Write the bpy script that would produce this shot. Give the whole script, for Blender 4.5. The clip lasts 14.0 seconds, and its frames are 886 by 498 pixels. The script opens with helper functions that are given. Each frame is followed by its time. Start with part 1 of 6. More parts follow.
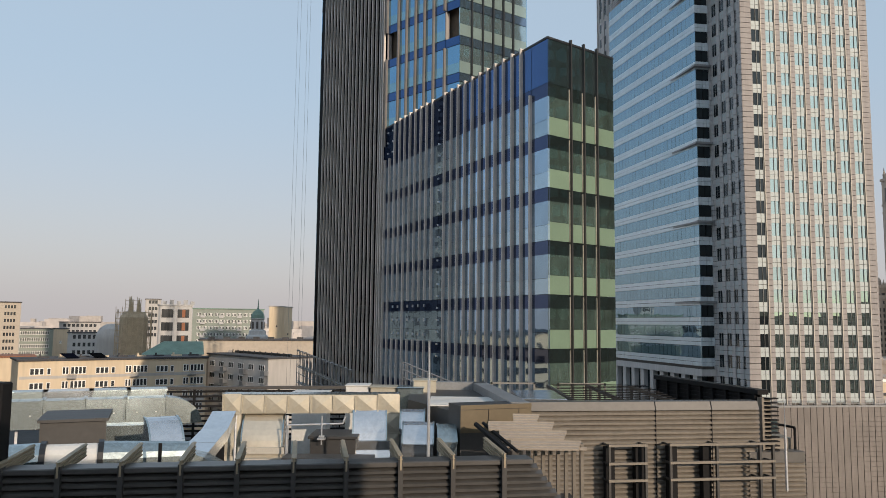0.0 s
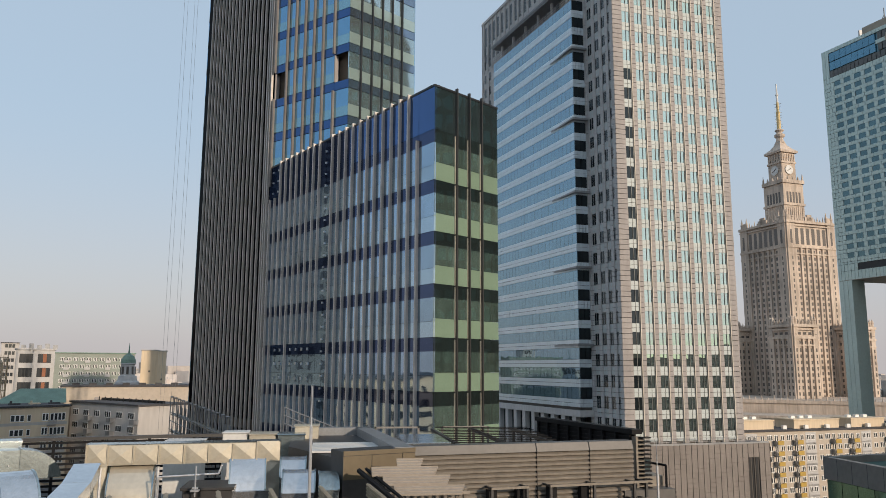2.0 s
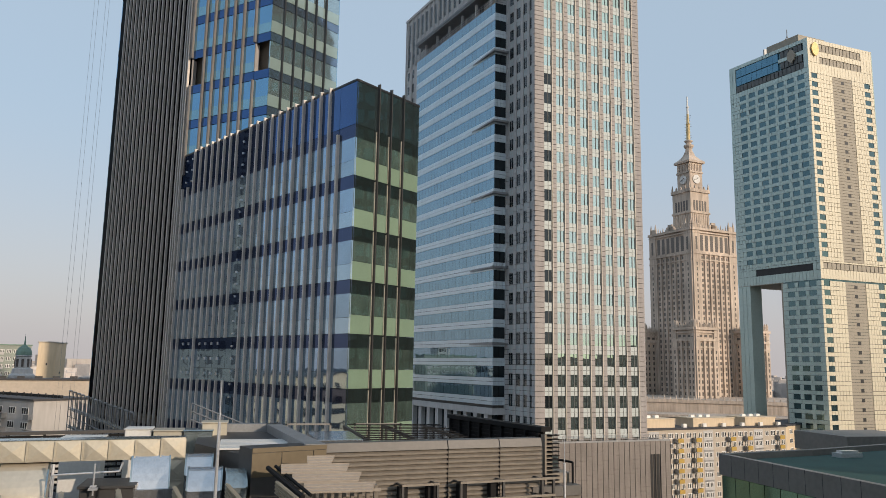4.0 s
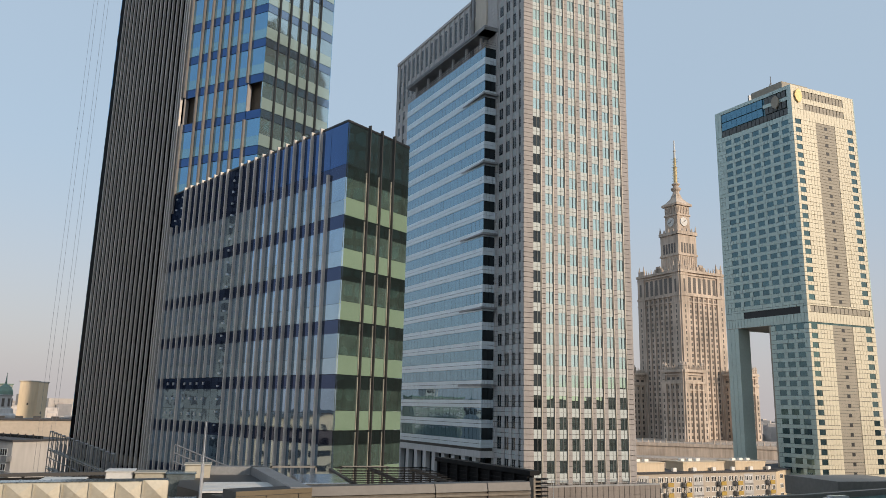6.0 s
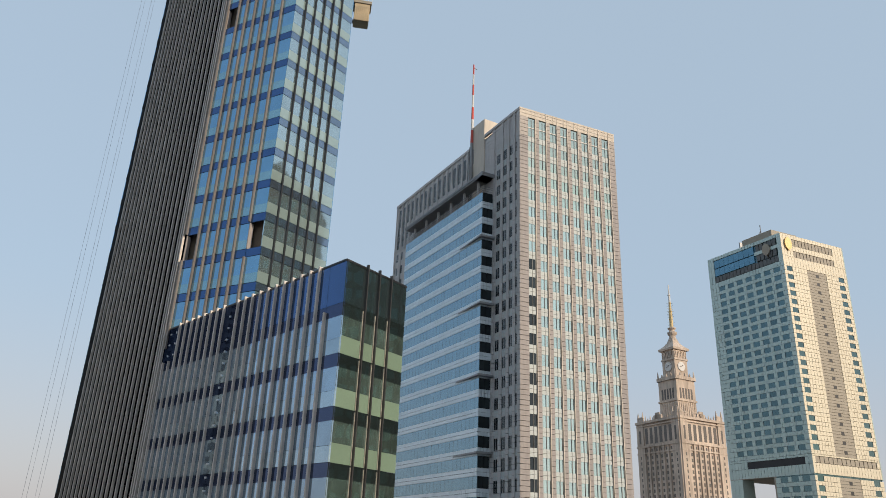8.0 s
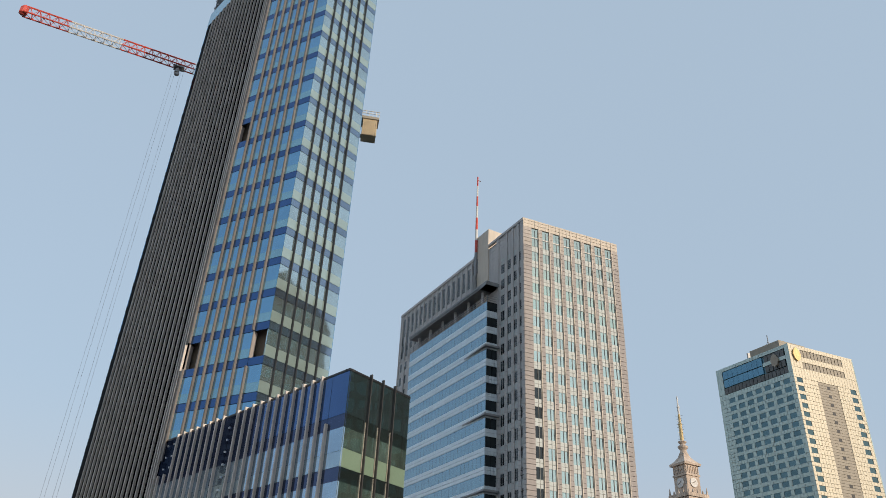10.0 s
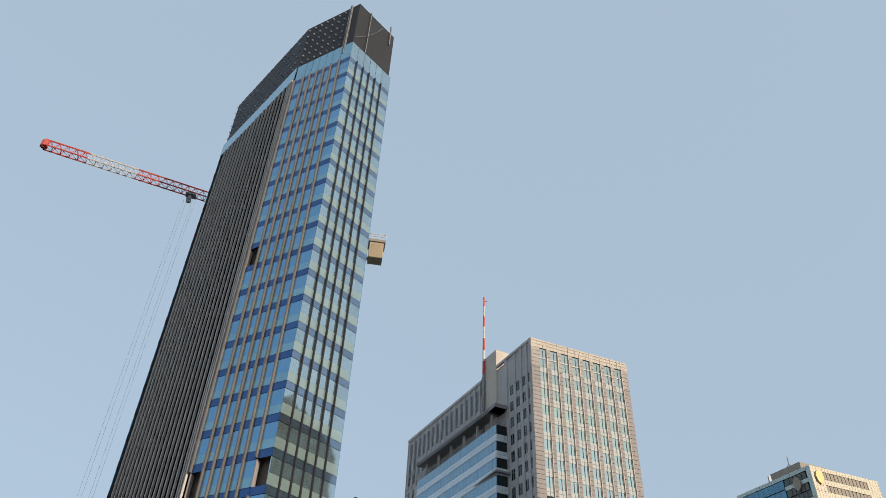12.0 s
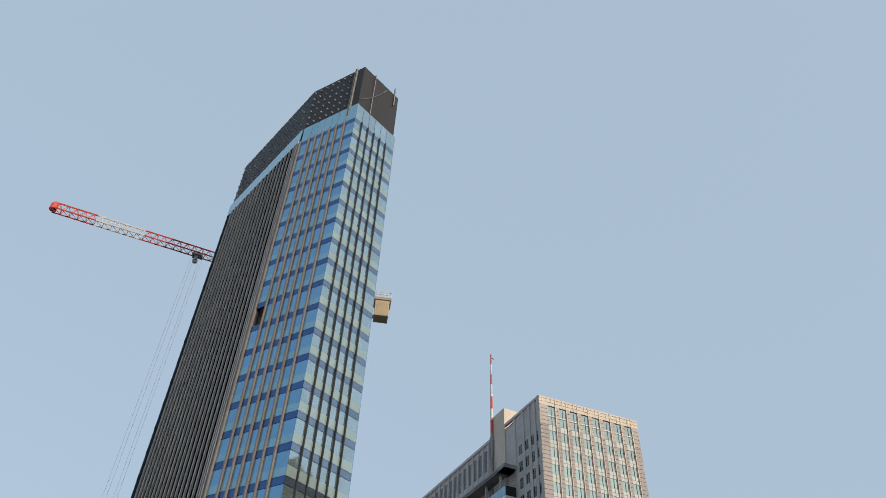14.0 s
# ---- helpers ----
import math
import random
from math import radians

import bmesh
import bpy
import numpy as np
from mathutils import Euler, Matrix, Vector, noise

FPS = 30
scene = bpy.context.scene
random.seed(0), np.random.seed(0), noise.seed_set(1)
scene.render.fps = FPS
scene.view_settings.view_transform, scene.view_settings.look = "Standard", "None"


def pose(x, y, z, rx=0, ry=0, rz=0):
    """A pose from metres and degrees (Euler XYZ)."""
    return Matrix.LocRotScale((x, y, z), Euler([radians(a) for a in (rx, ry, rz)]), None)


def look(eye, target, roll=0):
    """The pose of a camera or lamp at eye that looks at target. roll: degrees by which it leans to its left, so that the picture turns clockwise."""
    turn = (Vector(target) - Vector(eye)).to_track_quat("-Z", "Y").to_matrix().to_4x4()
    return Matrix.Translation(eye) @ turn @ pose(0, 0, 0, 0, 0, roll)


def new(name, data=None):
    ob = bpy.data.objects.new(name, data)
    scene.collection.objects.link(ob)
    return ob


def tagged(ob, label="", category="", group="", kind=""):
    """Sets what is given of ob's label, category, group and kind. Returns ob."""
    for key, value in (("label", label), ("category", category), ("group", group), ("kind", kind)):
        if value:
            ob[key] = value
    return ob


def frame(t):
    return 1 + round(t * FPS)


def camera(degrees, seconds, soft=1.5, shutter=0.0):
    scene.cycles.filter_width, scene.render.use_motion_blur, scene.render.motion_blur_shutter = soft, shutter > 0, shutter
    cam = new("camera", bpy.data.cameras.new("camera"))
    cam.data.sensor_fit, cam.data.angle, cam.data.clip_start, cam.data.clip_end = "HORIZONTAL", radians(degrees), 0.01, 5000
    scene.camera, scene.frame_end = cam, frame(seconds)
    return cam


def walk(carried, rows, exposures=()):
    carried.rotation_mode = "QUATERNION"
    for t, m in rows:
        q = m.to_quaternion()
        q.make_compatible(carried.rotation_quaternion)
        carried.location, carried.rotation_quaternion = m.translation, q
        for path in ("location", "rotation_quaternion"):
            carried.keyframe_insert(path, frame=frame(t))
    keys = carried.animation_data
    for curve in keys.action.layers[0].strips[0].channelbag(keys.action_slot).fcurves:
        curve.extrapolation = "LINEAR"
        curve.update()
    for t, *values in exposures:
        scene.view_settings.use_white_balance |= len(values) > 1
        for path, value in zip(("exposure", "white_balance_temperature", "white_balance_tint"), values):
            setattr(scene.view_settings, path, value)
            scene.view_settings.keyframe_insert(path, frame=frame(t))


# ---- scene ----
EYE = 45.5  # height of the camera over the street
cam = camera(61.12, 14.0, soft=0.6)
TURNS = [
    (0, 95.606, -0.636, 0.001),
    (0.5, 96.095, -0.607, -0.992),
    (1, 97.601, -0.675, -2.147),
    (1.5, 98.779, -0.582, -4.854),
    (2, 98.930, -0.266, -8.703),
    (2.5, 98.783, -0.345, -11.631),
    (3, 98.643, -0.550, -13.613),
    (5.5, 99.972, -1.119, -15.783),
    (6, 101.893, -1.280, -16.045),
    (6.5, 104.482, -1.496, -16.287),
    (7, 107.280, -1.823, -16.487),
    (7.5, 110.093, -2.067, -16.595),
    (8, 112.561, -2.193, -16.635),
    (10.5, 122.999, -2.520, -16.297),
    (11, 125.285, -2.458, -16.089),
    (11.5, 127.662, -2.304, -15.828),
    (12, 130.040, -2.158, -15.574),
    (12.5, 132.362, -2.009, -15.337),
    (13, 133.871, -1.931, -15.147),
    (13.5, 134.159, -1.908, -14.998),
    (14, 134.381, -1.930, -14.798),
]
walk(cam, [(t, pose(0, 0, EYE, rx, ry, rz)) for t, rx, ry, rz in TURNS])

# ---- light ----
SUN_AZ, SUN_EL = 146.0, 15.0  # degrees clockwise from +y, and above the horizon
world = bpy.data.worlds.new("world")
scene.world = world
world.use_nodes = True
wn = world.node_tree.nodes
sky = wn.new("ShaderNodeTexSky")
sky.sky_type = 'NISHITA'
sky.sun_disc = False
sky.sun_elevation, sky.sun_rotation = radians(SUN_EL), radians(SUN_AZ)
sky.air_density, sky.dust_density, sky.ozone_density = 1.0, 3.5, 0.6
# thin high haze whitens the whole sky
haze = wn.new("ShaderNodeMixRGB")
haze.blend_type = 'ADD'
haze.inputs[0].default_value = 1.0
wl = world.node_tree.links
# the haze is greyer and warmer towards the horizon
where = wn.new("ShaderNodeTexCoord")
height = wn.new("ShaderNodeSeparateXYZ")
wl.new(where.outputs["Generated"], height.inputs[0])
rise = wn.new("ShaderNodeMapRange")
rise.interpolation_type = 'SMOOTHSTEP'
rise.inputs[1].default_value, rise.inputs[2].default_value = -0.05, 0.33
wl.new(height.outputs[2], rise.inputs[0])
tint = wn.new("ShaderNodeMixRGB")
tint.inputs[1].default_value = (5.05, 4.65, 4.65, 1)
tint.inputs[2].default_value = (3.80, 4.80, 5.90, 1)
wl.new(rise.outputs[0], tint.inputs[0])
wl.new(tint.outputs[0], haze.inputs[2])
dim = wn.new("ShaderNodeVectorMath")
dim.operation = 'SCALE'
dim.inputs["Scale"].default_value = 0.32
wl.new(sky.outputs[0], dim.inputs[0])
glow_cap = wn.new("ShaderNodeVectorMath")  # caps the glow round the sun, so mirror panes don't turn white
glow_cap.operation = 'MINIMUM'
glow_cap.inputs[1].default_value = (6.6, 6.2, 5.6)
wl.new(dim.outputs[0], glow_cap.inputs[0])
wl.new(glow_cap.outputs[0], haze.inputs[1])
wl.new(haze.outputs[0], wn["Background"].inputs["Color"])
wn["Background"].inputs["Strength"].default_value = 0.1
sun_data = bpy.data.lights.new("sun", "SUN")
sun_data.energy, sun_data.angle, sun_data.color = 3.3, radians(0.6), (1.0, 0.81, 0.62)
sun = new("sun", sun_data)
sd = Vector((math.sin(radians(SUN_AZ)) * math.cos(radians(SUN_EL)), math.cos(radians(SUN_AZ)) * math.cos(radians(SUN_EL)), math.sin(radians(SUN_EL))))
sun.matrix_world = look(sd * 300, (0, 0, 0))

# ---- helpers of this scene ----
def solid(name, col, rough=0.6, metal=0.0, vary=0.15, scale=0.6, fine=8.0, bump=0.0, rand=0.0, spec=0.5, wave=0.0, streak=0.0):
    """A surface with grain at two scales; rand varies it from piece to piece; wave bends reflections as float glass does."""
    m = bpy.data.materials.new(name)
    m.use_nodes = True
    nt = m.node_tree
    N, L = nt.nodes, nt.links
    b = N["Principled BSDF"]
    b.inputs["Roughness"].default_value = rough
    b.inputs["Metallic"].default_value = metal
    b.inputs["Specular IOR Level"].default_value = spec
    geo = N.new("ShaderNodeNewGeometry")
    n1 = N.new("ShaderNodeTexNoise")
    n1.inputs["Scale"].default_value, n1.inputs["Detail"].default_value = scale, 4
    n2 = N.new("ShaderNodeTexNoise")
    n2.inputs["Scale"].default_value, n2.inputs["Detail"].default_value = fine, 3
    L.new(geo.outputs["Position"], n1.inputs["Vector"])
    if streak:
        mp = N.new("ShaderNodeMapping")
        mp.inputs["Scale"].default_value = (1, 1, 0.12)
        L.new(geo.outputs["Position"], mp.inputs["Vector"])
        L.new(mp.outputs[0], n2.inputs["Vector"])
    else:
        L.new(geo.outputs["Position"], n2.inputs["Vector"])
    add = N.new("ShaderNodeMath")
    add.operation = 'ADD'
    L.new(n1.outputs["Fac"], add.inputs[0])
    L.new(n2.outputs["Fac"], add.inputs[1])
    src = add.outputs[0]
    lo, hi = 0.7, 1.3
    if rand:
        oi = N.new("ShaderNodeObjectInfo")
        mul = N.new("ShaderNodeMath")
        mul.operation = 'MULTIPLY_ADD'
        mul.inputs[1].default_value = rand
        L.new(oi.outputs["Random"], mul.inputs[0])
        L.new(src, mul.inputs[2])
        src = mul.outputs[0]
        lo, hi = 0.7, 1.3 + rand
    mr = N.new("ShaderNodeMapRange")
    mr.inputs[1].default_value, mr.inputs[2].default_value = lo, hi
    mr.inputs[3].default_value, mr.inputs[4].default_value = 1 - vary, 1 + vary
    L.new(src, mr.inputs[0])
    mx = N.new("ShaderNodeVectorMath")
    mx.operation = 'SCALE'
    mx.inputs[0].default_value = col
    L.new(mr.outputs[0], mx.inputs["Scale"])
    L.new(mx.outputs[0], b.inputs["Base Color"])
    if bump or wave:
        bp = N.new("ShaderNodeBump")
        if wave:
            n3 = N.new("ShaderNodeTexNoise")
            n3.inputs["Scale"].default_value, n3.inputs["Detail"].default_value = 0.45, 1
            L.new(geo.outputs["Position"], n3.inputs["Vector"])
            L.new(n3.outputs["Fac"], bp.inputs["Height"])
            bp.inputs["Strength"].default_value, bp.inputs["Distance"].default_value = 0.3, wave
        else:
            L.new(n2.outputs["Fac"], bp.inputs["Height"])
            bp.inputs["Strength"].default_value, bp.inputs["Distance"].default_value = 0.5, bump
        L.new(bp.outputs[0], b.inputs["Normal"])
    return m


class Face:
    """A wall seen from outside: s metres from its left end a towards b, z up from the street, d metres proud."""
    def __init__(self, a, b):
        self.a = Vector((a[0], a[1], 0))
        self.e = (Vector((b[0], b[1], 0)) - self.a)
        self.len = self.e.length
        self.e.normalize()
        self.n = Vector((self.e.y, -self.e.x, 0))
        self.rot = Matrix(((self.e.x, -self.n.x, 0, 0), (self.e.y, -self.n.y, 0, 0), (0, 0, 1, 0), (0, 0, 0, 1)))

    def p(self, s, z, d=0.0):
        return self.a + self.e * s + self.n * d + Vector((0, 0, z))

    def m(self, s, z, d=0.0):
        return Matrix.Translation(self.p(s, z, d)) @ self.rot


QUADS = ((0, 3, 2, 1), (4, 5, 6, 7), (0, 1, 5, 4), (1, 2, 6, 5), (2, 3, 7, 6), (3, 0, 4, 7))


class Bag:
    """Collects solid pieces for one mesh."""
    def __init__(self):
        self.v, self.f = [], []

    def hexa(self, pts):
        k = len(self.v)
        self.v += [tuple(p) for p in pts]
        self.f += [tuple(k + i for i in q) for q in QUADS]

    def box(self, F, s0, s1, z0, z1, d0, d1):
        self.hexa([F.p(s, z, d) for z in (z0, z1) for s, d in ((s0, d1), (s1, d1), (s1, d0), (s0, d0))])

    def cube(self, x0, x1, y0, y1, z0, z1):
        self.hexa([(x, y, z) for z in (z0, z1) for x, y in ((x0, y0), (x1, y0), (x1, y1), (x0, y1))])

    def prism(self, poly, z0, z1):
        k, n = len(self.v), len(poly)
        self.v += [(x, y, z) for z in (z0, z1) for x, y in poly]
        self.f += [tuple(k + i for i in reversed(range(n))), tuple(k + n + i for i in range(n))]
        self.f += [(k + i, k + (i + 1) % n, k + n + (i + 1) % n, k + n + i) for i in range(n)]

    def tube(self, a, b, r, n=8, r2=None):
        a, b = Vector(a), Vector(b)
        q = (b - a).to_track_quat("Z", "Y").to_matrix()
        k = len(self.v)
        for c, rr in ((a, r), (b, r if r2 is None else r2)):
            for i in range(n):
                w = 2 * math.pi * (i + 0.5) / n
                self.v.append(tuple(c + q @ Vector((rr * math.cos(w), rr * math.sin(w), 0))))
        self.f += [tuple(k + i for i in reversed(range(n))), tuple(k + n + i for i in range(n))]
        self.f += [(k + i, k + (i + 1) % n, k + n + (i + 1) % n, k + n + i) for i in range(n)]

    def lathe(self, x, y, prof, n=16, turn=0.0):
        """prof: (radius, z) from bottom to top."""
        k = len(self.v)
        for r, z in prof:
            for i in range(n):
                w = turn + 2 * math.pi * i / n
                self.v.append((x + r * math.cos(w), y + r * math.sin(w), z))
        for j in range(len(prof) - 1):
            for i in range(n):
                i2 = (i + 1) % n
                self.f.append((k + j * n + i, k + j * n + i2, k + (j + 1) * n + i2, k + (j + 1) * n + i))
        self.f.append(tuple(k + i for i in reversed(range(n))))
        self.f.append(tuple(k + (len(prof) - 1) * n + i for i in range(n)))

    def sweep(self, pts, w, h):
        """A rectangular duct along pts of (x, y, z): w across, h high."""
        pts = [Vector(p) for p in pts]
        k = len(self.v)
        for i, p in enumerate(pts):
            t = (pts[min(i + 1, len(pts) - 1)] - pts[max(i - 1, 0)]).normalized()
            side = Vector((t.y, -t.x, 0))
            side = side.normalized() if side.length > 1e-4 else Vector((1, 0, 0))
            up = side.cross(t).normalized()
            for a, b in ((-1, -1), (1, -1), (1, 1), (-1, 1)):
                self.v.append(tuple(p + side * (a * w / 2) + up * (b * h / 2)))
        for i in range(len(pts) - 1):
            for j in range(4):
                j2 = (j + 1) % 4
                self.f.append((k + 4 * i + j, k + 4 * i + j2, k + 4 * i + 4 + j2, k + 4 * i + 4 + j))
        e = k + 4 * (len(pts) - 1)
        self.f += [(k + 3, k + 2, k + 1, k), (e, e + 1, e + 2, e + 3)]

    def mesh(self, name, *mats, bevel=0.0):
        me = bpy.data.meshes.new(name)
        me.from_pydata(self.v, [], self.f)
        bm = bmesh.new()
        bm.from_mesh(me)
        bmesh.ops.recalc_face_normals(bm, faces=bm.faces)
        if bevel:
            bmesh.ops.bevel(bm, geom=list(bm.edges), offset=bevel, segments=1, affect='EDGES')
        bm.to_mesh(me)
        bm.free()
        for m in mats:
            me.materials.append(m)
        return me


def thing(name, base, label, category, group="", kind=""):
    ob = new(name)
    ob.location = base
    ob.empty_display_size = 0.2
    bpy.context.view_layer.update()
    return tagged(ob, label, category, group, kind)


def origin(ob):
    return ob.matrix_basis.translation if ob.parent is None else Vector((0, 0, 0))


def hang(ob, parent, label=""):
    """Parent ob, whose coordinates are the world's."""
    ob.parent = parent
    if parent.parent is None:
        ob.matrix_parent_inverse = Matrix.Translation(-origin(parent))
    else:
        ob.matrix_parent_inverse = parent.matrix_basis.inverted()
    return tagged(ob, label) if label else ob


def part(name, bag, material, parent, label="", bevel=0.0):
    return hang(new(name, bag.mesh(name, material, bevel=bevel)), parent, label)


def single(name, bag, material, label, category, group="", kind="", bevel=0.0):
    """A thing of one mesh."""
    return tagged(new(name, bag.mesh(name, material, bevel=bevel)), label, category, group, kind)


SHARED = {}


def box_mesh(name, w, h, d, material):
    """A shared piece: w along the wall, h high, d deep, its back lower left corner at the origin."""
    key = (name, round(w, 3), round(h, 3), round(d, 3), material.name)
    if key not in SHARED:
        b = Bag()
        b.hexa([(x, y, z) for z in (0, h) for x, y in ((0, -d), (w, -d), (w, 0), (0, 0))])
        SHARED[key] = b.mesh(name, material)
    return SHARED[key]


def piece(name, F, s0, s1, z0, z1, d0, d1, material, parent, label=""):
    ob = new(name, box_mesh(name, s1 - s0, z1 - z0, d1 - d0, material))
    ob.matrix_basis = F.m(s0, z0, d0)
    return hang(ob, parent, label)


# ---- materials ----
M = {}
M["asphalt"] = solid("asphalt", (0.0468, 0.0468, 0.0507), 0.9, vary=0.3, scale=0.05, fine=2)
# one bronze in three tones: paler for shaded faces, darker for the sunlit one
M["fin"] = solid("bronze_fin", (0.46, 0.425, 0.395), 0.45, 0.15, vary=0.18, scale=0.3, fine=2.5, rand=0.3)
M["fin_annex"] = solid("bronze_annex_fin", (0.53, 0.48, 0.445), 0.45, 0.15, vary=0.18, scale=0.3, fine=2.5, rand=0.3)
M["fin_sun_toned"] = solid("sun_toned_bronze_fin", (0.21, 0.19, 0.175), 0.45, 0.15, vary=0.18, scale=0.3, fine=2.5, rand=0.3)
M["fin_dark"] = solid("dark_fin", (0.0546, 0.053, 0.053), 0.42, 0.35, vary=0.2, scale=0.3, fine=2.5, rand=0.3)
M["frame"] = solid("dark_frame", (0.0234, 0.025, 0.0281), 0.4, 0.3, vary=0.2)
M["glass_blue"] = solid("blue_glass", (0.19, 0.38, 0.565), 0.03, 0.92, vary=0.10, rand=0.5, wave=0.02)
M["glass_blue_low"] = solid("blue_glass_parapet", (0.26, 0.46, 0.56), 0.06, 0.75, vary=0.10, rand=0.5, wave=0.02)
M["spandrel_blue"] = solid("blue_spandrel_glass", (0.06, 0.125, 0.28), 0.03, 0.92, vary=0.12, rand=0.4, wave=0.02)
M["glass_pale"] = solid("pale_green_glass", (0.46, 0.585, 0.62), 0.04, 0.85, vary=0.18, rand=0.8, wave=0.03)
M["glass_pale_low"] = solid("pale_green_parapet_glass", (0.37, 0.48, 0.465), 0.08, 0.5, vary=0.10, rand=0.5, wave=0.03)
M["spandrel_pale"] = solid("grey_spandrel_glass", (0.24, 0.32, 0.42), 0.05, 0.85, vary=0.14, rand=0.4, wave=0.02)
M["glass_smoke"] = solid("smoked_glass", (0.018, 0.021, 0.027), 0.03, 0.9, vary=0.3, rand=0.9, wave=0.04)
M["glass_annex"] = solid("grey_annex_glass", (0.31, 0.43, 0.55), 0.02, 0.9, vary=0.22, rand=0.9, wave=0.05)
M["glass_corner"] = solid("pale_annex_parapet_glass", (0.37, 0.49, 0.585), 0.03, 0.85, vary=0.18, rand=0.9, wave=0.05)
M["spandrel_navy"] = solid("navy_spandrel_glass", (0.085, 0.11, 0.185), 0.03, 0.9, vary=0.12, rand=0.4, wave=0.02)
M["spandrel_smoke"] = solid("smoked_spandrel_glass", (0.026, 0.032, 0.042), 0.03, 0.9, vary=0.2, rand=0.4, wave=0.03)
# streaked mottle paints curtains and broken reflections into these panes
M["glass_green"] = solid("green_tinted_glass", (0.23, 0.32, 0.285), 0.03, 0.8, vary=0.55, scale=0.8, fine=5, rand=0.8, wave=0.06, streak=1)
M["parapet_green"] = solid("green_back_painted_glass", (0.215, 0.305, 0.225), 0.14, 0.15, vary=0.12, rand=0.5)
M["spandrel_green"] = solid("black_green_spandrel_glass", (0.07, 0.095, 0.095), 0.04, 0.8, vary=0.25, rand=0.4, wave=0.03)
M["fin_plate"] = solid("pale_bronze_plate", (0.34, 0.28, 0.195), 0.5, 0.15, vary=0.12, scale=0.6, fine=5)
# pale colour standing in for sunlight caught on the fin edges
M["fin_glint"] = solid("painted_fin_glint", (0.50, 0.47, 0.40), 0.4, 0.3, vary=0.1)
M["glass_top"] = solid("dark_teal_parapet_glass", (0.12, 0.17, 0.185), 0.03, 0.85, vary=0.4, rand=0.6, wave=0.06)
M["crown"] = solid("black_membrane", (0.0101, 0.0101, 0.0117), 0.6, vary=0.25, scale=0.3, fine=2)
M["clip"] = solid("zinc_clip", (0.65, 0.66, 0.68), 0.35, 0.6)
M["interior"] = solid("raw_interior", (0.15, 0.12, 0.09), 0.9)
M["stone"] = solid("beige_stone", (0.335, 0.31, 0.30), 0.75, vary=0.14, scale=0.12, fine=2.0, streak=1)
M["stone_pale"] = solid("cream_stone", (0.58, 0.52, 0.44), 0.7, vary=0.10, scale=0.12, fine=2.0, streak=1)
M["stone_cream"] = solid("pale_beige_stone", (0.41, 0.375, 0.345), 0.75, vary=0.14, scale=0.12, fine=2.0, streak=1)
M["podium_tile"] = solid("brown_grey_stone_tile", (0.22, 0.195, 0.178), 0.75, vary=0.16, scale=0.15, fine=2.0, streak=1)
M["stone_grey"] = solid("grey_stone_tile", (0.50, 0.485, 0.475), 0.7, vary=0.12, scale=0.15, fine=2.0, streak=1)
M["joint"] = solid("shadow_joint", (0.0936, 0.0858, 0.078), 0.9)
M["wfc_glass"] = solid("mint_mirror_glass", (0.43, 0.535, 0.515), 0.0, 0.9, vary=0.10, rand=0.5, wave=0.02)
M["wfc_dark"] = solid("dark_window_glass", (0.035, 0.045, 0.05), 0.0, 0.6, vary=0.3, rand=0.6)
M["wfc_band"] = solid("mint_spandrel_panel", (0.49, 0.535, 0.53), 0.55, 0.0, spec=0.25, vary=0.06, rand=0.3)
M["wfc_blue"] = solid("steel_blue_glass", (0.22, 0.34, 0.42), 0.02, 0.9, vary=0.08, rand=0.4, wave=0.02)
M["wfc_tile"] = solid("pale_blue_panel", (0.72, 0.80, 0.85), 0.22, 0.3, vary=0.08, rand=0.3)
M["mullion"] = solid("grey_mullion", (0.109, 0.117, 0.117), 0.5, 0.3)
M["metal_grey"] = solid("grey_painted_steel", (0.25, 0.257, 0.265), 0.5, 0.4, vary=0.15)
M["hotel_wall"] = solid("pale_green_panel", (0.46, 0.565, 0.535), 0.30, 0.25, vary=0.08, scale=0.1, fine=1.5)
# front panels: the sun's warmth is put into the cream
M["hotel_front"] = solid("sun_toned_panel", (0.60, 0.55, 0.425), 0.45, 0.05, vary=0.07, scale=0.1, fine=1.5)
M["hotel_glass"] = solid("teal_window_glass", (0.10, 0.17, 0.19), 0.05, 0.8, vary=0.2, rand=0.9)
M["hotel_blue"] = solid("deep_blue_glass", (0.12, 0.25, 0.34), 0.05, 0.8, vary=0.15, rand=0.4)
M["louvre_taupe"] = solid("taupe_louvre", (0.312, 0.281, 0.226), 0.6, vary=0.1)
M["gold"] = solid("gold_emblem", (0.52, 0.38, 0.18), 0.35, 0.6)
M["palace"] = solid("sandstone", (0.48, 0.40, 0.33), 0.85, vary=0.3, scale=0.06, fine=0.7, streak=1)
M["palace_window"] = solid("palace_window", (0.0936, 0.0819, 0.0741), 0.3, vary=0.3, rand=0.8)
M["gilt"] = solid("dulled_gilt", (0.50, 0.39, 0.20), 0.5, 0.35, vary=0.25, scale=0.5, fine=2)
M["copper"] = solid("green_copper", (0.172, 0.265, 0.215), 0.6, vary=0.2, scale=0.6)
M["white"] = solid("white_paint", (0.608, 0.601, 0.577), 0.6, vary=0.08)
M["red"] = solid("red_paint", (0.562, 0.078, 0.0546), 0.5, vary=0.12)

for key in ("glass_smoke", "spandrel_smoke", "spandrel_navy"):  # low-angle sheen turned down by tint, so this glass stays dark
    M[key].node_tree.nodes["Principled BSDF"].inputs["Specular Tint"].default_value = (0.15, 0.15, 0.17, 1)

# ---- ground ----
b = Bag()
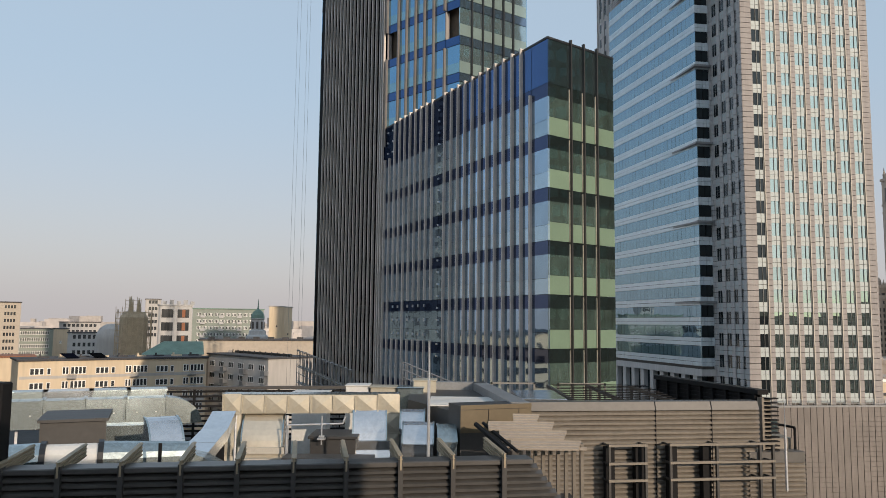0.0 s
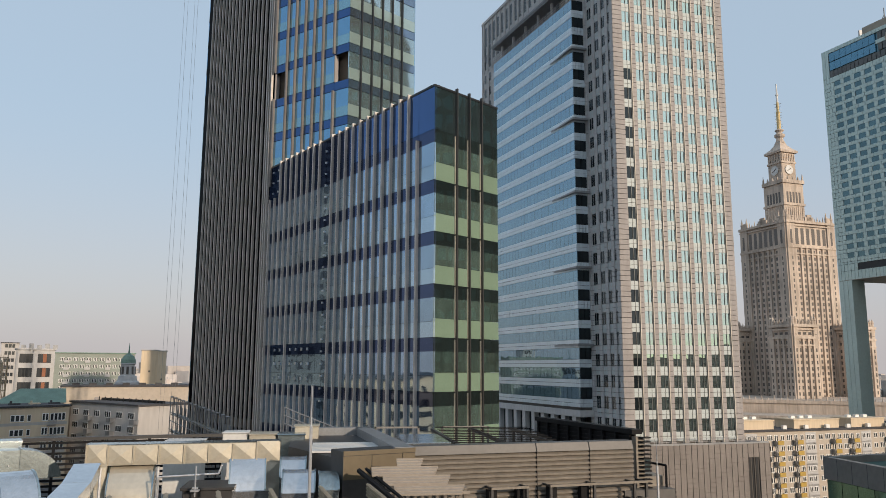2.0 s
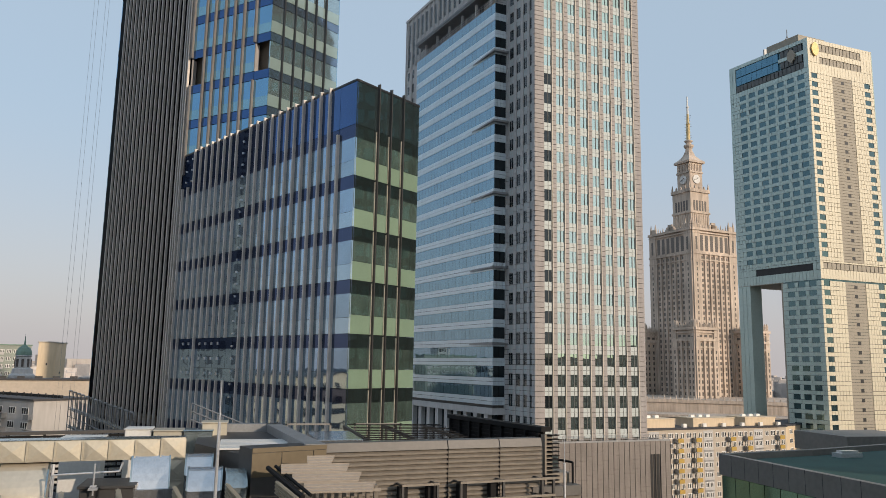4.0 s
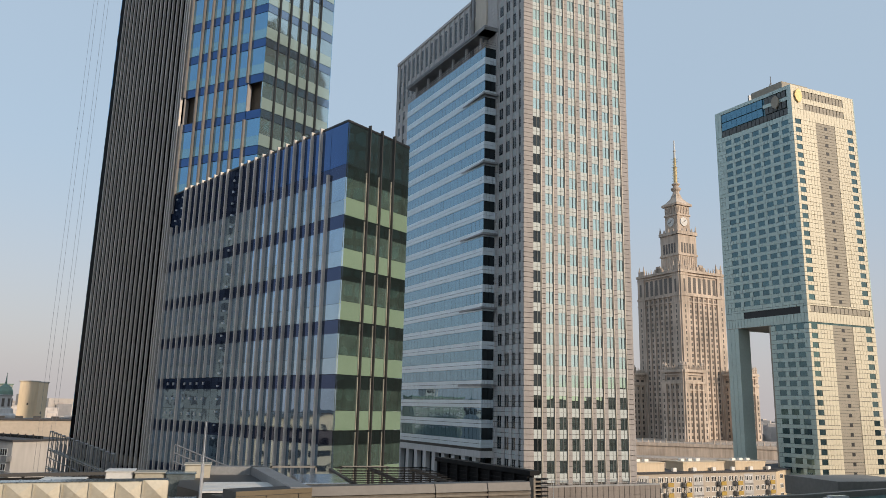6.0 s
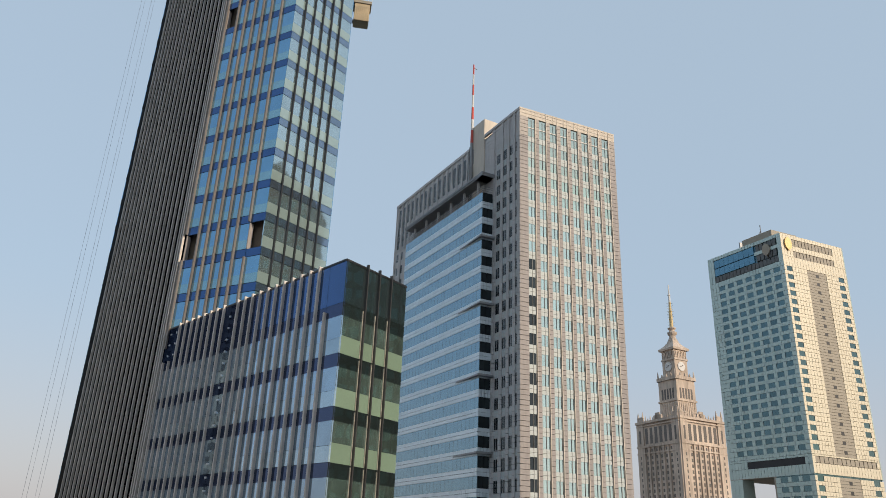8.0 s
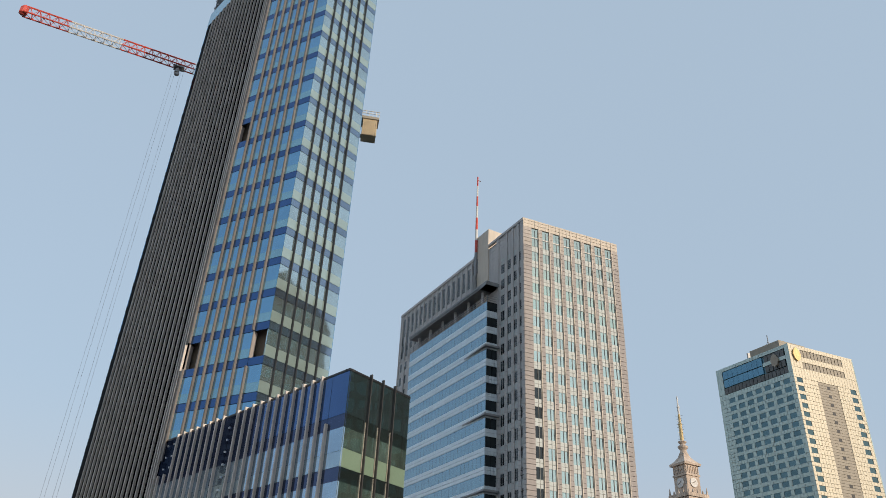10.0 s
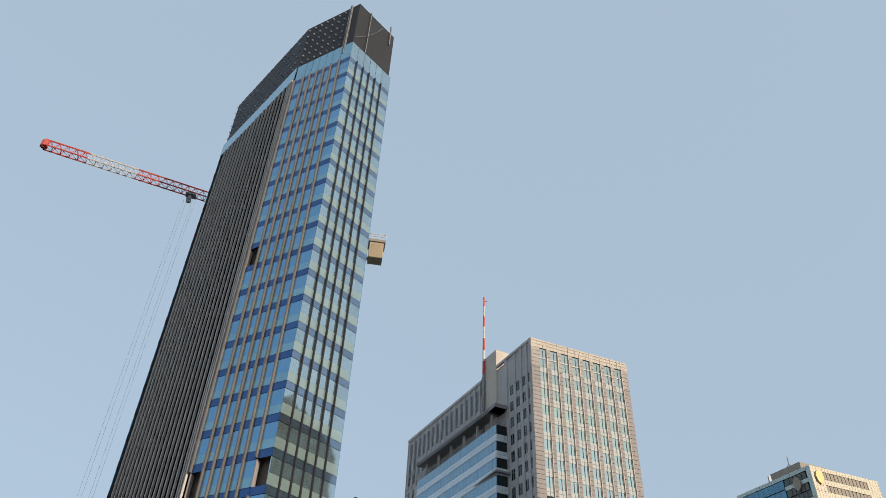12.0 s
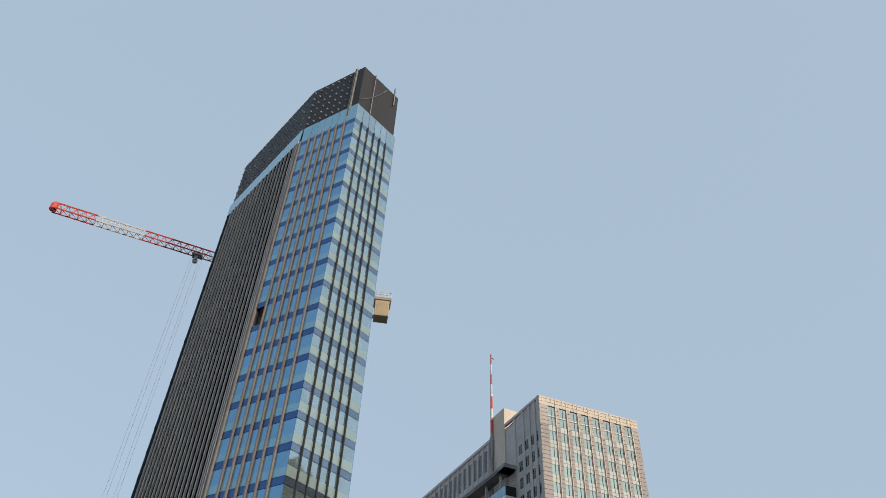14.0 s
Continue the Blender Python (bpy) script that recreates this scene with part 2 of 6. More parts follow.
b.cube(-3500, 3500, -3000, 4600, -1.0, 0.0)
single("ground", b, M["asphalt"], "dark grey asphalt ground of the city streets", "ground", kind="structure")

# ---- dark office tower with its annex ----
L0, K0, C0, R0, B0 = (-16.8, 98.0), (-6.4, 77.5), (1.3, 70.0), (8.3, 74.9), (-5.0, 106.5)
A0, AR = (7.19, 51.5), (12.78, 55.68)
TOP, CROWN, ANNEX = EYE + 98.0, EYE + 109.0, EYE + 20.25
dark, mid, right = Face(L0, K0), Face(K0, C0), Face(C0, R0)
tower = thing("office_tower", (-3, 85, 0), "tall dark glass office tower with bronze fins, nearly finished", "skyscraper")


def inset(poly, d):
    """poly with each side moved in by d metres."""
    n = len(poly)
    turn = sum(poly[i][0] * poly[(i + 1) % n][1] - poly[(i + 1) % n][0] * poly[i][1] for i in range(n))
    sign = 1 if turn > 0 else -1
    lines = []
    for i in range(n):
        a, c = Vector(poly[i]), Vector(poly[(i + 1) % n])
        e = (c - a).normalized()
        lines.append((a + Vector((-e.y, e.x)) * d * sign, e))
    out = []
    for i in range(n):
        (p, e), (q, g) = lines[i - 1], lines[i]
        k = ((q - p).x * g.y - (q - p).y * g.x) / (e.x * g.y - e.y * g.x)
        out.append(tuple(p + e * k))
    return out


b = Bag()
HOLE_Z = (EYE + 27.65, EYE + 57.25)
PITCH, Z0 = 3.70, EYE + 27.65
b.prism(inset([L0, K0, C0, R0, B0], 0.9), 0, TOP - 0.5)
part("core", b, M["interior"], tower, "dark raw concrete core and floors")
b = Bag()
b.prism(inset([L0, K0, C0, R0, B0], 0.25), TOP - 0.4, CROWN)
part("roof_crown", b, M["crown"], tower, "black membrane crown studded with zinc clips")
b = Bag()
for F in (dark, mid):
    for i in range(int(F.len / 1.22)):
        for j in range(6):
            s, z = 0.6 + i * 1.22, TOP + 1.2 + j * 1.75
            b.box(F, s - 0.09, s + 0.09, z - 0.09, z + 0.09, -0.35, 0.02)
tagged(part("clip_field", b, M["clip"], tower, "rows of small zinc fixing clips"), kind="stuff")
b = Bag()
b.box(right, 2.6, 2.72, TOP, CROWN + 0.1, -0.3, 0.06)
b.box(right, 7.2, 7.4, TOP + 7.6, CROWN + 1.6, -0.2, 0.02)
for s in (8.9, 9.15):
    b.box(mid, s, s + 0.06, TOP - 2, CROWN + 0.1, -0.3, 0.12)
for k in range(14):
    a = k / 13
    b.tube(right.p(0.2 + 4.9 * a, TOP + 1.6 + 7.6 * a - 3.2 * a * (1 - a), 0.05), right.p(0.2 + 4.9 * (a + 1 / 13), TOP + 1.6 + 7.6 * (a + 1 / 13) - 3.2 * (a + 1 / 13) * (1 - a - 1 / 13), 0.05), 0.035, 5)
part("loose_cable", b, M["metal_grey"], tower, "grey cables hanging over the crown")

ROWS = [Z0 + PITCH * k for k in range(-8, 19)]  # tops of the spandrels
# finished glazing: blue side and pale side
MID = [0.3, 2.1, 3.35, 4.7, 6.0, 7.3, 8.85, mid.len]
RIGHT = [0.0, 1.4, 2.75, 4.05, 5.35, 6.65, right.len]
for F, cuts, mats, low in ((mid, MID, ("glass_blue", "glass_blue_low", "spandrel_blue"), 0.36), (right, RIGHT, ("glass_pale", "glass_pale_low", "spandrel_pale"), 0.42)):
    for k, z in enumerate(ROWS):
        if z < ANNEX - 8:
            continue
        top = min(z + PITCH - 0.9, TOP)
        for i in range(len(cuts) - 1):
            s0, s1 = cuts[i] + 0.03, cuts[i + 1] - 0.03
            piece("spandrel", F, s0, s1, z - 0.9 + 0.03, z - 0.03, -0.15, 0.0, M[mats[2]], tower)
            if F is mid and ((abs(z - HOLE_Z[0]) < 1 and i in (0, 6)) or (abs(z - HOLE_Z[1]) < 1 and i == 0)):
                continue
            if k == len(ROWS) - 1:
                piece("parapet_pane", F, s0, s1, z + 0.03, TOP, -0.15, 0.0, M["glass_pale" if F is right else "glass_blue_low"], tower)
                continue
            mz = z + low * (PITCH - 0.9)
            piece("pane", F, s0, s1, mz, top - 0.03, -0.16, -0.01, M[mats[0]], tower)
            piece("lower_pane", F, s0, s1, z + 0.03, mz, -0.16, -0.012, M[mats[1]], tower)
# fins of the finished sides
for s in MID[:-1]:
    z0 = ANNEX - 2
    cut = [(z0, TOP - 3.6)]
    if s < 1 or s > 8.5:
        cut = [(z0, HOLE_Z[0] - 0.9), (HOLE_Z[0] + 2.9, TOP - 3.6)] if s > 8.5 else [(z0, HOLE_Z[0]), (HOLE_Z[0] + 2.9, TOP - 3.6)]
    for a, c in cut:
        piece("fin", mid, s - 0.085, s + 0.085, a, c, 0.0, 0.26, M["fin_sun_toned"], tower)
for s in RIGHT[1:-1]:
    piece("dark_fin", right, s - 0.07, s + 0.07, ANNEX - 12, TOP - 3.6, 0.0, 0.22, M["frame"], tower)
# linings of the openings where panes are still missing
for z, s0, s1 in ((HOLE_Z[0], 0.33, 2.07), (HOLE_Z[0], 8.9, 10.85), (HOLE_Z[1], 0.33, 2.07)):
    b = Bag()
    b.box(mid, s0 - 0.04, s0 + 0.05, z, z + 2.8, -0.5, 0.06)
    part("opening_lining", b, M["stone"], tower, "pale unfinished lining of a missing pane")
# dark side: smoked glazing behind close-set fins, running on over the annex
b = Bag()
for z in ROWS + [EYE + 2.06 - 3.73 * k for k in range(0, 8)]:
    b.box(dark, 0, dark.len, z + 0.03, min(z + PITCH - 0.93, TOP), -0.2, -0.02)
part("smoked_glazing", b, M["glass_smoke"], tower)
for z in ROWS:
    piece("spandrel_band", dark, 0, dark.len, z - 0.9, z, -0.2, 0.0, M["spandrel_smoke"], tower)
b = Bag()
b.box(dark, 0.0, dark.len, TOP - 3.0, TOP, -0.1, 0.05)
part("parapet_glass", b, M["glass_blue_low"], tower, "pale blue glass parapet strip")
for s in [dark.len - 0.15, dark.len - 0.68] + [dark.len - i * 1.22 for i in range(1, int(dark.len / 1.22))]:
    piece("fin", dark, s - 0.10, s + 0.10, 6, TOP - 3.2, 0.0, 0.23, M["fin"], tower)
back = Face(B0, L0)
b = Bag()
b.box(back, 0, back.len, 0, TOP, -0.3, 0.0)
b.box(Face(R0, B0), 0, Face(R0, B0).len, 0, TOP, -0.3, 0.0)
part("rear_glazing", b, M["glass_blue"], tower)

# annex
annex = thing("office_annex", (4, 66, 0), "low dark glass annex with bronze fins and green corner glass", "office building")
AK = (-6.6, 78.0)
af, ar = Face(AK, A0), Face(A0, AR)
b = Bag()
b.prism(inset([AK, A0, AR, (0.9, 80.5)], 0.5), 0, ANNEX - 0.15)
part("core", b, M["frame"], annex, "dark floors and core")
b = Bag()
b.box(af, -0.2, af.len, ANNEX - 0.1, ANNEX + 0.06, -0.45, 0.04)
b.box(ar, 0, ar.len, ANNEX - 0.1, ANNEX + 0.06, -0.45, 0.04)
part("coping", b, M["frame"], annex)
AZ = [EYE + 16.95 - 3.73 * k for k in range(0, 11)]  # tops of the spandrels
FIN = [27.85 - 1.22 * k for k in range(0, 24)]
edges = sorted(FIN) + [af.len]
for z in AZ:
    for i in range(len(edges) - 1):
        s0, s1 = edges[i] + 0.02, edges[i + 1] - 0.02
        hi = ANNEX - 0.12 if z == AZ[0] else z + 3.73 - 0.98
        piece("spandrel", af, s0, s1, z - 0.98, z - 0.03, -0.15, 0.0, M["spandrel_navy"], annex)
        if z == AZ[0]:
            # navy left of 18 m paints in the dark tower mirrored there
            piece("pane", af, s0, s1, z, hi, -0.15, 0.0, M["spandrel_blue" if s0 > 18 else "spandrel_navy"], annex)
        else:
            piece("pane", af, s0, s1, z + 1.1, hi, -0.15, 0.0, M["glass_annex"], annex)
            piece("parapet_pane", af, s0, s1, z, z + 1.08, -0.15, -0.003, M["glass_corner"], annex)
ACUT = [0.0, 2.2, 3.55, 4.95, ar.len]
for z in AZ:
    for i in range(4):
        s0, s1 = ACUT[i] + 0.03, ACUT[i + 1] - 0.03
        piece("spandrel", ar, s0, s1, z - 0.98, z - 0.03, -0.15, 0.0, M["spandrel_green"], annex)
        if z == AZ[0]:
            piece("upper_pane", ar, s0, s1, z, ANNEX - 0.12, -0.15, 0.0, M["glass_top"], annex)
        else:
            piece("upper_pane", ar, s0, s1, z + 1.32, z + 2.75, -0.16, -0.01, M["glass_green"], annex)
            piece("parapet_pane", ar, s0, s1, z, z + 1.3, -0.16, -0.012, M["parapet_green"], annex)
for i, s in enumerate(FIN):
    if abs(s - 13.2) < 0.6:
        continue
    top = ANNEX + 0.12 if i else EYE + 16.5
    segs = [(4.0, top)]
    if s < 3.2:
        segs = [(4.0, EYE + 16.8)]
    if 2.9 < s < 12.2 and not 5.2 < s < 6.5:
        segs = [(4.0, EYE - 1.6), (EYE + 2.0, top)]
    for a, c in segs:
        piece("fin", af, s - 0.085, s + 0.085, a, c, 0.0, 0.22, M["fin_annex"], annex)
    if i:
        piece("fin_cap", af, s - 0.07, s + 0.07, top, top + 0.05, -0.35, 0.22, M["white"], annex) if s > 3.2 else None
b = Bag()
for j in range(22):
    z = EYE - 3 + j * 1.05
    b.box(af, 13.10, 13.28, z, z + 0.16, 0.0, 0.10)
for s in (0.3, 1.5, 2.7):
    for j in range(3):
        b.box(af, s, s + 0.18, EYE + 17.3 + j * 1.1, EYE + 17.45 + j * 1.1, 0.0, 0.1)
for s in (3.4, 4.6, 6.9, 8.1, 9.3, 10.5):
    for j in range(3):
        b.box(af, s, s + 0.16, EYE - 1.2 + j * 1.3, EYE - 0.95 + j * 1.3, 0.0, 0.1)
tagged(part("bracket_field", b, M["clip"], annex, "zinc brackets where fins are missing"), kind="stuff")
for s in ACUT[1:-1]:
    piece("dark_fin", ar, s - 0.05, s + 0.05, 4, ANNEX + 0.25, 0.0, 0.24, M["fin_dark"], annex)
    # strips added to paint the sunlit glint beside each fin
    for z in AZ[1:]:
        piece("pale_mullion", ar, s - 0.11, s - 0.06, z, z + 3.6, 0.0, 0.07, M["fin_glint"], annex)

# ---- stone and glass tower with a banded glass wing ----
KW = 0.828  # plan of the stone tower, in metres from the eye


def plan(k, *pts):
    return [(x * k, y * k) for x, y in pts]


WC, WR, WB, WL, WE, WI, WX = plan(KW, (68.1, 168.1), (99.9, 172.4), (82.2, 247.1), (50.4, 242.8), (61.7, 180.3), (65.1, 180.8), (50.8, 226.4))


def wz(z):
    return EYE + KW * z


stone_tower = thing("stone_tower", ((WC[0] + WB[0]) / 2, (WC[1] + WB[1]) / 2, 0), "high beige stone office tower with mint mirror windows", "skyscraper")
wf, wl_ = Face(WC, WR), Face(WL, WC)
b = Bag()
b.prism(inset([WC, WR, WB, WL], 0.44), 0, wz(118.2))
part("core", b, M["joint"], stone_tower)
b = Bag()
b.box(Face(WR, WB), 0, Face(WR, WB).len, 0, wz(119), -0.3, 0.0)
b.box(Face(WB, WL), 0, Face(WB, WL).len, 0, wz(119), -0.3, 0.0)
part("rear_wall", b, M["stone_grey"], stone_tower)
WZ0 = wz(-17.3)
PW = 5.03 * KW
WROWS = [wz(108.9) - PW * k for k in range(0, 25)]  # window tops
COLS = [KW * (2.66 + 3.555 * i) for i in range(8)]
CW = KW * 2.2


def courses(bag, F, s0, s1, z0, z1, d0, d1, h=1.03):
    z = z0
    while z < z1 - 0.05:
        bag.box(F, s0, s1, z, min(z + h - 0.09, z1), d0, d1)
        z += h


marks = [0.0] + [v for c in COLS for v in (c, c + CW)] + [wf.len]
for i in range(0, len(marks), 2):
    b = Bag()
    courses(b, wf, marks[i], marks[i + 1], 14.0, wz(110.4), -0.45, 0.08)
    tagged(part("stone_pier", b, M["stone"], stone_tower), kind="stuff")
    b = Bag()
    courses(b, wf, marks[i], marks[i + 1], wz(110.5), wz(116.6), -0.45, 0.08)
    tagged(part("cream_pier", b, M["stone_cream"], stone_tower), kind="stuff")
b = Bag()
courses(b, wf, 0.0, wf.len, wz(116.65), wz(119.4), -0.45, 0.08, 0.9)
for c in COLS:
    b.box(wf, c + CW * 0.5 - 0.05, c + CW * 0.5 + 0.05, wz(116.6), wz(119.3), 0.0, 0.16)
part("stone_parapet", b, M["stone_pale"], stone_tower)
for c in COLS:
    piece("window_mullion", wf, c + CW * 0.5, c + CW * 0.5 + 0.09, wz(-16), wz(116), -0.3, 0.0, M["mullion"], stone_tower)
    piece("window_mullion", wf, c + CW - 0.14, c + CW - 0.02, wz(-16), wz(116), -0.3, 0.0, M["mullion"], stone_tower)
    piece("pale_jamb", wf, c + CW + 0.04, c + CW + 0.2, 14.0, wz(119.3), 0.08, 0.18, M["stone_pale"], stone_tower)
    piece("pane", wf, c + 0.02, c + CW - 0.02, wz(110.7), wz(113.3), -0.32, -0.1, M["wfc_glass"], stone_tower)
    piece("pane", wf, c + 0.02, c + CW - 0.02, wz(113.6), wz(116.4), -0.32, -0.1, M["wfc_glass"], stone_tower)
    piece("white_transom", wf, c, c + CW, wz(113.3), wz(113.6), -0.3, 0.0, M["white"], stone_tower)
    for k, z in enumerate(WROWS):
        h = KW * 2.95
        if z < wz(-14):
            piece("blind_panel", wf, c, c + CW, WZ0, z, -0.3, -0.08, M["stone_grey"], stone_tower)
            continue
        # dark panes low in the first column paint in a dark tower's reflection
        mirrored_dark = c == COLS[0] and k >= 7
        piece("dark_pane" if mirrored_dark else "pane", wf, c + 0.02, c + CW - 0.02, z - h, z, -0.32, -0.12, M["wfc_dark" if mirrored_dark else "wfc_glass"], stone_tower)
        zz = z - PW
        piece("spandrel_panel", wf, c, c + CW, zz, (zz + z - h) / 2 - 0.03, -0.3, -0.05, M["wfc_band"], stone_tower)
        piece("spandrel_panel", wf, c, c + CW, (zz + z - h) / 2 + 0.03, z - h, -0.3, -0.05, M["wfc_band"], stone_tower)
    piece("spandrel_panel", wf, c, c + CW, WROWS[0], wz(110.6), -0.3, -0.05, M["wfc_band"], stone_tower)

# shaded stone side with narrow paired windows
pairs = [KW * s for s in (66.2, 69.4, 72.5, 75.0)]
far_cols = [KW * (2.0 + 3.15 * i) for i in range(16)]
b = Bag()
courses(b, wl_, KW * 63.5, wl_.len, 14.0, wz(119.2), -0.45, -0.22)
courses(b, wl_, 0, KW * 63.5, wz(96), wz(117.6), -0.45, -0.22)
courses(b, wl_, 0, KW * 9, 14.0, wz(96), -0.45, -0.22)
part("stone_facing", b, M["stone_grey"], stone_tower)
# raised ribs between the window columns
b = Bag()
ribs = [KW * 63.6] + [(pairs[i] + pairs[i + 1]) / 2 + 0.2 for i in range(3)]
for s in ribs:
    courses(b, wl_, s - 0.55, s + 0.45, 14.0, wz(119.2), -0.3, 0.02)
courses(b, wl_, wl_.len - 1.0, wl_.len, 14.0, wz(119.3), -0.3, 0.05)
for s in far_cols:
    courses(b, wl_, s - 0.9, s - 0.1, wz(100), wz(118.4), -0.3, 0.02)
for s in (0.0, far_cols[1] - 0.6):
    courses(b, wl_, s, s + 0.8, 14.0, wz(97), -0.3, 0.02)
b.box(wl_, -0.05, KW * 50.0, wz(117.7), wz(118.6), -0.5, 0.10)
b.box(wl_, KW * 58.7, wl_.len, wz(118.6), wz(119.4), -0.5, 0.11)
part("stone_ribs", b, M["stone_grey"], stone_tower)
for s in pairs:
    for k, z in enumerate(WROWS):
        if z < wz(-14):
            continue
        for o in (0.0, 0.72):
            piece("narrow_window", wl_, s - 0.75 + o, s - 0.2 + o, z - 2.4, z, -0.4, -0.18, M["wfc_dark"], stone_tower)
for i, s in enumerate(far_cols):
    for o in (0.15, 0.95):
        piece("narrow_window", wl_, s + o, s + o + 0.6, wz(109), wz(116), -0.4, -0.18, M["wfc_dark"], stone_tower)
        piece("narrow_window", wl_, s + o, s + o + 0.6, wz(103), wz(106.2), -0.4, -0.18, M["wfc_dark"], stone_tower)
for z in WROWS:
    if z > wz(-8):
        for s in (1.5, 4.4):
            piece("narrow_window", wl_, s, s + 0.9, z - 2.4, z, -0.4, -0.18, M["wfc_dark"], stone_tower)
b = Bag()
for s in pairs:
    for z in WROWS:
        if z > wz(-12):
            for o in (0.0, 0.72):
                for q in (0.25, 0.95):
                    b.box(wl_, s - 0.72 + o, s - 0.23 + o, z + q, z + q + 0.55, -0.3, -0.19)
tagged(part("pale_tiles", b, M["wfc_band"], stone_tower, "small pale tiles between the windows"), kind="stuff")
# lift head, and a dark slab painting the shade of the recess with the mast
b = Bag()
b.box(wl_, KW * 52.2, KW * 58.6, wz(96), wz(125), -9.0, 0.12)
part("lift_head", b, M["stone_pale"], stone_tower, "plain cream rendered lift head")
b = Bag()
b.box(wl_, KW * 50.0, KW * 52.2, wz(98), wz(119.2), -0.3, 0.06)
part("dark_recess", b, M["joint"], stone_tower)
mast_xy = wl_.p(KW * 52.0, 0, 0.4)
mast = thing("antenna_mast", (mast_xy.x, mast_xy.y, wz(103)), "slim red and white striped antenna mast on the roof", "antenna")
zs = [wz(103), wz(119.5), wz(124), wz(128), wz(132.5), wz(137), wz(141), wz(145), wz(148.8)]
for i in range(8):
    b = Bag()
    b.tube((mast_xy.x, mast_xy.y, zs[i]), (mast_xy.x, mast_xy.y, zs[i + 1]), 0.42 - 0.03 * i, 10, 0.39 - 0.03 * i)
    part("grey_section" if i == 0 else ("red_section" if i % 2 else "white_section"), b, M["metal_grey"] if i == 0 else (M["red"] if i % 2 else M["white"]), mast)
b = Bag()
b.cube(mast_xy.x - 0.7, mast_xy.x - 0.2, mast_xy.y - 0.6, mast_xy.y - 0.2, wz(105), wz(111))
b.cube(mast_xy.x + 0.2, mast_xy.x + 0.6, mast_xy.y - 0.6, mast_xy.y - 0.2, wz(112), wz(117))
b.tube((mast_xy.x, mast_xy.y, wz(147.6)), (mast_xy.x + 0.9, mast_xy.y, wz(147.2)), 0.12, 6)
part("aerial", b, M["metal_grey"], mast)

# banded glass wing
wing = thing("glass_wing", ((WE[0] + WX[0]) / 2, (WE[1] + WX[1]) / 2, 0), "steel blue glass office wing with pale panel bands", "office wing")
gl, gf = Face(WX, WE), Face(WE, WI)
b = Bag()
b.prism(inset([WX, WE, (WI[0] + 0.3, WI[1] + 0.05), (WX[0] + 3.2, WX[1] + 0.4)], 0.32), wz(-12), wz(97))
part("core", b, M["joint"], wing)
PG = 4.85 * KW
GR = [wz(97.0) - PG * k for k in range(22)]
NP = 24
for k, z in enumerate(GR):
    for i in range(NP):
        piece("pane", gl, gl.len * i / NP + 0.04, gl.len * (i + 1) / NP - 0.04, z - KW * 2.85, z, -0.3, -0.04, M["wfc_blue"], wing)
    b = Bag()
    n = 48
    for i in range(n):
        for r in range(2):
            zz = z - PG + r * KW * 1.0
            b.box(gl, gl.len * i / n + 0.055, gl.len * (i + 1) / n - 0.055, zz + 0.05, zz + KW * 0.95, -0.3, 0.05)
    tagged(part("panel_band", b, M["wfc_tile"], wing), kind="stuff")
    for s0, s1 in ((0.15, gf.len * 0.48), (gf.len * 0.52, gf.len - 0.1)):
        piece("dark_pane", gf, s0, s1, z - KW * 2.75, z, -0.3, -0.05, M["wfc_dark"], wing)
    b = Bag()
    for i in range(4):
        for r in range(2):
            zz = z - PG + r * KW * 1.02
            b.box(gf, gf.len * i / 4 + 0.03, gf.len * (i + 1) / 4 - 0.03, zz + 0.03, zz + KW * 0.98, -0.3, 0.05)
    tagged(part("panel_band", b, M["wfc_tile"], wing), kind="stuff")
for k in (3, 7, 11, 15, 19):
    z = GR[k] + 0.35
    b = Bag()
    b.box(gf, -0.7, gf.len + 0.2, z, z + 0.45, -0.2, 0.9)
    b.hexa([gl.p(s, zz, d) for zz in (z + 0.05, z + 0.4) for s, d in ((gl.len - 9.5, 0.12), (gl.len + 0.6, 0.75), (gl.len + 0.6, -0.1), (gl.len - 9.5, -0.1))])
    part("canopy", b, M["metal_grey"], wing, "thin grey metal ledge canopy")
b = Bag()
b.box(gl, -0.3, gl.len + 0.3, wz(102.2), wz(102.7), -4.0, 0.2)
b.box(gl, -0.5, gl.len + 0.5, wz(102.7), wz(103.3), -4.0, 0.4)
b.box(gf, -0.5, gf.len + 0.4, wz(102.2), wz(103.3), -3.0, 0.35)
part("roof_slab", b, M["metal_grey"], wing, "grey overhanging roof slab")
for i in range(6):
    b = Bag()
    s = gl.len * (i + 0.35) / 6
    b.box(gl, s, s + 0.5, wz(97), wz(102.2), -1.6, -1.1)
    part("terrace_column", b, M["stone_grey"], wing)
b = Bag()
for zz in (97.6, 98.3, 99.0):
    b.box(gl, 0, gl.len + 0.1, wz(zz), wz(zz) + 0.07, -0.2, -0.13)
    b.box(gf, -0.05, gf.len, wz(zz), wz(zz) + 0.07, -0.2, -0.13)
for i in range(26):
    s = gl.len * i / 25
    b.box(gl, s - 0.04, s + 0.04, wz(97), wz(99.1), -0.2, -0.13)
part("terrace_railing", b, M["metal_grey"], wing)
b = Bag()
b.prism(inset([WX, WE, (WI[0] + 0.3, WI[1] + 0.05), (WX[0] + 3.2, WX[1] + 0.4)], 1.2), 0, wz(-12))
part("recessed_base", b, M["wfc_dark"], wing)
for i in range(9):
    b = Bag()
    s = gl.len * (i + 0.2) / 9
    b.box(gl, s, s + 1.5, 0, wz(-11.5), -1.6, -0.1)
    part("base_column", b, M["stone_grey"], wing)
b = Bag()
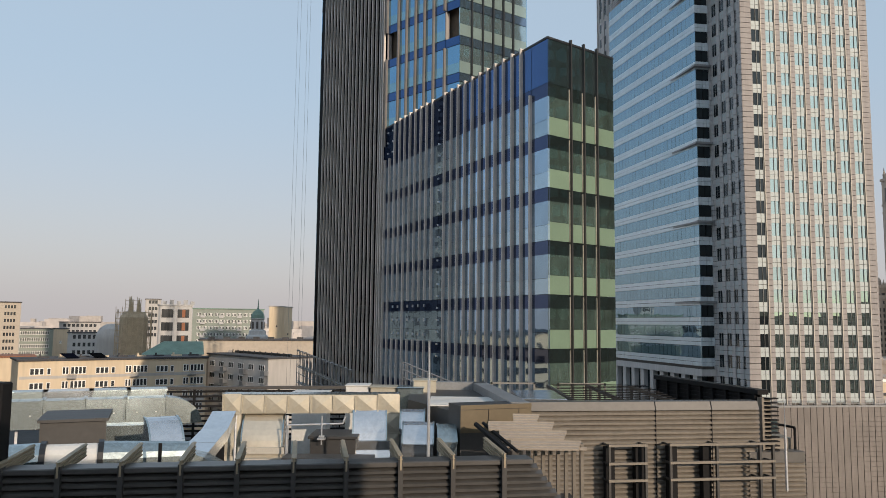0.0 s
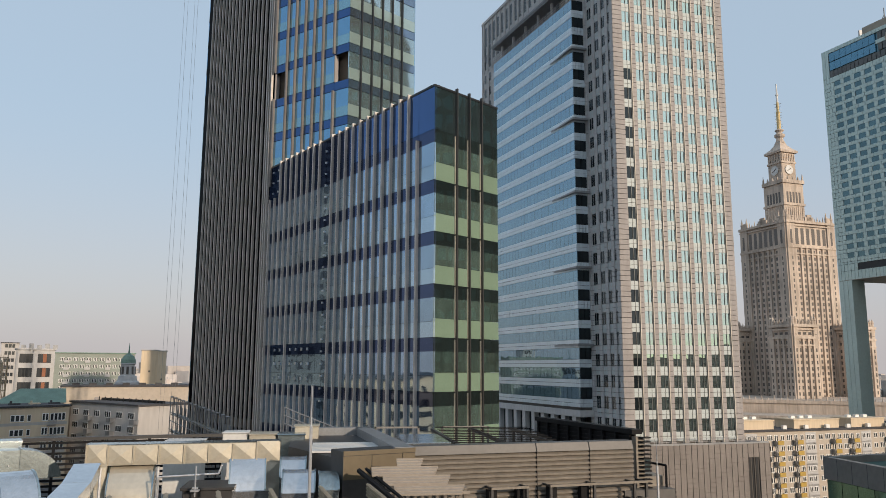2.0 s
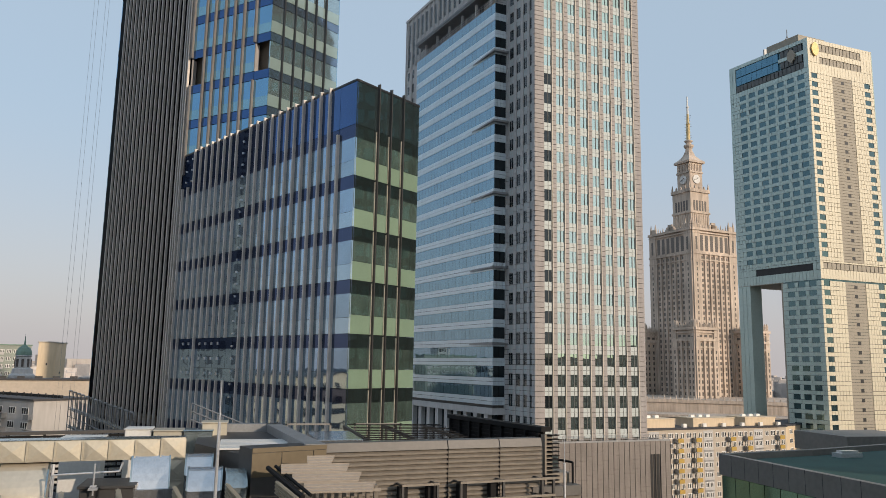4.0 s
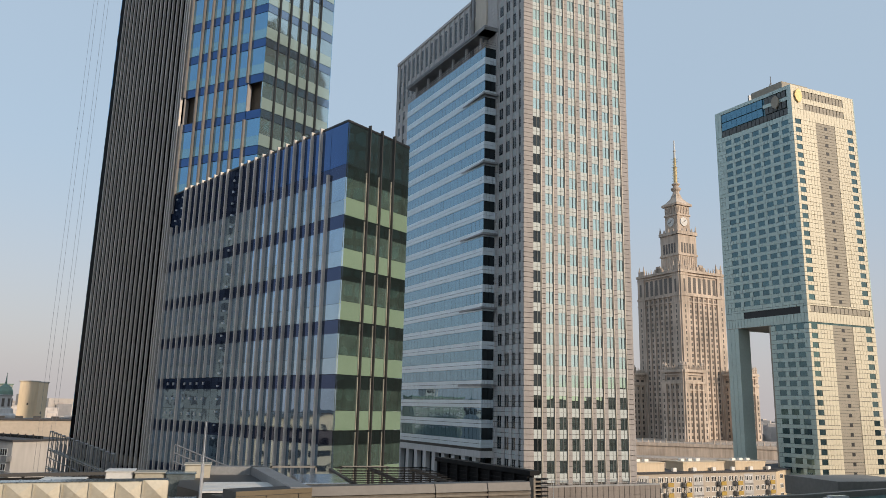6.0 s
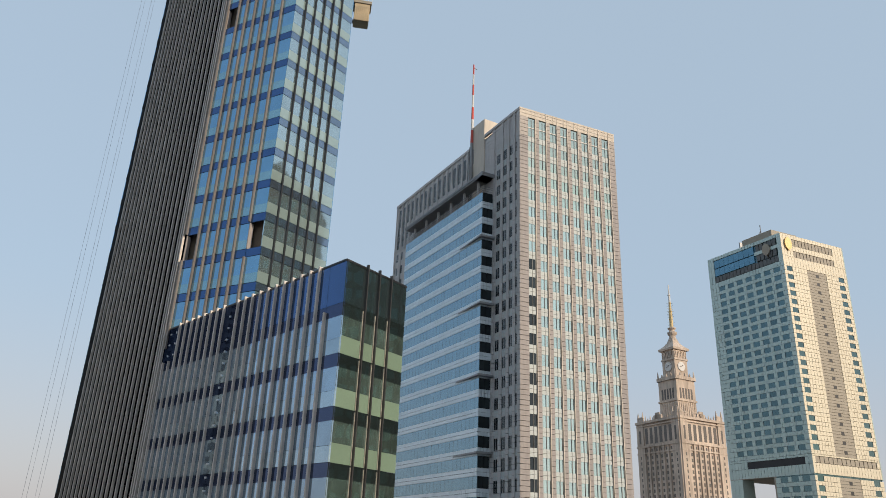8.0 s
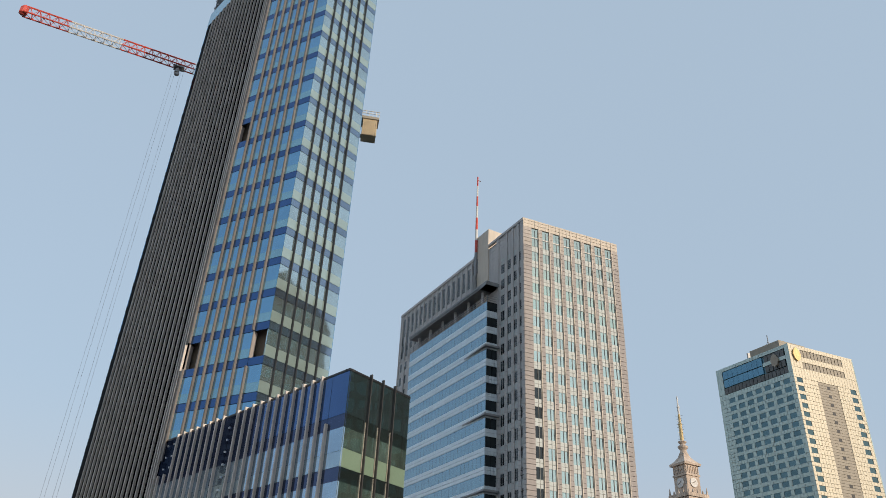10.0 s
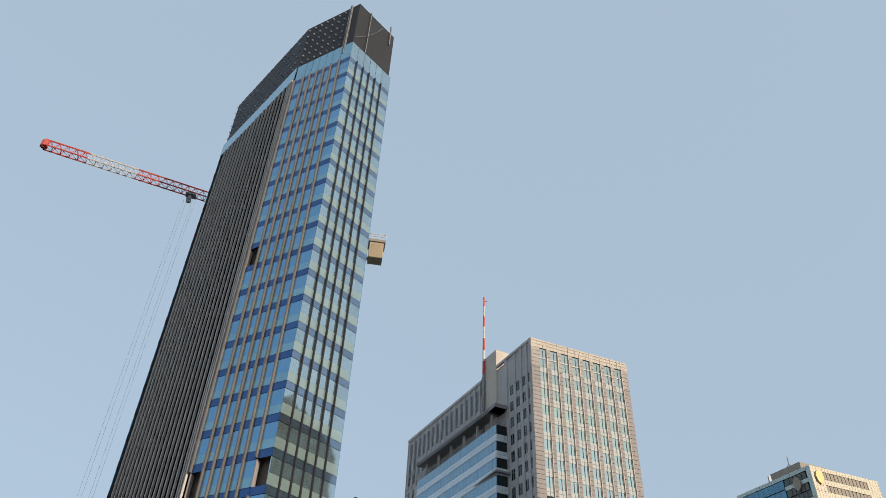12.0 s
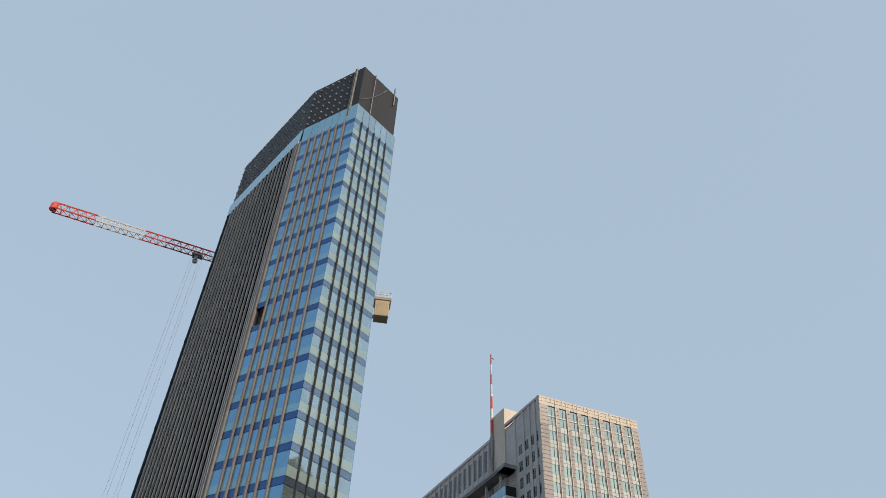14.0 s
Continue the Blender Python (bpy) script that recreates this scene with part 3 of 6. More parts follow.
b.box(gl, -0.1, gl.len + 0.1, wz(-12), wz(-10.4), -1.2, 0.15)
b.box(gf, -0.1, gf.len + 0.1, wz(-12), wz(-10.4), -1.2, 0.15)
part("base_beam", b, M["stone_grey"], wing)

# podium of the stone tower
podium = thing("podium", (wf.p(14, 0, 2).x, wf.p(14, 0, 2).y, 0), "beige tiled podium of the stone tower, with a roof rail", "podium")
PE = KW * 37.5
b = Bag()
b.box(wf, -24, PE, 0, wz(-17.6), -8, 1.3)
part("wall", b, M["joint"], podium)
b = Bag()
for i in range(28):
    s0 = -4.6 + i * 1.28
    for j in range(26):
        z0 = wz(-17.6) - 0.9 * (j + 1)
        if KW * 31 < s0 < KW * 34.2 and j > 2:
            continue
        b.box(wf, s0, s0 + 1.20, z0 + 0.01, z0 + 0.88, 1.2, 1.46)
tagged(part("wall_tiles", b, M["podium_tile"], podium, "beige stone tiles"), kind="stuff")
for i in range(29):
    piece("wall_rib", wf, -4.63 + i * 1.28, -4.57 + i * 1.28, 2, wz(-17.7), 1.3, 1.5, M["joint"], podium)
b = Bag()
for zz in (-17.0, -16.2):
    b.box(wf, -24, PE, wz(zz), wz(zz) + 0.07, 1.1, 1.17)
for i in range(44):
    b.box(wf, -24 + i * 1.28, -23.93 + i * 1.28, wz(-17.6), wz(-16.1), 1.1, 1.17)
b.box(wf, -24, PE, wz(-17.7), wz(-17.3), 1.0, 1.6)
part("roof_railing", b, M["metal_grey"], podium)
for s in (KW * 31.6, KW * 32.6, KW * 33.6):
    piece("dark_strip", wf, s, s + 0.5, 4, wz(-20), 1.3, 1.36, M["frame"], podium)
piece("window_pane", wf, 1.2, 4.2, wz(-27), wz(-20.5), 1.4, 1.5, M["wfc_glass"], podium, "mint glass stair window")

# ---- hotel tower with the cut-out corner ----
KH = 0.841
HC, HR, HB, HL = plan(KH, (206.9, 230.3), (241.6, 234.4), (233.1, 271.0), (198.4, 266.9))


def hz(z):
    return EYE + KH * z


hotel = thing("hotel_tower", ((HC[0] + HB[0]) / 2, (HC[1] + HB[1]) / 2, 0), "pale green panelled hotel tower with a tall cut-out, sunlit front toned cream", "skyscraper")
hl, hr = Face(HL, HC), Face(HC, HR)
b = Bag()
b.prism(inset([HL, HC, HR, HB], 0.5), hz(34.4), hz(128))
s = KH * 20.9
q = hl.p(s, 0)
q2 = Face(HB, HR).p(s, 0)
b.prism([(q.x + 0.3, q.y), (HC[0] + 0.3, HC[1] + 0.3), (HR[0] - 0.3, HR[1] + 0.3), (q2.x - 0.3, q2.y)], 0, hz(34.5))
part("core", b, M["hotel_glass"], hotel)
b = Bag()
u = hr.e
v = -hl.e
o = Vector((HL[0], HL[1], 0))
def hxy(s, w):
    p = o + hl.e * s + u * w
    return (p.x, p.y)
b.prism([hxy(0.1, 0.12), hxy(KH * 5.9 - 0.1, 0.12), hxy(KH * 5.9 - 0.1, 5.0), hxy(0.1, 5.0)], 0, hz(34.5))
part("leg", b, M["hotel_wall"], hotel, "slender panelled corner leg")
b = Bag()
b.prism([hxy(0, 0.02), hxy(KH * 20.8, 0.02), hxy(KH * 20.8, 28), hxy(0, 28)], hz(33.9), hz(34.6))
part("soffit", b, M["louvre_taupe"], hotel)
b = Bag()
b.prism([hxy(KH * 20.4, 0.02), hxy(KH * 21.2, 0.02), hxy(KH * 21.2, 28), hxy(KH * 20.4, 28)], 0, hz(34.2))
part("side_wall", b, M["louvre_taupe"], hotel)
b = Bag()
b.box(Face(HR, HB), 0, Face(HR, HB).len, hz(34), hz(128.6), -0.4, 0.0)
b.box(Face(HB, HL), 0, Face(HB, HL).len, hz(34), hz(128.6), -0.4, 0.0)
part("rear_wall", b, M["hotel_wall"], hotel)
PH = 3.50 * KH
HROWS = [hz(114.6) - PH * k for k in range(0, 34)]
HH = KH * 2.0
HCOL = [KH * (4.86 + 4.6 * i) for i in range(7)]
HW = KH * 3.0


def panels(bag, F, s0, s1, z0, z1, step=1.28):
    n = max(1, round((s1 - s0) / step))
    for i in range(n):
        bag.box(F, s0 + (s1 - s0) * i / n + 0.05, s0 + (s1 - s0) * (i + 1) / n - 0.05, z0 + 0.05, z1 - 0.05, -0.45, 0.0)


def clad(F, rows, spans, windows, bag, ztop, zbot):
    """Panels round the windows: spans are the wall's ends, windows the (start, end) of each column."""
    marks = [spans[0]] + [x for w in windows for x in w] + [spans[1]]
    for z in rows:
        for i in range(0, len(marks), 2):
            if marks[i + 1] - marks[i] > 0.1:
                panels(bag, F, marks[i], marks[i + 1], z - HH, z)
        panels(bag, F, spans[0], spans[1], z - PH, z - HH)


up = [z for z in HROWS if z > hz(43)]
down = [hz(33.6) - PH * k for k in range(21) if hz(33.6) - PH * k > 4]
b = Bag()
wl1 = [(s, s + HW) for s in HCOL]
clad(hl, up, (0, hl.len), wl1, b, 0, 0)
panels(b, hl, 0, hl.len, hz(114.6), hz(116.8))
panels(b, hl, 0, KH * 3.2, hz(116.8), hz(128.8))
panels(b, hl, KH * 35.6, hl.len, hz(116.8), hz(128.8))
panels(b, hl, KH * 3.2, KH * 35.6, hz(127.2), hz(128.8))
zb = up[-1] - PH
panels(b, hl, 0, hl.len, hz(40.2), zb)
panels(b, hl, 0, KH * 9, hz(37.6), hz(40.2))
panels(b, hl, KH * 34.5, hl.len, hz(37.6), hz(40.2))
panels(b, hl, 0, hl.len, hz(34.0), hz(37.6))
low = [(s, s + HW) for s in HCOL[4:]]
for z in down:
    panels(b, hl, 0, KH * 5.9, z - PH, z, 1.7)
clad(hl, down, (KH * 21.0, hl.len), low, b, 0, 0)
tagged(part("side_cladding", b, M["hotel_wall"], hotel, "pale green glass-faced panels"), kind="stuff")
for z in up:
    for s in HCOL:
        piece("window", hl, s, s + HW, z - HH, z, -0.5, -0.14, M["hotel_glass"], hotel)
for z in down:
    for s in HCOL[4:]:
        piece("window", hl, s, s + HW, z - HH, z, -0.5, -0.14, M["hotel_glass"], hotel)
piece("dark_band", hl, KH * 9, KH * 34.5, hz(37.6), hz(40.2), -0.5, -0.2, M["frame"], hotel)
for i in range(17):
    s = KH * 3.4 + i * KH * 1.9
    piece("band_window", hl, s, s + KH * 1.65, hz(117.0), hz(119.5), -0.5, -0.1, M["mullion"], hotel)
for i in range(8):
    s = KH * (3.4 + i * 2.6)
    for z0, z1 in ((119.9, 123.2), (123.6, 127)):
        piece("sky_pane", hl, s, s + KH * 2.5, hz(z0), hz(z1), -0.5, -0.1, M["hotel_blue"], hotel)
for i in range(5):
    s = KH * (25.2 + i * 2.0)
    for z0, z1 in ((119.9, 122.6), (124.3, 127)):
        piece("band_window", hl, s, s + KH * 1.7, hz(z0), hz(z1), -0.5, -0.1, M["mullion"], hotel)
b = Bag()
b.box(hl, KH * 24.4, KH * 35.6, hz(122.7), hz(124.2), -0.4, 0.0)
part("band_panel", b, M["hotel_wall"], hotel)
b = Bag()
rw = [(KH * 1.3, KH * 4.3), (KH * 29.7, KH * 32.8)]
strip = (KH * 12.2, KH * 22.8)
for rows in (up, down):
    clad(hr, rows, (0, strip[0]), rw[:1], b, 0, 0)
    clad(hr, rows, (strip[1], hr.len), rw[1:], b, 0, 0)
panels(b, hr, 0, hr.len, hz(114.6), hz(119))
panels(b, hr, 0, KH * 6, hz(119), hz(128.8))
panels(b, hr, KH * 28.5, hr.len, hz(119), hz(128.8))
panels(b, hr, KH * 6, KH * 28.5, hz(121.7), hz(124))
panels(b, hr, KH * 6, KH * 28.5, hz(127), hz(128.8))
panels(b, hr, 0, hr.len, hz(40.4), zb)
panels(b, hr, 0, KH * 1.6, hz(38), hz(40.4))
panels(b, hr, KH * 32.8, hr.len, hz(38), hz(40.4))
panels(b, hr, 0, hr.len, hz(34.2), hz(38))
tagged(part("front_cladding", b, M["hotel_front"], hotel, "panels with sunlight put into their cream colour"), kind="stuff")
for rows in (up, down):
    for z in rows:
        for s0, s1 in rw:
            piece("window", hr, s0, s1, z - HH, z, -0.5, -0.14, M["hotel_glass"], hotel)
        b = Bag()
        for j in range(3):
            b.box(hr, strip[0], strip[1], z - PH + j * PH / 3 + 0.05, z - PH + (j + 1) * PH / 3 - 0.03, -0.5, -0.12)
        part("louvre_panel", b, M["louvre_taupe"], hotel)
        piece("small_window", hr, strip[0] + KH * 4.7, strip[0] + KH * 6.3, z - PH + KH * 1.0, z - PH + KH * 2.3, -0.3, -0.09, M["frame"], hotel)
for z0, z1 in ((119.0, 121.6), (124.1, 126.9)):
    for i in range(12):
        s = KH * 6 + i * KH * 1.875
        piece("band_window", hr, s + 0.05, s + KH * 1.6, hz(z0), hz(z1), -0.5, -0.1, M["louvre_taupe"], hotel)
for i in range(14):
    s = KH * (1.7 + i * 2.22)
    piece("band_window", hr, s, s + KH * 1.9, hz(38.1), hz(40.3), -0.5, -0.1, M["louvre_taupe"], hotel)


def emblem(F, s, z, r):
    bb = Bag()
    pts = [(0, -1.25), (0.55, -0.8), (0.82, 0), (0.55, 0.8), (0, 1.25), (-0.55, 0.8), (-0.82, 0), (-0.55, -0.8)]
    k = len(bb.v)
    for d in (0.05, 0.6):
        bb.v += [tuple(F.p(s + x * r, z + y * r, d)) for x, y in pts]
    bb.f += [tuple(range(7, -1, -1)), tuple(range(8, 16))] + [(i, (i + 1) % 8, 8 + (i + 1) % 8, 8 + i) for i in range(8)]
    return bb


# one emblem, gold on the sunlit front and greyed on the shaded side
part("emblem", emblem(hr, KH * 3.4, hz(124.4), 2.0), M["gold"], hotel, "gold leaf-shaped emblem plate")
part("emblem", emblem(hl, KH * 30.6, hz(123.4), 1.9), M["louvre_taupe"], hotel, "leaf-shaped emblem plate, greyed for the shaded side")
b = Bag()
b.prism([hxy(KH * 14, 5), hxy(KH * 29, 5), hxy(KH * 29, 17), hxy(KH * 14, 17)], hz(128), hz(134.5))
part("plant_room", b, M["louvre_taupe"], hotel)
b = Bag()
p = hxy(KH * 20, 9)
b.tube((p[0], p[1], hz(134)), (p[0], p[1], hz(141)), 0.16, 6)
for dx, dy in ((2, 0), (-2, 0), (0, 2.5)):
    b.tube((p[0] + dx, p[1] + dy, hz(134)), (p[0], p[1], hz(138.4)), 0.07, 5)
p = hxy(KH * 7, 11)
b.hexa([(p[0] + x, p[1] + y, z) for z, w in ((hz(127), 1.9), (hz(137.5), 0.5)) for x, y in ((-0.6, -0.3), (w, -0.3), (w, 0.3), (-0.6, 0.3))])
part("roof_mast", b, M["metal_grey"], hotel)

# ---- stepped sandstone palace ----
KP = 0.903
PC = Vector((331.8 * KP, 499.9 * KP, 0))
pa, pr = Vector((0.553, 0.833, 0)), Vector((0.833, -0.553, 0))


def pz(z):
    return EYE + KP * z


palace = thing("palace", (PC.x, PC.y, 0), "stepped sandstone palace tower with a clock and gilded spire", "skyscraper")


def quad_faces(c, h):
    """The two seen sides of a square whose corner points at the eye."""
    l, n, r = c - pr * h, c - pa * h, c + pr * h
    return Face((l.x, l.y), (n.x, n.y)), Face((n.x, n.y), (r.x, r.y)), [(l.x, l.y), (n.x, n.y), (r.x, r.y), ((c + pa * h).x, (c + pa * h).y)]


def pinnacles(bag, F, z, n, h, w):
    for i in range(n):
        s = F.len * (i + 0.5) / n
        hh = h * (1.0 if i % 2 else 0.6)
        c = F.p(s, 0, -0.3)
        bag.lathe(c.x, c.y, [(w, z), (w * 0.8, z + hh * 0.3), (w * 0.9, z + hh * 0.45), (w * 0.1, z + hh)], 6)


def palace_block(c, h, z0, z1, cols, pitch, top_rows, name):
    f1, f2, poly = quad_faces(c, h)
    bg = Bag()
    bg.prism(poly, z0, z1)
    body = part(name, bg, M["palace"], palace)
    trim = Bag()
    for F in (f1, f2):
        w = F.len
        for e in (0.0, w * 0.84):
            trim.box(F, e, e + w * 0.16, z0, z1 - 1, -0.3, 0.9)
        trim.box(F, -0.6, w + 0.6, z1 - 1.6, z1, -0.5, 1.6)
        trim.box(F, -0.3, w + 0.3, z1 - 3.4, z1 - 2.6, -0.5, 1.1)
        for i in range(cols + 1):
            s = w * 0.16 + w * 0.68 * i / cols
            trim.box(F, s - 0.7, s + 0.7, z0, z1 - top_rows, -0.2, 0.95)
        pinnacles(trim, F, z1, 17, 4.2 * KP, 0.5)
        for e in (0.03, 0.14, 0.86, 0.97):
            c0 = F.p(w * e, 0, -0.2)
            trim.lathe(c0.x, c0.y, [(0.9, z1), (0.8, z1 + 2.2), (1.0, z1 + 2.5), (0.6, z1 + 4.0), (0.08, z1 + 7.0 if top_rows > 8 else z1 + 5.0)], 8)
        if top_rows > 8:
            for e, hw, hz_ in ((0.085, 0.05, 3.4), (0.5, 0.09, 3.0), (0.5, 0.05, 4.6), (0.915, 0.05, 3.4)):
                trim.box(F, w * (e - hw), w * (e + hw), z1, z1 + hz_, -0.9, 0.1)
        if top_rows > 6:
            trim.box(F, -0.3, w + 0.3, z1 - top_rows - 1.0, z1 - top_rows + 0.4, -0.5, 1.3)
            trim.box(F, -0.3, w + 0.3, z1 - top_rows - 5.2, z1 - top_rows - 4.4, -0.5, 1.1)
    part(name + "_trim", trim, M["palace"], palace)
    win = Bag()
    for F in (f1, f2):
        w = F.len
        for i in range(cols):
            s = w * 0.16 + w * 0.68 * (i + 0.5) / cols
            ww = w * 0.68 / cols * 0.19
            z = z1 - top_rows - (6.5 if top_rows > 6 else 1.0)
            while z > z0 + 4:
                win.box(F, s - ww, s + ww, z - pitch * 0.58, z, -0.2, 0.08)
                z -= pitch
            if top_rows > 6:
                win.box(F, s - ww * 1.5, s + ww * 1.5, z1 - top_rows + 1.4, z1 - 4.6, -0.2, 0.08)
                win.box(F, s - ww * 0.8, s + ww * 0.8, z1 - top_rows - 3.9, z1 - top_rows - 2.1, -0.2, 0.08)
        for e in (0.08, 0.92):
            z = z1 - top_rows - 6.5
            while z > z0 + 4:
                win.box(F, w * e - 0.5, w * e + 0.5, z - pitch * 0.58, z, 0.5, 0.96)
                z -= pitch
            if top_rows > 6:
                win.box(F, w * e - 0.8, w * e + 0.8, z1 - top_rows + 1.8, z1 - 6, 0.5, 0.96)
    tagged(part(name + "_glazing", win, M["palace_window"], palace, "rows of small dark windows"), kind="stuff")
    return body


palace_block(PC, 31 * KP, 0, pz(103), 6, 3.6, 16.5, "main_shaft")
palace_block(PC - pa * 50 * KP, 13.9 * KP, 0, pz(28.5), 3, 3.6, 7.5, "corner_block")
palace_block(PC - pr * 37 * KP, 13.9 * KP, 0, pz(28.5), 3, 3.6, 7.5, "corner_block")
palace_block(PC + pr * 37 * KP, 13.9 * KP, 0, pz(28.5), 3, 3.6, 7.5, "corner_block")
f1, f2, poly = quad_faces(PC, 13.3 * KP)
b = Bag()
b.prism(poly, pz(102), pz(137))
part("upper_stage", b, M["palace"], palace)
for F in (f1, f2):
    piece("cornice", F, -0.5, F.len + 0.5, pz(117.5), pz(119), -0.4, 0.7, M["palace"], palace)
    piece("cornice", F, -0.6, F.len + 0.6, pz(134), pz(136.6), -0.4, 0.9, M["palace"], palace)
    for e in (0.02, 0.25, 0.5, 0.75, 0.98):
        b = Bag()
        p = F.p(F.len * e, 0, 0.2)
        b.lathe(p.x, p.y, [(0.9, pz(134)), (0.7, pz(138)), (0.1, pz(142 if e in (0.02, 0.98) else 139.5))], 6)
        part("pinnacle", b, M["palace"], palace)
    for i in range(9):
        sp = F.len * (0.1 + 0.1 * i)
        piece("pilaster", F, sp - 0.25, sp + 0.25, pz(104), pz(117), -0.2, 0.3, M["palace"], palace)
for F in (f1, f2):
    for i in range(5):
        s = F.len * (0.2 + 0.15 * i)
        b = Bag()
        b.box(F, s - 0.75, s + 0.75, pz(119.6), pz(127.5), -0.2, 0.1)
        part("arcade_opening", b, M["palace_window"], palace)
f1, f2, poly = quad_faces(PC, 9.2 * KP)
b = Bag()
b.prism(poly, pz(136), pz(158))
for F in (f1, f2):
    b.box(F, -0.4, F.len + 0.4, pz(150), pz(151.4), -0.4, 0.6)
    for i in range(8):
        s = F.len * (i + 0.5) / 8
        b.box(F, s - 0.3, s + 0.3, pz(151.4), pz(157), -0.2, 0.4)
k = len(b.v)
for h, z in ((11.4, 158), (11.8, 159.5), (7.5, 162.2), (4.6, 165), (3.0, 168.5)):
    _, _, po = quad_faces(PC, h * KP)
    b.v += [(x, y, pz(z)) for x, y in po]
b.f += [(k + 3, k + 2, k + 1, k), (k + 16, k + 17, k + 18, k + 19)]
b.f += [(k + 4 * j + i, k + 4 * j + (i + 1) % 4, k + 4 * j + 4 + (i + 1) % 4, k + 4 * j + 4 + i) for j in range(4) for i in range(4)]
part("clock_stage", b, M["palace"], palace)
for F in (f1, f2):
    b = Bag()
    c = F.p(F.len / 2, pz(145), 0.1)
    b.tube(c, c + F.n * 0.5, 3.5 * KP, 24)
    dial = part("clock_face", b, M["white"], palace, "pale round clock face")
    b = Bag()
    b.tube(c + F.n * 0.55, c + F.n * 0.55 + F.e * 1.3 + Vector((0, 0, 1.2)), 0.22, 5)
    b.tube(c + F.n * 0.55, c + F.n * 0.55 - F.e * 2.2 - Vector((0, 0, 0.7)), 0.18, 5)
    part("clock_pointers", b, M["palace_window"], palace)
b = Bag()
b.lathe(PC.x, PC.y, [(3.0 * KP, pz(167)), (2.4 * KP, pz(170.6)), (3.6 * KP, pz(172)), (3.9 * KP, pz(173.4)), (2.2 * KP, pz(174.4)), (2.0 * KP, pz(175.4)), (3.2 * KP, pz(176.6)), (3.2 * KP, pz(177.2)), (1.5 * KP, pz(178))], 12)
part("spire_base", b, M["palace"], palace, "weathered stone spire base with two collars")
b = Bag()
b.lathe(PC.x, PC.y, [(1.5 * KP, pz(178)), (1.35 * KP, pz(190)), (1.6 * KP, pz(191)), (1.0 * KP, pz(192)), (0.85 * KP, pz(199))], 12)
spire = part("spire", b, M["gilt"], palace, "slim gilded spire with aerial rungs")
for j in range(9):
    z = pz(179 + j * 2.3)
    for k in range(4):
        w = math.pi / 4 + k * math.pi / 2 + 0.4 * j
        b = Bag()
        b.tube((PC.x, PC.y, z), (PC.x + 2.4 * math.cos(w), PC.y + 2.4 * math.sin(w), z + 0.5), 0.13, 4)
        part("aerial_rung", b, M["metal_grey"], spire)
b = Bag()
b.lathe(PC.x, PC.y, [(0.85 * KP, pz(199)), (0.8 * KP, pz(204)), (1.2 * KP, pz(204.6)), (1.2 * KP, pz(205.2)), (0.6 * KP, pz(205.8)), (0.45 * KP, pz(213.6))], 10)
part("spire_tip", b, M["white"], palace, "pale spire tip")
b = Bag()
c = PC - pa * 40
b.prism([((c + pr * x + pa * y).x, (c + pr * x + pa * y).y) for x, y in ((-75, -40), (75, -40), (75, 40), (-75, 40))], 0, pz(-19))
c2 = PC - pa * 92
b.prism([((c2 + pr * x + pa * y).x, (c2 + pr * x + pa * y).y) for x, y in ((-70, -14), (80, -14), (80, 20), (-70, 20))], 0, pz(-27))
F = Face(tuple((c + pr * -75 + pa * -40))[:2], tuple((c + pr * 75 + pa * -40))[:2])
pinnacles(b, F, pz(-19), 46, 2.6, 0.45)
b.box(F, 0, F.len, pz(-21), pz(-19), -0.5, 0.8)
F = Face(tuple((c2 + pr * -70 + pa * -14))[:2], tuple((c2 + pr * 80 + pa * -14))[:2])
b.box(F, 0, F.len, pz(-28.5), pz(-27), -0.5, 0.9)
part("terrace_wing", b, M["palace"], palace)
for i in range(44):
    s = F.len * (i + 0.5) / 44
    piece("terrace_window", F, s - 0.8, s + 0.8, pz(-40), pz(-31), -0.2, 0.1, M["palace_window"], palace)

# ---- tower crane and goods hoist behind the dark tower ----
crane = thing("tower_crane", (-10, 121, 0), "red and white lattice tower crane arm beside the tower", "crane")
tip, root = Vector((-48.8, 109.6, EYE + 99.2)), Vector((-12.0, 120.5, EYE + 103.0))
n = 26
tip_n = (root - tip).normalized()
side = Vector((tip_n.y, -tip_n.x, 0)).normalized() * 0.75
upv = Vector((0, 0, 1.9))
for i in range(0, n):
    a, c = tip.lerp(root, i / n), tip.lerp(root, (i + 1) / n)
    colr = M["red"] if i < 5 or 11 <= i < 20 else M["white"]
    b = Bag()
    b.tube(a + upv, c + upv, 0.16, 5)
    sec = part("jib_section", b, colr, crane)
    bars = [("chord", a + o, c + o, 0.14) for o in (side, -side)]
    bars += [("brace", q, (a + c) / 2 + upv, 0.05) for o in (side, -side) for q in (a + o, c + o)]
    bars += [("brace", a + side, a - side, 0.05), ("brace", a + side, c - side, 0.05)]
    for nm, q0, q1, r in bars:
        b = Bag()
        b.tube(q0, q1, r, 5)
        part(nm, b, colr, sec)
b = Bag()
b.lathe(tip.x, tip.y, [(0.3, tip.z - 0.3), (0.7, tip.z), (0.7, tip.z + 1.2), (0.3, tip.z + 1.9)], 8)
part("jib_tip", b, M["red"], crane)
b = Bag()
tr = tip.lerp(root, 0.70)
b.cube(tr.x - 1.0, tr.x + 1.0, tr.y - 0.7, tr.y + 0.7, tr.z - 0.5, tr.z - 0.15)
b.cube(tr.x - 0.45, tr.x + 0.15, tr.y - 0.4, tr.y + 0.4, tr.z - 1.6, tr.z - 0.5)
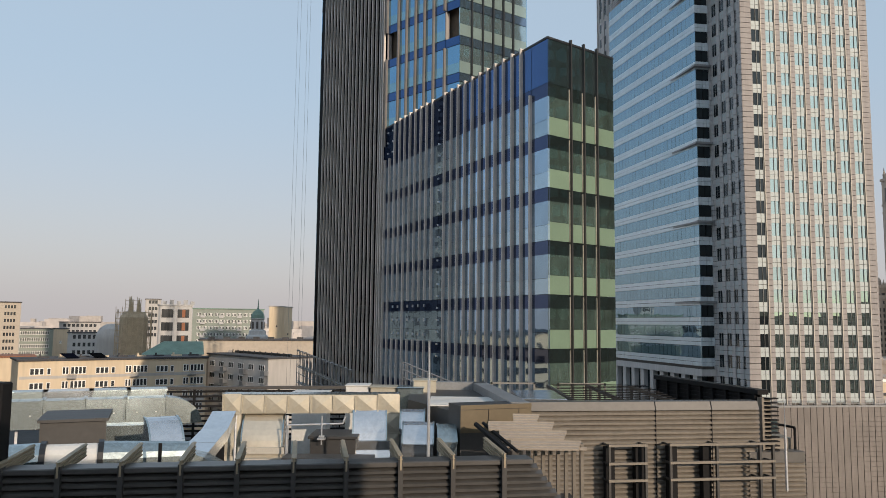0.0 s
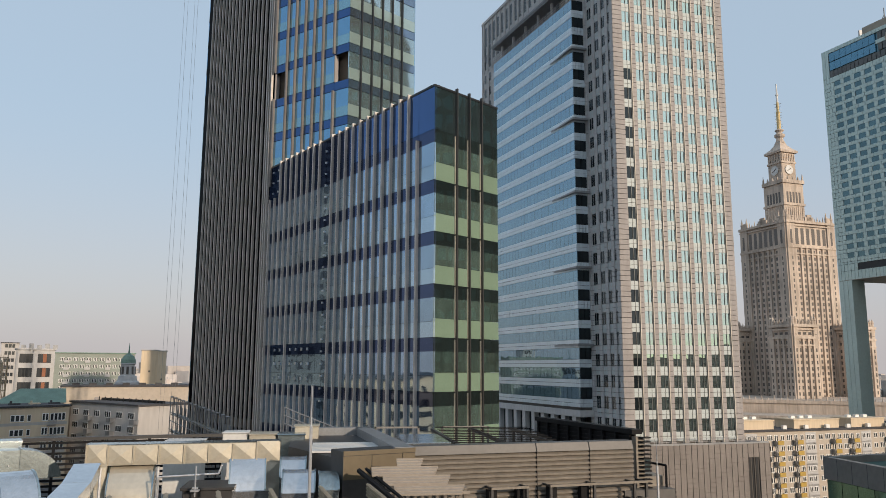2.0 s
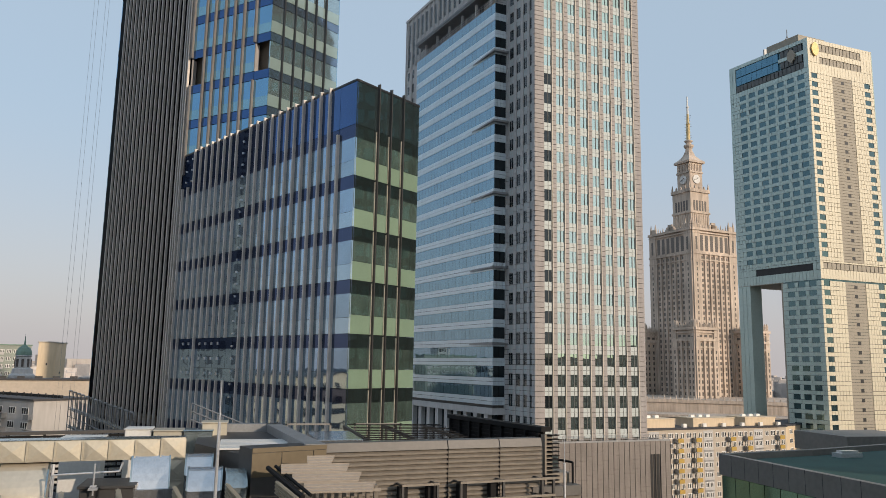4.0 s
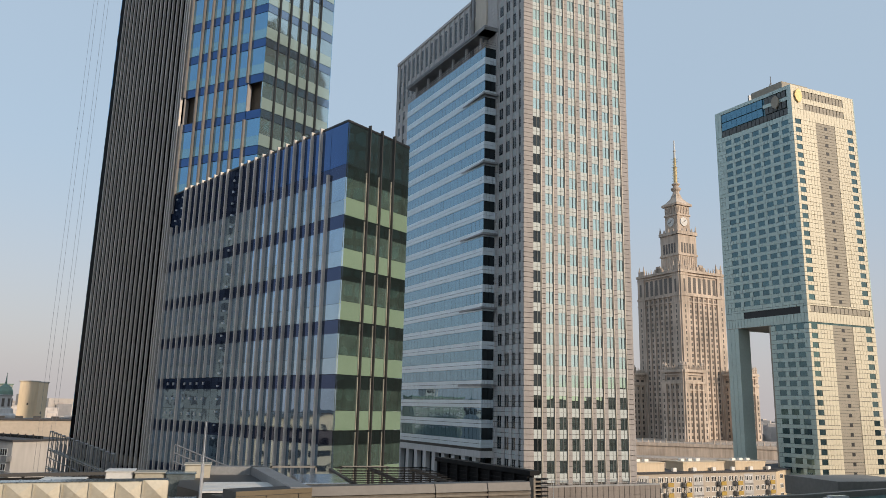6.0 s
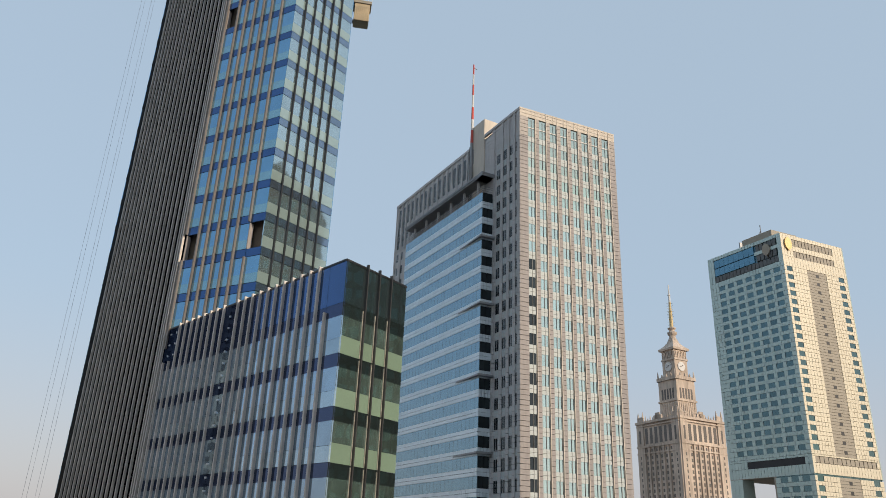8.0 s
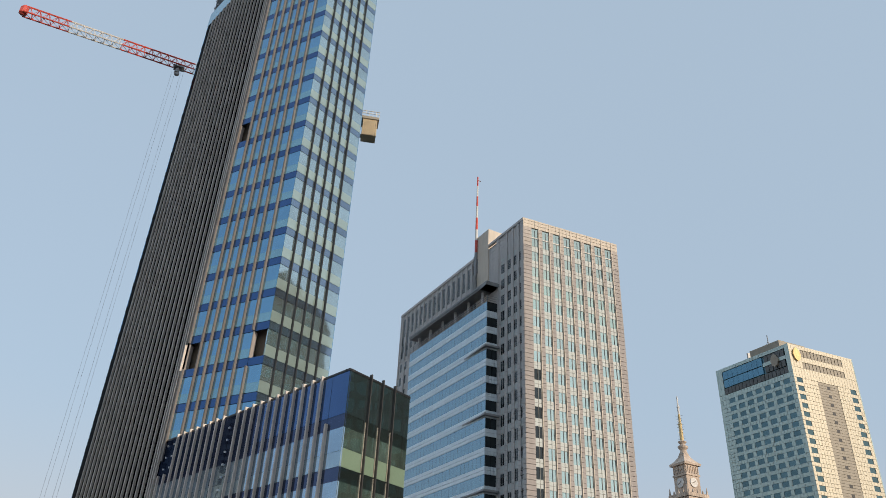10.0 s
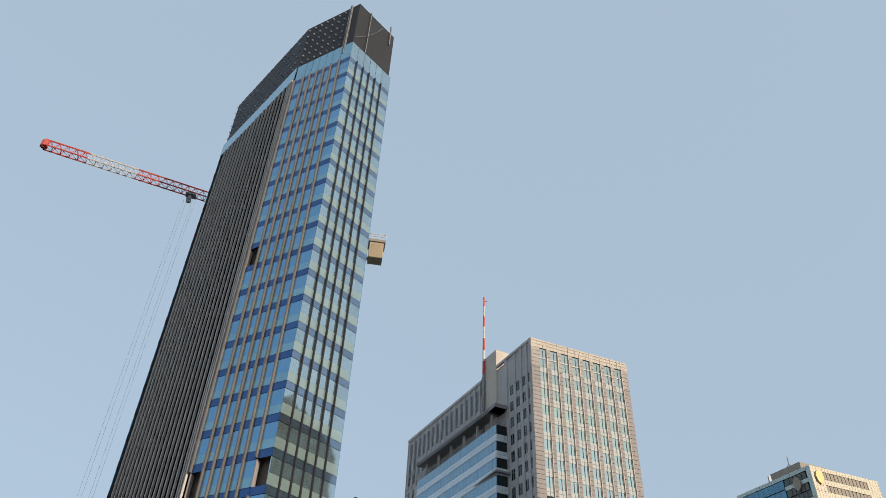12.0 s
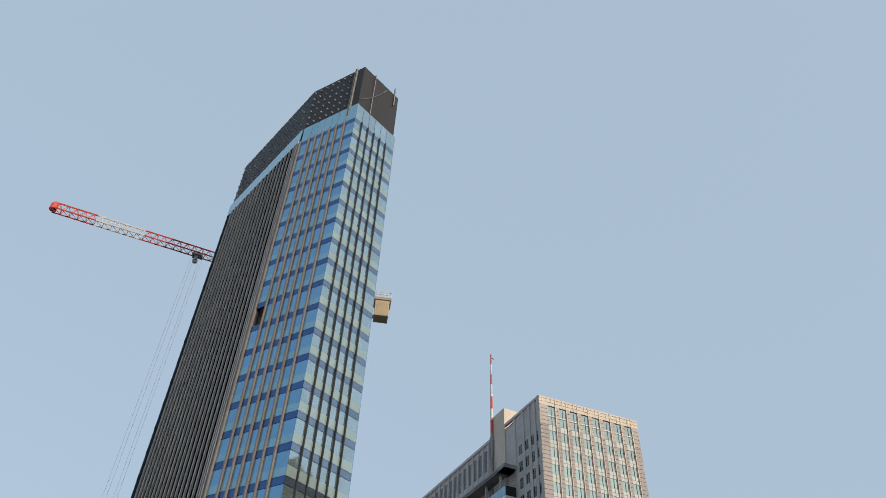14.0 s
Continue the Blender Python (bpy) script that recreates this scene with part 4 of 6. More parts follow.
b.tube((tr.x - 0.15, tr.y - 0.3, tr.z - 1.7), (tr.x - 0.15, tr.y + 0.3, tr.z - 1.7), 0.5, 10)
part("trolley", b, M["metal_grey"], crane, "grey crane trolley with hook block")
for dx, dy in ((-1.1, 0.4), (-0.4, -0.4), (0.5, 0.3), (1.1, -0.3)):
    b = Bag()
    b.tube((tr.x + dx, tr.y + dy, tr.z - 1), (tr.x + dx, tr.y + dy, EYE - 12), 0.018, 4)
    part("hoist_rope", b, M["metal_grey"], crane)
b = Bag()
for x, y in ((-11, 119.7), (-9, 119.7), (-9, 121.7), (-11, 121.7)):
    b.tube((x, y, 0), (x, y, EYE + 106), 0.15, 5)
for j in range(60):
    z = 2.5 * j
    b.tube((-11, 119.7, z), (-9, 119.7, z + 2.5), 0.07, 4)
    b.tube((-11, 121.7, z), (-9, 121.7, z + 2.5), 0.07, 4)
    b.tube((-11, 119.7, z), (-11, 121.7, z + 2.5), 0.07, 4)
part("mast", b, M["white"], crane)
hoist = thing("goods_hoist", (9.4, 77.2, EYE + 62), "yellowish ribbed goods hoist cabin on the tower", "hoist")
hf = Face((8.66, 76.6), (10.6, 76.4))
b = Bag()
b.box(hf, 0, 1.9, EYE + 62.3, EYE + 64.9, -1.6, 0)
M["hoist"] = solid("cream_sheet", (0.484, 0.39, 0.25), 0.5, 0.1)
part("cabin", b, M["hoist"], hoist)
for i in range(8):
    piece("rib", hf, 0.05 + i * 0.24, 0.15 + i * 0.24, EYE + 62.35, EYE + 64.5, 0, 0.06, M["hoist"], hoist)
b = Bag()
b.box(hf, -0.2, 2.1, EYE + 64.9, EYE + 65.3, -1.8, 0.15)
part("cabin_roof", b, M["louvre_taupe"], hoist)
b = Bag()
for i in range(6):
    b.tube(hf.p(-0.15 + i * 0.45, EYE + 65.3, 0.1), hf.p(-0.15 + i * 0.45, EYE + 66.2, 0.1), 0.04, 4)
b.tube(hf.p(-0.2, EYE + 66.2, 0.1), hf.p(2.1, EYE + 66.2, 0.1), 0.05, 4)
b.tube(hf.p(-0.2, EYE + 65.8, 0.1), hf.p(2.1, EYE + 65.8, 0.1), 0.05, 4)
part("guard_rail", b, M["white"], hoist)
b = Bag()
b.box(hf, -1.1, 0.0, EYE + 62.4, EYE + 62.7, -1.0, -0.6)
b.box(hf, -1.1, 0.0, EYE + 64.4, EYE + 64.7, -1.0, -0.6)
b.box(hf, -0.75, -0.5, EYE + 20, EYE + 66, -1.3, -1.0)
part("wall_tie", b, M["metal_grey"], hoist)

# ---- flats and city houses ----
M["render_cream"] = solid("cream_render", (0.63, 0.515, 0.37), 0.85, vary=0.10, scale=0.15, fine=1.5, streak=1)
M["render_grey"] = solid("grey_render", (0.45, 0.43, 0.41), 0.85, vary=0.10, scale=0.15, fine=1.5, streak=1)
M["render_white"] = solid("white_render", (0.484, 0.476, 0.468), 0.8, vary=0.08, scale=0.15, fine=1.5)
M["render_green"] = solid("sage_render", (0.281, 0.312, 0.273), 0.85, vary=0.10, scale=0.1, fine=1.5)
M["render_beige"] = solid("beige_render", (0.468, 0.406, 0.335), 0.85, vary=0.10, scale=0.1, fine=1.5)
M["roof_felt"] = solid("roof_felt", (0.0663, 0.064, 0.0663), 0.9, vary=0.25, scale=0.3)
M["flat_glass"] = solid("flat_window_glass", (0.0624, 0.0663, 0.0702), 0.08, 0.2, vary=0.4, rand=1.2)
M["pvc"] = solid("white_window_frame", (0.78, 0.77, 0.74), 0.5, vary=0.06)
M["brick_orange"] = solid("clay_tiles", (0.281, 0.117, 0.0624), 0.8, vary=0.2)
M["brick_scaffold"] = solid("ochre_brick", (0.484, 0.39, 0.273), 0.85, vary=0.2)
M["yellow"] = solid("mustard_panel", (0.429, 0.281, 0.0546), 0.6, vary=0.12, rand=0.3)
# light tones put the haze of distance into the far houses' colour
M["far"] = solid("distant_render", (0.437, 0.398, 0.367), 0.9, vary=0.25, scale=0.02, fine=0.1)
M["far_light"] = solid("haze_pale_render", (0.546, 0.499, 0.468), 0.9, vary=0.2, scale=0.02, fine=0.1)
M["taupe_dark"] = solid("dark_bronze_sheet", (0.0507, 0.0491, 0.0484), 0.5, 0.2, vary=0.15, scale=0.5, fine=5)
# render darkened to hold the shade of backlit walls
M["town_wall"] = solid("shade_dark_town_render", (0.172, 0.16, 0.148), 0.85, vary=0.3, scale=0.03, fine=0.3)
M["green_roof"] = solid("green_felt_roof", (0.0234, 0.078, 0.0663), 0.8, vary=0.25, scale=0.2)
M["green_glass"] = solid("bottle_green_glass", (0.09, 0.20, 0.17), 0.06, 0.8, vary=0.2, rand=0.6)
M["parapet"] = solid("taupe_sheet", (0.211, 0.199, 0.183), 0.55, 0.1, vary=0.12, scale=0.3, fine=2)


def framed_window(F, s, z, w, h, lights, parent, frame="pvc", d=0.0):
    """A window: white frame standing in the wall, with a dark pane for each light."""
    fr = new("window", box_mesh("window", w, h, 0.12, M[frame]))
    fr.matrix_basis = F.m(s, z, d - 0.08)
    hang(fr, parent)
    lw = w / lights
    for i in range(lights):
        pn = new("pane", box_mesh("pane", lw - 0.24, h - 0.26, 0.03, M["flat_glass"]))
        pn.matrix_basis = F.m(s + lw * i + 0.12, z + 0.13, d + 0.04)
        pn.parent = fr
        pn.matrix_parent_inverse = fr.matrix_basis.inverted()


def house(name, label, p0, p1, depth, ztop, wall, category="apartment block", roof="roof_felt", zbot=0.0, flat=True):
    """A plain block whose front runs from p0 to p1; returns the thing and its front."""
    F = Face(p0, p1)
    o = thing(name, (F.p(F.len / 2, 0, -depth / 2).x, F.p(F.len / 2, 0, -depth / 2).y, 0), label, category)
    bg = Bag()
    bg.box(F, 0, F.len, zbot, ztop, -depth, 0)
    part("wall", bg, M[wall], o)
    bg = Bag()
    bg.box(F, -0.35, F.len + 0.35, ztop, ztop + 0.35, -depth - 0.3, 0.35)
    part("roof", bg, M[roof], o)
    return o, F


# cream flats, partly in the tower's shadow
flats, F = house("cream_flats", "long cream rendered block of flats with white windows", (-82.2, 146.9), (-52.3, 168.0), 12, EYE - 8.4, "render_cream")
for r in range(5):
    z = EYE - 8.4 - 2.75 - 2.8 * r
    bw = Bag()
    bw.box(F, 0.3, F.len - 0.3, z - 0.75, z - 0.2, -0.05, 0.03)
    part("sill_band", bw, M["render_grey"], flats)
    for g in range(6):
        s = 2.0 + g * 5.95
        if g % 2 == 0:
            framed_window(F, s, z, 2.5, 1.35, 3, flats)
            framed_window(F, s + 3.0, z, 0.75, 1.35, 1, flats)
        else:
            framed_window(F, s - 0.2, z, 1.2, 1.55, 2, flats)
            framed_window(F, s + 1.3, z, 2.9, 1.55, 4, flats)
            bb = Bag()
            bb.box(F, s + 0.7, s + 2.3, z - 0.9, z - 0.8, 0, 1.0)
            for i in range(9):
                bb.box(F, s + 0.72 + i * 0.19, s + 0.77 + i * 0.19, z - 0.8, z + 0.15, 0.9, 0.95)
            bb.box(F, s + 0.7, s + 2.3, z + 0.1, z + 0.16, 0.88, 0.98)
            part("balcony", bb, M["metal_grey"], flats)
for i in range(9):
    s = 4 + i * 3.8
    bb = Bag()
    bb.box(F, s, s + 2.0, EYE - 8.1, EYE - 7.75, -6.5, -5.3)
    bb.box(F, s + 0.2, s + 0.5, EYE - 8.1, EYE - 7.3, -6.2, -5.6)
    part("chimney", bb, M["render_cream" if i % 2 else "roof_felt"], flats)
for s in (8.5, 13.8):
    bb = Bag()
    bb.hexa([F.p(a, z, d) for z, d0 in ((EYE - 8.0, 0.0), (EYE - 7.9, 0.0)) for a, d in ((s, -2.2), (s + 2.2, -2.2), (s + 2.2, -0.6), (s, -0.6))])
    bb.hexa([F.p(a, z + o, d) for o in (0, 0.08) for a, z, d in ((s, EYE - 7.95, -0.8), (s + 2.4, EYE - 7.95, -0.8), (s + 1.4, EYE - 7.1, -2.4), (s - 1.0, EYE - 7.1, -2.4))])
    part("solar_panel", bb, M["glass_smoke"], flats)

flats2, F = house("grey_flats", "grey rendered flats with balconies and a blank end wall", (-58.0, 187.5), (-38.2, 166.1), 12, EYE - 8.4, "render_grey")
for r in range(5):
    z = EYE - 8.4 - 2.75 - 2.8 * r
    for g in range(6):
        s = 1.2 + g * 4.8
        framed_window(F, s, z, 2.4, 1.4, 3, flats2)
        if g % 2:
            bb = Bag()
            bb.box(F, s + 2.5, s + 4.2, z - 0.9, z - 0.78, 0, 1.1)
            bb.box(F, s + 2.5, s + 4.2, z - 0.78, z + 0.1, 1.0, 1.06)
            bb.box(F, s + 2.5, s + 2.56, z - 0.78, z + 0.1, 0, 1.06)
            bb.box(F, s + 4.14, s + 4.2, z - 0.78, z + 0.1, 0, 1.06)
            part("balcony", bb, M["metal_grey"], flats2)
FE = Face((-38.2, 166.1), (-36.75, 178.0))
for r in range(4):
    framed_window(FE, 8.0, EYE - 11.6 - 2.8 * r, 1.2, 1.4, 1, flats2)
for i in range(10):
    s = 2 + i * 2.7
    bb = Bag()
    bb.box(F, s, s + 1.8, EYE - 8.05, EYE - 7.5, -6.6, -6.0)
    bb.box(F, s + 0.3, s + 0.45, EYE - 8.05, EYE - 7.2, -5.4, -5.2)
    part("roof_vent", bb, M["frame"], flats2)


def gridded(name, label, p0, p1, depth, ztop, wall, cols, rows, pitch, ww, wh, first=2.2, frame="pvc", lights=2, side=None, roof="roof_felt", category="apartment block", margin=1.5):
    o, F = house(name, label, p0, p1, depth, ztop, wall, category, roof)
    for r in range(rows):
        for c in range(cols):
            s = margin + (F.len - 2 * margin) * (c + 0.5) / cols - ww / 2
            z = ztop - first - pitch * r
            if frame:
                framed_window(F, s, z, ww, wh, lights, o, frame)
            else:
                piece("window", F, s, s + ww, z, z + wh, -0.1, 0.05, M["flat_glass"], o)
    if side:
        bg = Bag()
        bg.box(Face(p1, tuple((F.p(F.len, 0, -depth)))[:2]), 0, depth, 0, ztop, -0.05, 0.12)
        part("end_wall", bg, M[side], o)
    return o, F


def scaled(k, *v):
    return [x * k for x in v]


gridded("beige_tower_block", "tall beige office block with a grey side wall", (-167.6, 284.3), (-161.5, 287.8), 12, EYE + 5.8, "render_beige", 4, 9, 2.6, 0.7, 1.2, frame=None, side="render_grey")
gridded("sage_slab", "sage green slab block with a sunlit yellow end", scaled(1.35, -128.5, 226.0), scaled(1.35, -119.2, 231.1), 9, EYE - 4.5, "render_green", 7, 4, 2.7, 1.5, 1.4, lights=2, side="render_cream")
p, q = scaled(1.35, -119.2, 231.1), scaled(1.35, -115.6, 233.0)
gridded("sunlit_end_block", "narrow sunlit yellow end of a slab block", p, q, 8, EYE - 4.4, "render_cream", 1, 1, 2.7, 0.8, 1.2, first=6)
gridded("grey_office", "flat grey office block in haze", (-190.5, 374.3), (-173.7, 382.4), 12, EYE - 1.9, "render_grey", 8, 3, 3.0, 1.3, 1.4, frame=None)
gridded("white_house", "white rendered town house with small windows", (-146.8, 295.5), (-131.2, 302.8), 12, EYE - 5.7, "render_white", 8, 3, 3.0, 1.0, 1.5, frame=None)
gridded("grey_tower_block", "tall grey narrow tower block", (-154.6, 390.5), (-147.6, 393.3), 10, EYE + 10.4, "render_grey", 3, 6, 3.4, 1.2, 1.7, frame=None, side="render_grey")
o, F = gridded("white_office", "white office block with dark and red framed bays", scaled(0.8, -106.1, 280.6), scaled(0.8, -94.8, 284.6), 10, EYE + 4.2, "render_white", 2, 4, 3.9, 3.3, 2.5, first=3.6, frame="frame", lights=4, roof="render_white", category="office block", margin=0.3)
for r in range(4):
    piece("red_panel", F, F.len * 0.70, F.len * 0.70 + 0.9, EYE + 4.2 - 3.5 - 3.9 * r, EYE + 4.2 - 1.2 - 3.9 * r, 0.0, 0.1, M["brick_orange"], o)
for i in range(5):
    piece("roof_unit", F, 1 + i * 2.0, 2.2 + i * 2.0, EYE + 4.5, EYE + 5.6 + 0.4 * (i % 2), -5, -3, M["metal_grey"], o)
o, F = gridded("green_roof_slab", "long sage slab block of flats under a green roof edge", (-104.2, 313.1), (-76.5, 321.0), 12, EYE + 4.6, "render_green", 11, 5, 2.75, 1.7, 1.35, first=3.0, lights=3, roof="copper")
for r in range(5):
    for c in range(4):
        s = 3.2 + c * 7.4
        piece("loggia", F, s, s + 1.9, EYE + 4.6 - 3.6 - 2.75 * r, EYE + 4.6 - 2.6 - 2.75 * r, 0.0, 0.7, M["render_white"], o)
gridded("beige_slab_end", "plain beige gable wall with a sunlit flank", (-76.5, 331.3), (-70.0, 332.8), 10, EYE + 6.2, "render_cream", 1, 1, 3, 0.5, 0.8, frame=None, first=9, roof="render_grey")
gridded("sunlit_gable", "narrow sunlit cream gable", (-69.8, 332.0), (-66.7, 332.6), 10, EYE + 5.9, "render_cream", 1, 1, 3, 0.5, 0.8, frame=None, first=12, roof="render_grey")
# long beige hall and its green roof
o, F = house("beige_hall", "long low beige hall with roof vents", (-61.3, 190.4), (-32.3, 197.4), 10, EYE - 5.1, "render_beige", "hall")
for i in range(7):
    piece("roof_vent", F, 2 + i * 3.7, 3.6 + i * 3.7, EYE - 4.75, EYE - 4.2, -3, -2, M["roof_felt"], o)
b = Bag()
b.tube(F.p(7.6, EYE - 8.0, 0.02), F.p(7.6, EYE - 8.0, 0.12), 0.6, 16)
part("round_plaque", b, M["stone"], o)
o = thing("green_hall", (-64, 186, 0), "hall with a pitched green copper roof", "hall")
F = Face((-70.5, 178.5), (-58.2, 182.9))
b = Bag()
b.box(F, 0, F.len, 0, EYE - 8.2, -10, 0)
part("wall", b, M["render_beige"], o)
b = Bag()
k = [F.p(-0.5, EYE - 8.3, 0.5), F.p(F.len + 0.5, EYE - 8.3, 0.5), F.p(F.len + 0.5, EYE - 8.3, -10.5), F.p(-0.5, EYE - 8.3, -10.5), F.p(4.2, EYE - 5.3, -4.5), F.p(F.len + 0.4, EYE - 5.3, -4.5), F.p(F.len + 0.4, EYE - 5.3, -5.5), F.p(4.2, EYE - 5.3, -5.5)]
b.hexa(k)
part("roof", b, M["copper"], o)
o, F = house("tiled_house", "low town house with an orange tiled roof", scaled(1.25, -90.0, 144.0), scaled(1.25, -80.6, 149.7), 10, EYE - 9.6, "render_cream", "house", "brick_orange")

# domed church tower, and the church behind scaffolding
o = thing("church_tower", (-66.5, 270.5, 0), "small stone church tower with a green copper dome", "church")
b = Bag()
b.lathe(-66.5, 270.5, [(4.0, 0), (4.0, EYE - 5.6), (3.2, EYE - 5.0), (3.0, EYE - 3.6), (2.3, EYE - 3.3), (2.2, EYE + 0.2), (2.6, EYE + 0.6), (2.1, EYE + 0.9)], 12)
part("drum", b, M["stone_grey"], o)
b = Bag()
b.lathe(-66.5, 270.5, [(2.4, EYE + 0.8), (2.3, EYE + 1.9), (1.7, EYE + 3.1), (0.8, EYE + 3.8), (0.35, EYE + 4.1), (0.2, EYE + 5.4), (0.05, EYE + 7.6)], 16)
part("dome", b, M["copper"], o, "weathered green copper dome")
for i in range(8):
    w = 2 * math.pi * i / 8 + 0.2
    b = Bag()
    c = Vector((-66.5 + 2.1 * math.cos(w), 270.5 + 2.1 * math.sin(w), 0))
    b.cube(c.x - 0.35, c.x + 0.35, c.y - 0.35, c.y + 0.35, EYE - 2.9, EYE - 0.4)
    part("belfry_window", b, M["palace_window"], o)
o = thing("scaffolded_church", (-91, 222, 0), "ochre brick church drum wrapped in scaffolding", "church")
b = Bag()
b.lathe(-91.5, 223, [(3.9, 0), (3.9, EYE + 0.5), (3.2, EYE + 1.6), (3.0, EYE + 2.2)], 16)
b.lathe(-92.6, 223, [(0.7, EYE + 2), (0.6, EYE + 4.5), (0.15, EYE + 6.8)], 8)
b.lathe(-90.2, 223, [(0.7, EYE + 2), (0.6, EYE + 4.0), (0.1, EYE + 6.2)], 8)
part("drum", b, M["brick_scaffold"], o)
b = Bag()
for i in range(20):
    w = 2 * math.pi * i / 20
    x, y = -91.5 + 5.0 * math.cos(w), 223 + 5.0 * math.sin(w)
    b.tube((x, y, 0), (x, y, EYE + 2.0 + 0.8 * (i % 3)), 0.09, 4)
    for j in range(11):
        z = EYE - 16 + j * 1.8
        w2 = 2 * math.pi * (i + 1) / 20
        b.tube((x, y, z), (-91.5 + 5.0 * math.cos(w2), 223 + 5.0 * math.sin(w2), z), 0.09, 4)
for x in (-92.6, -90.2):
    for dx in (-1.1, 0.0, 1.1):
        b.tube((x + dx, 221.8, EYE + 1.5), (x + dx, 221.8, EYE + 6.6 - abs(dx) * 0.6), 0.07, 4)
    for j in range(4):
        b.tube((x - 1.2, 221.8, EYE + 2.2 + 1.1 * j), (x + 1.2, 221.8, EYE + 2.2 + 1.1 * j), 0.06, 4)
tagged(part("scaffold", b, M["brick_scaffold"], o, "dense weathered scaffold poles"), kind="stuff")
b = Bag()
b.lathe(-112, 255, [(5.0, 0), (5.0, EYE - 6.5), (4.7, EYE - 5.2), (3.8, EYE - 3.2), (2.2, EYE - 2.0), (0.5, EYE - 1.6)], 20)
part("grey_dome", b, M["render_grey"], o)
b = Bag()
b.cube(-107, -103.4, 252, 256, 0, EYE + 2.2)
b.lathe(-105.2, 254, [(2.3, EYE + 2.2), (0.2, EYE + 3.6)], 4, math.pi / 4)
part("side_tower", b, M["render_grey"], o)

# ---- slab of flats with mustard balconies ----
slab, F = house("balcony_slab", "tall beige slab of flats with mustard balconies", (109.2, 189.2), (162.3, 198.7), 12, EYE - 16.8, "render_beige")
SL = F.len
for r in range(9):
    z = EYE - 16.8 - 2.4 - 2.75 * r
    for g in range(8):
        s = 1.0 + g * 6.6
        if g % 3 == 0:
            bg = Bag()
            bg.box(F, s, s + 3.6, z - 1.2, z + 2.0, -0.05, 0.05)
            part("white_panel", bg, M["render_white"], slab)
            framed_window(F, s + 0.3, z, 1.2, 1.4, 2, slab, d=0.05)
            framed_window(F, s + 1.9, z, 1.2, 1.4, 2, slab, d=0.05)
            framed_window(F, s + 4.6, z, 1.4, 1.4, 2, slab)
        else:
            framed_window(F, s + 0.2, z, 1.9, 1.5, 3, slab)
            framed_window(F, s + 2.7, z - 0.3, 1.2, 1.8, 2, slab)
            framed_window(F, s + 4.8, z, 1.2, 1.4, 2, slab)
            bg = Bag()
            bg.box(F, s + 2.2, s + 4.6, z - 1.1, z - 0.98, 0, 1.3)
            bg.box(F, s + 2.2, s + 2.26, z - 1.0, z + 0.1, 0, 1.3)
            bg.box(F, s + 4.54, s + 4.6, z - 1.0, z + 0.1, 0, 1.3)
            bal = part("balcony", bg, M["metal_grey"], slab)
            bg = Bag()
            bg.box(F, s + 2.7, s + 4.66, z - 1.0, z + 0.1, 1.26, 1.34)
            bg.box(F, s + 4.6, s + 4.66, z - 1.0, z + 0.1, 0.1, 1.26)
            hang(new("balcony_panel", bg.mesh("balcony_panel", M["yellow"])), bal, "mustard yellow balcony panel")
end, FE = house("balcony_slab_end", "sunlit cream end wing of the balcony slab", (162.3, 198.7), (199.8, 218.5), 12, EYE - 16.6, "render_cream")
for r in range(8):
    z = EYE - 16.6 - 2.4 - 2.75 * r
    for g in range(5):
        framed_window(FE, 2.5 + g * 8.0, z, 2.2, 1.4, 3, end)
        if g in (1, 3):
            bg = Bag()
            bg.box(FE, 5.2 + g * 8.0, 7.4 + g * 8.0, z - 1.0, z + 0.1, 0.0, 1.2)
            part("balcony", bg, M["yellow"], end)
for s0, s1 in ((0.5, 13.0), (20, 36), (40.5, 53)):
    bg = Bag()
    bg.box(F, s0, s1, EYE - 16.5, EYE - 14.2, -10, -3)
    bg.box(F, s0 - 0.2, s1 + 0.2, EYE - 14.2, EYE - 13.9, -10.2, -2.8)
    ph = part("roof_house", bg, M["render_cream"], slab)
    bg = Bag()
    for i in range(3):
        bg.box(F, s0 + 2 + i * 3, s0 + 3.4 + i * 3, EYE - 13.9, EYE - 13.2, -7, -6)
    hang(new("roof_vent", bg.mesh("roof_vent", M["pvc"])), ph)
for i in range(6):
    bg = Bag()
    s = 15 + i * 7.5
    bg.box(F, s, s + 1.2, EYE - 16.4, EYE - 15.4, -2.4, -1.6)
    part("roof_vent", bg, M["pvc"], slab)

# ---- low office with a green roof ----
GZ = EYE - 9.0
low_office = thing("green_roof_office", (66, 68, 0), "low bottle green glass office with a green roof", "office building")
gp = [(51.4, 73.4), (51.1, 50.0), (92, 50.0), (92, 84.0), (64.97, 75.95)]
b = Bag()
b.prism(inset(gp, 1.0), 0, GZ - 0.6)
part("roof", b, M["green_roof"], low_office, "dark green felt roof")
for i in range(5):
    b = Bag()
    Fg = Face(gp[i], gp[(i + 1) % 5])
    b.box(Fg, 0, Fg.len, GZ - 2.2, GZ, -0.5, 0.25)
    edge = part("parapet", b, M["parapet"], low_office, "taupe sheet metal parapet")
    for k in range(1, int(Fg.len / 2.2)):
        b = Bag()
        b.box(Fg, k * 2.2 - 0.025, k * 2.2 + 0.025, GZ - 2.2, GZ + 0.01, 0.2, 0.256)
        part("panel_joint", b, M["frame"], edge)
b = Bag()
b.cube(68, 90, 62, 64.5, GZ - 0.62, GZ - 0.5)
part("roof_walkway", b, M["parapet"], low_office, "grey paved roof walkway")
Fg = Face(gp[0], gp[1])
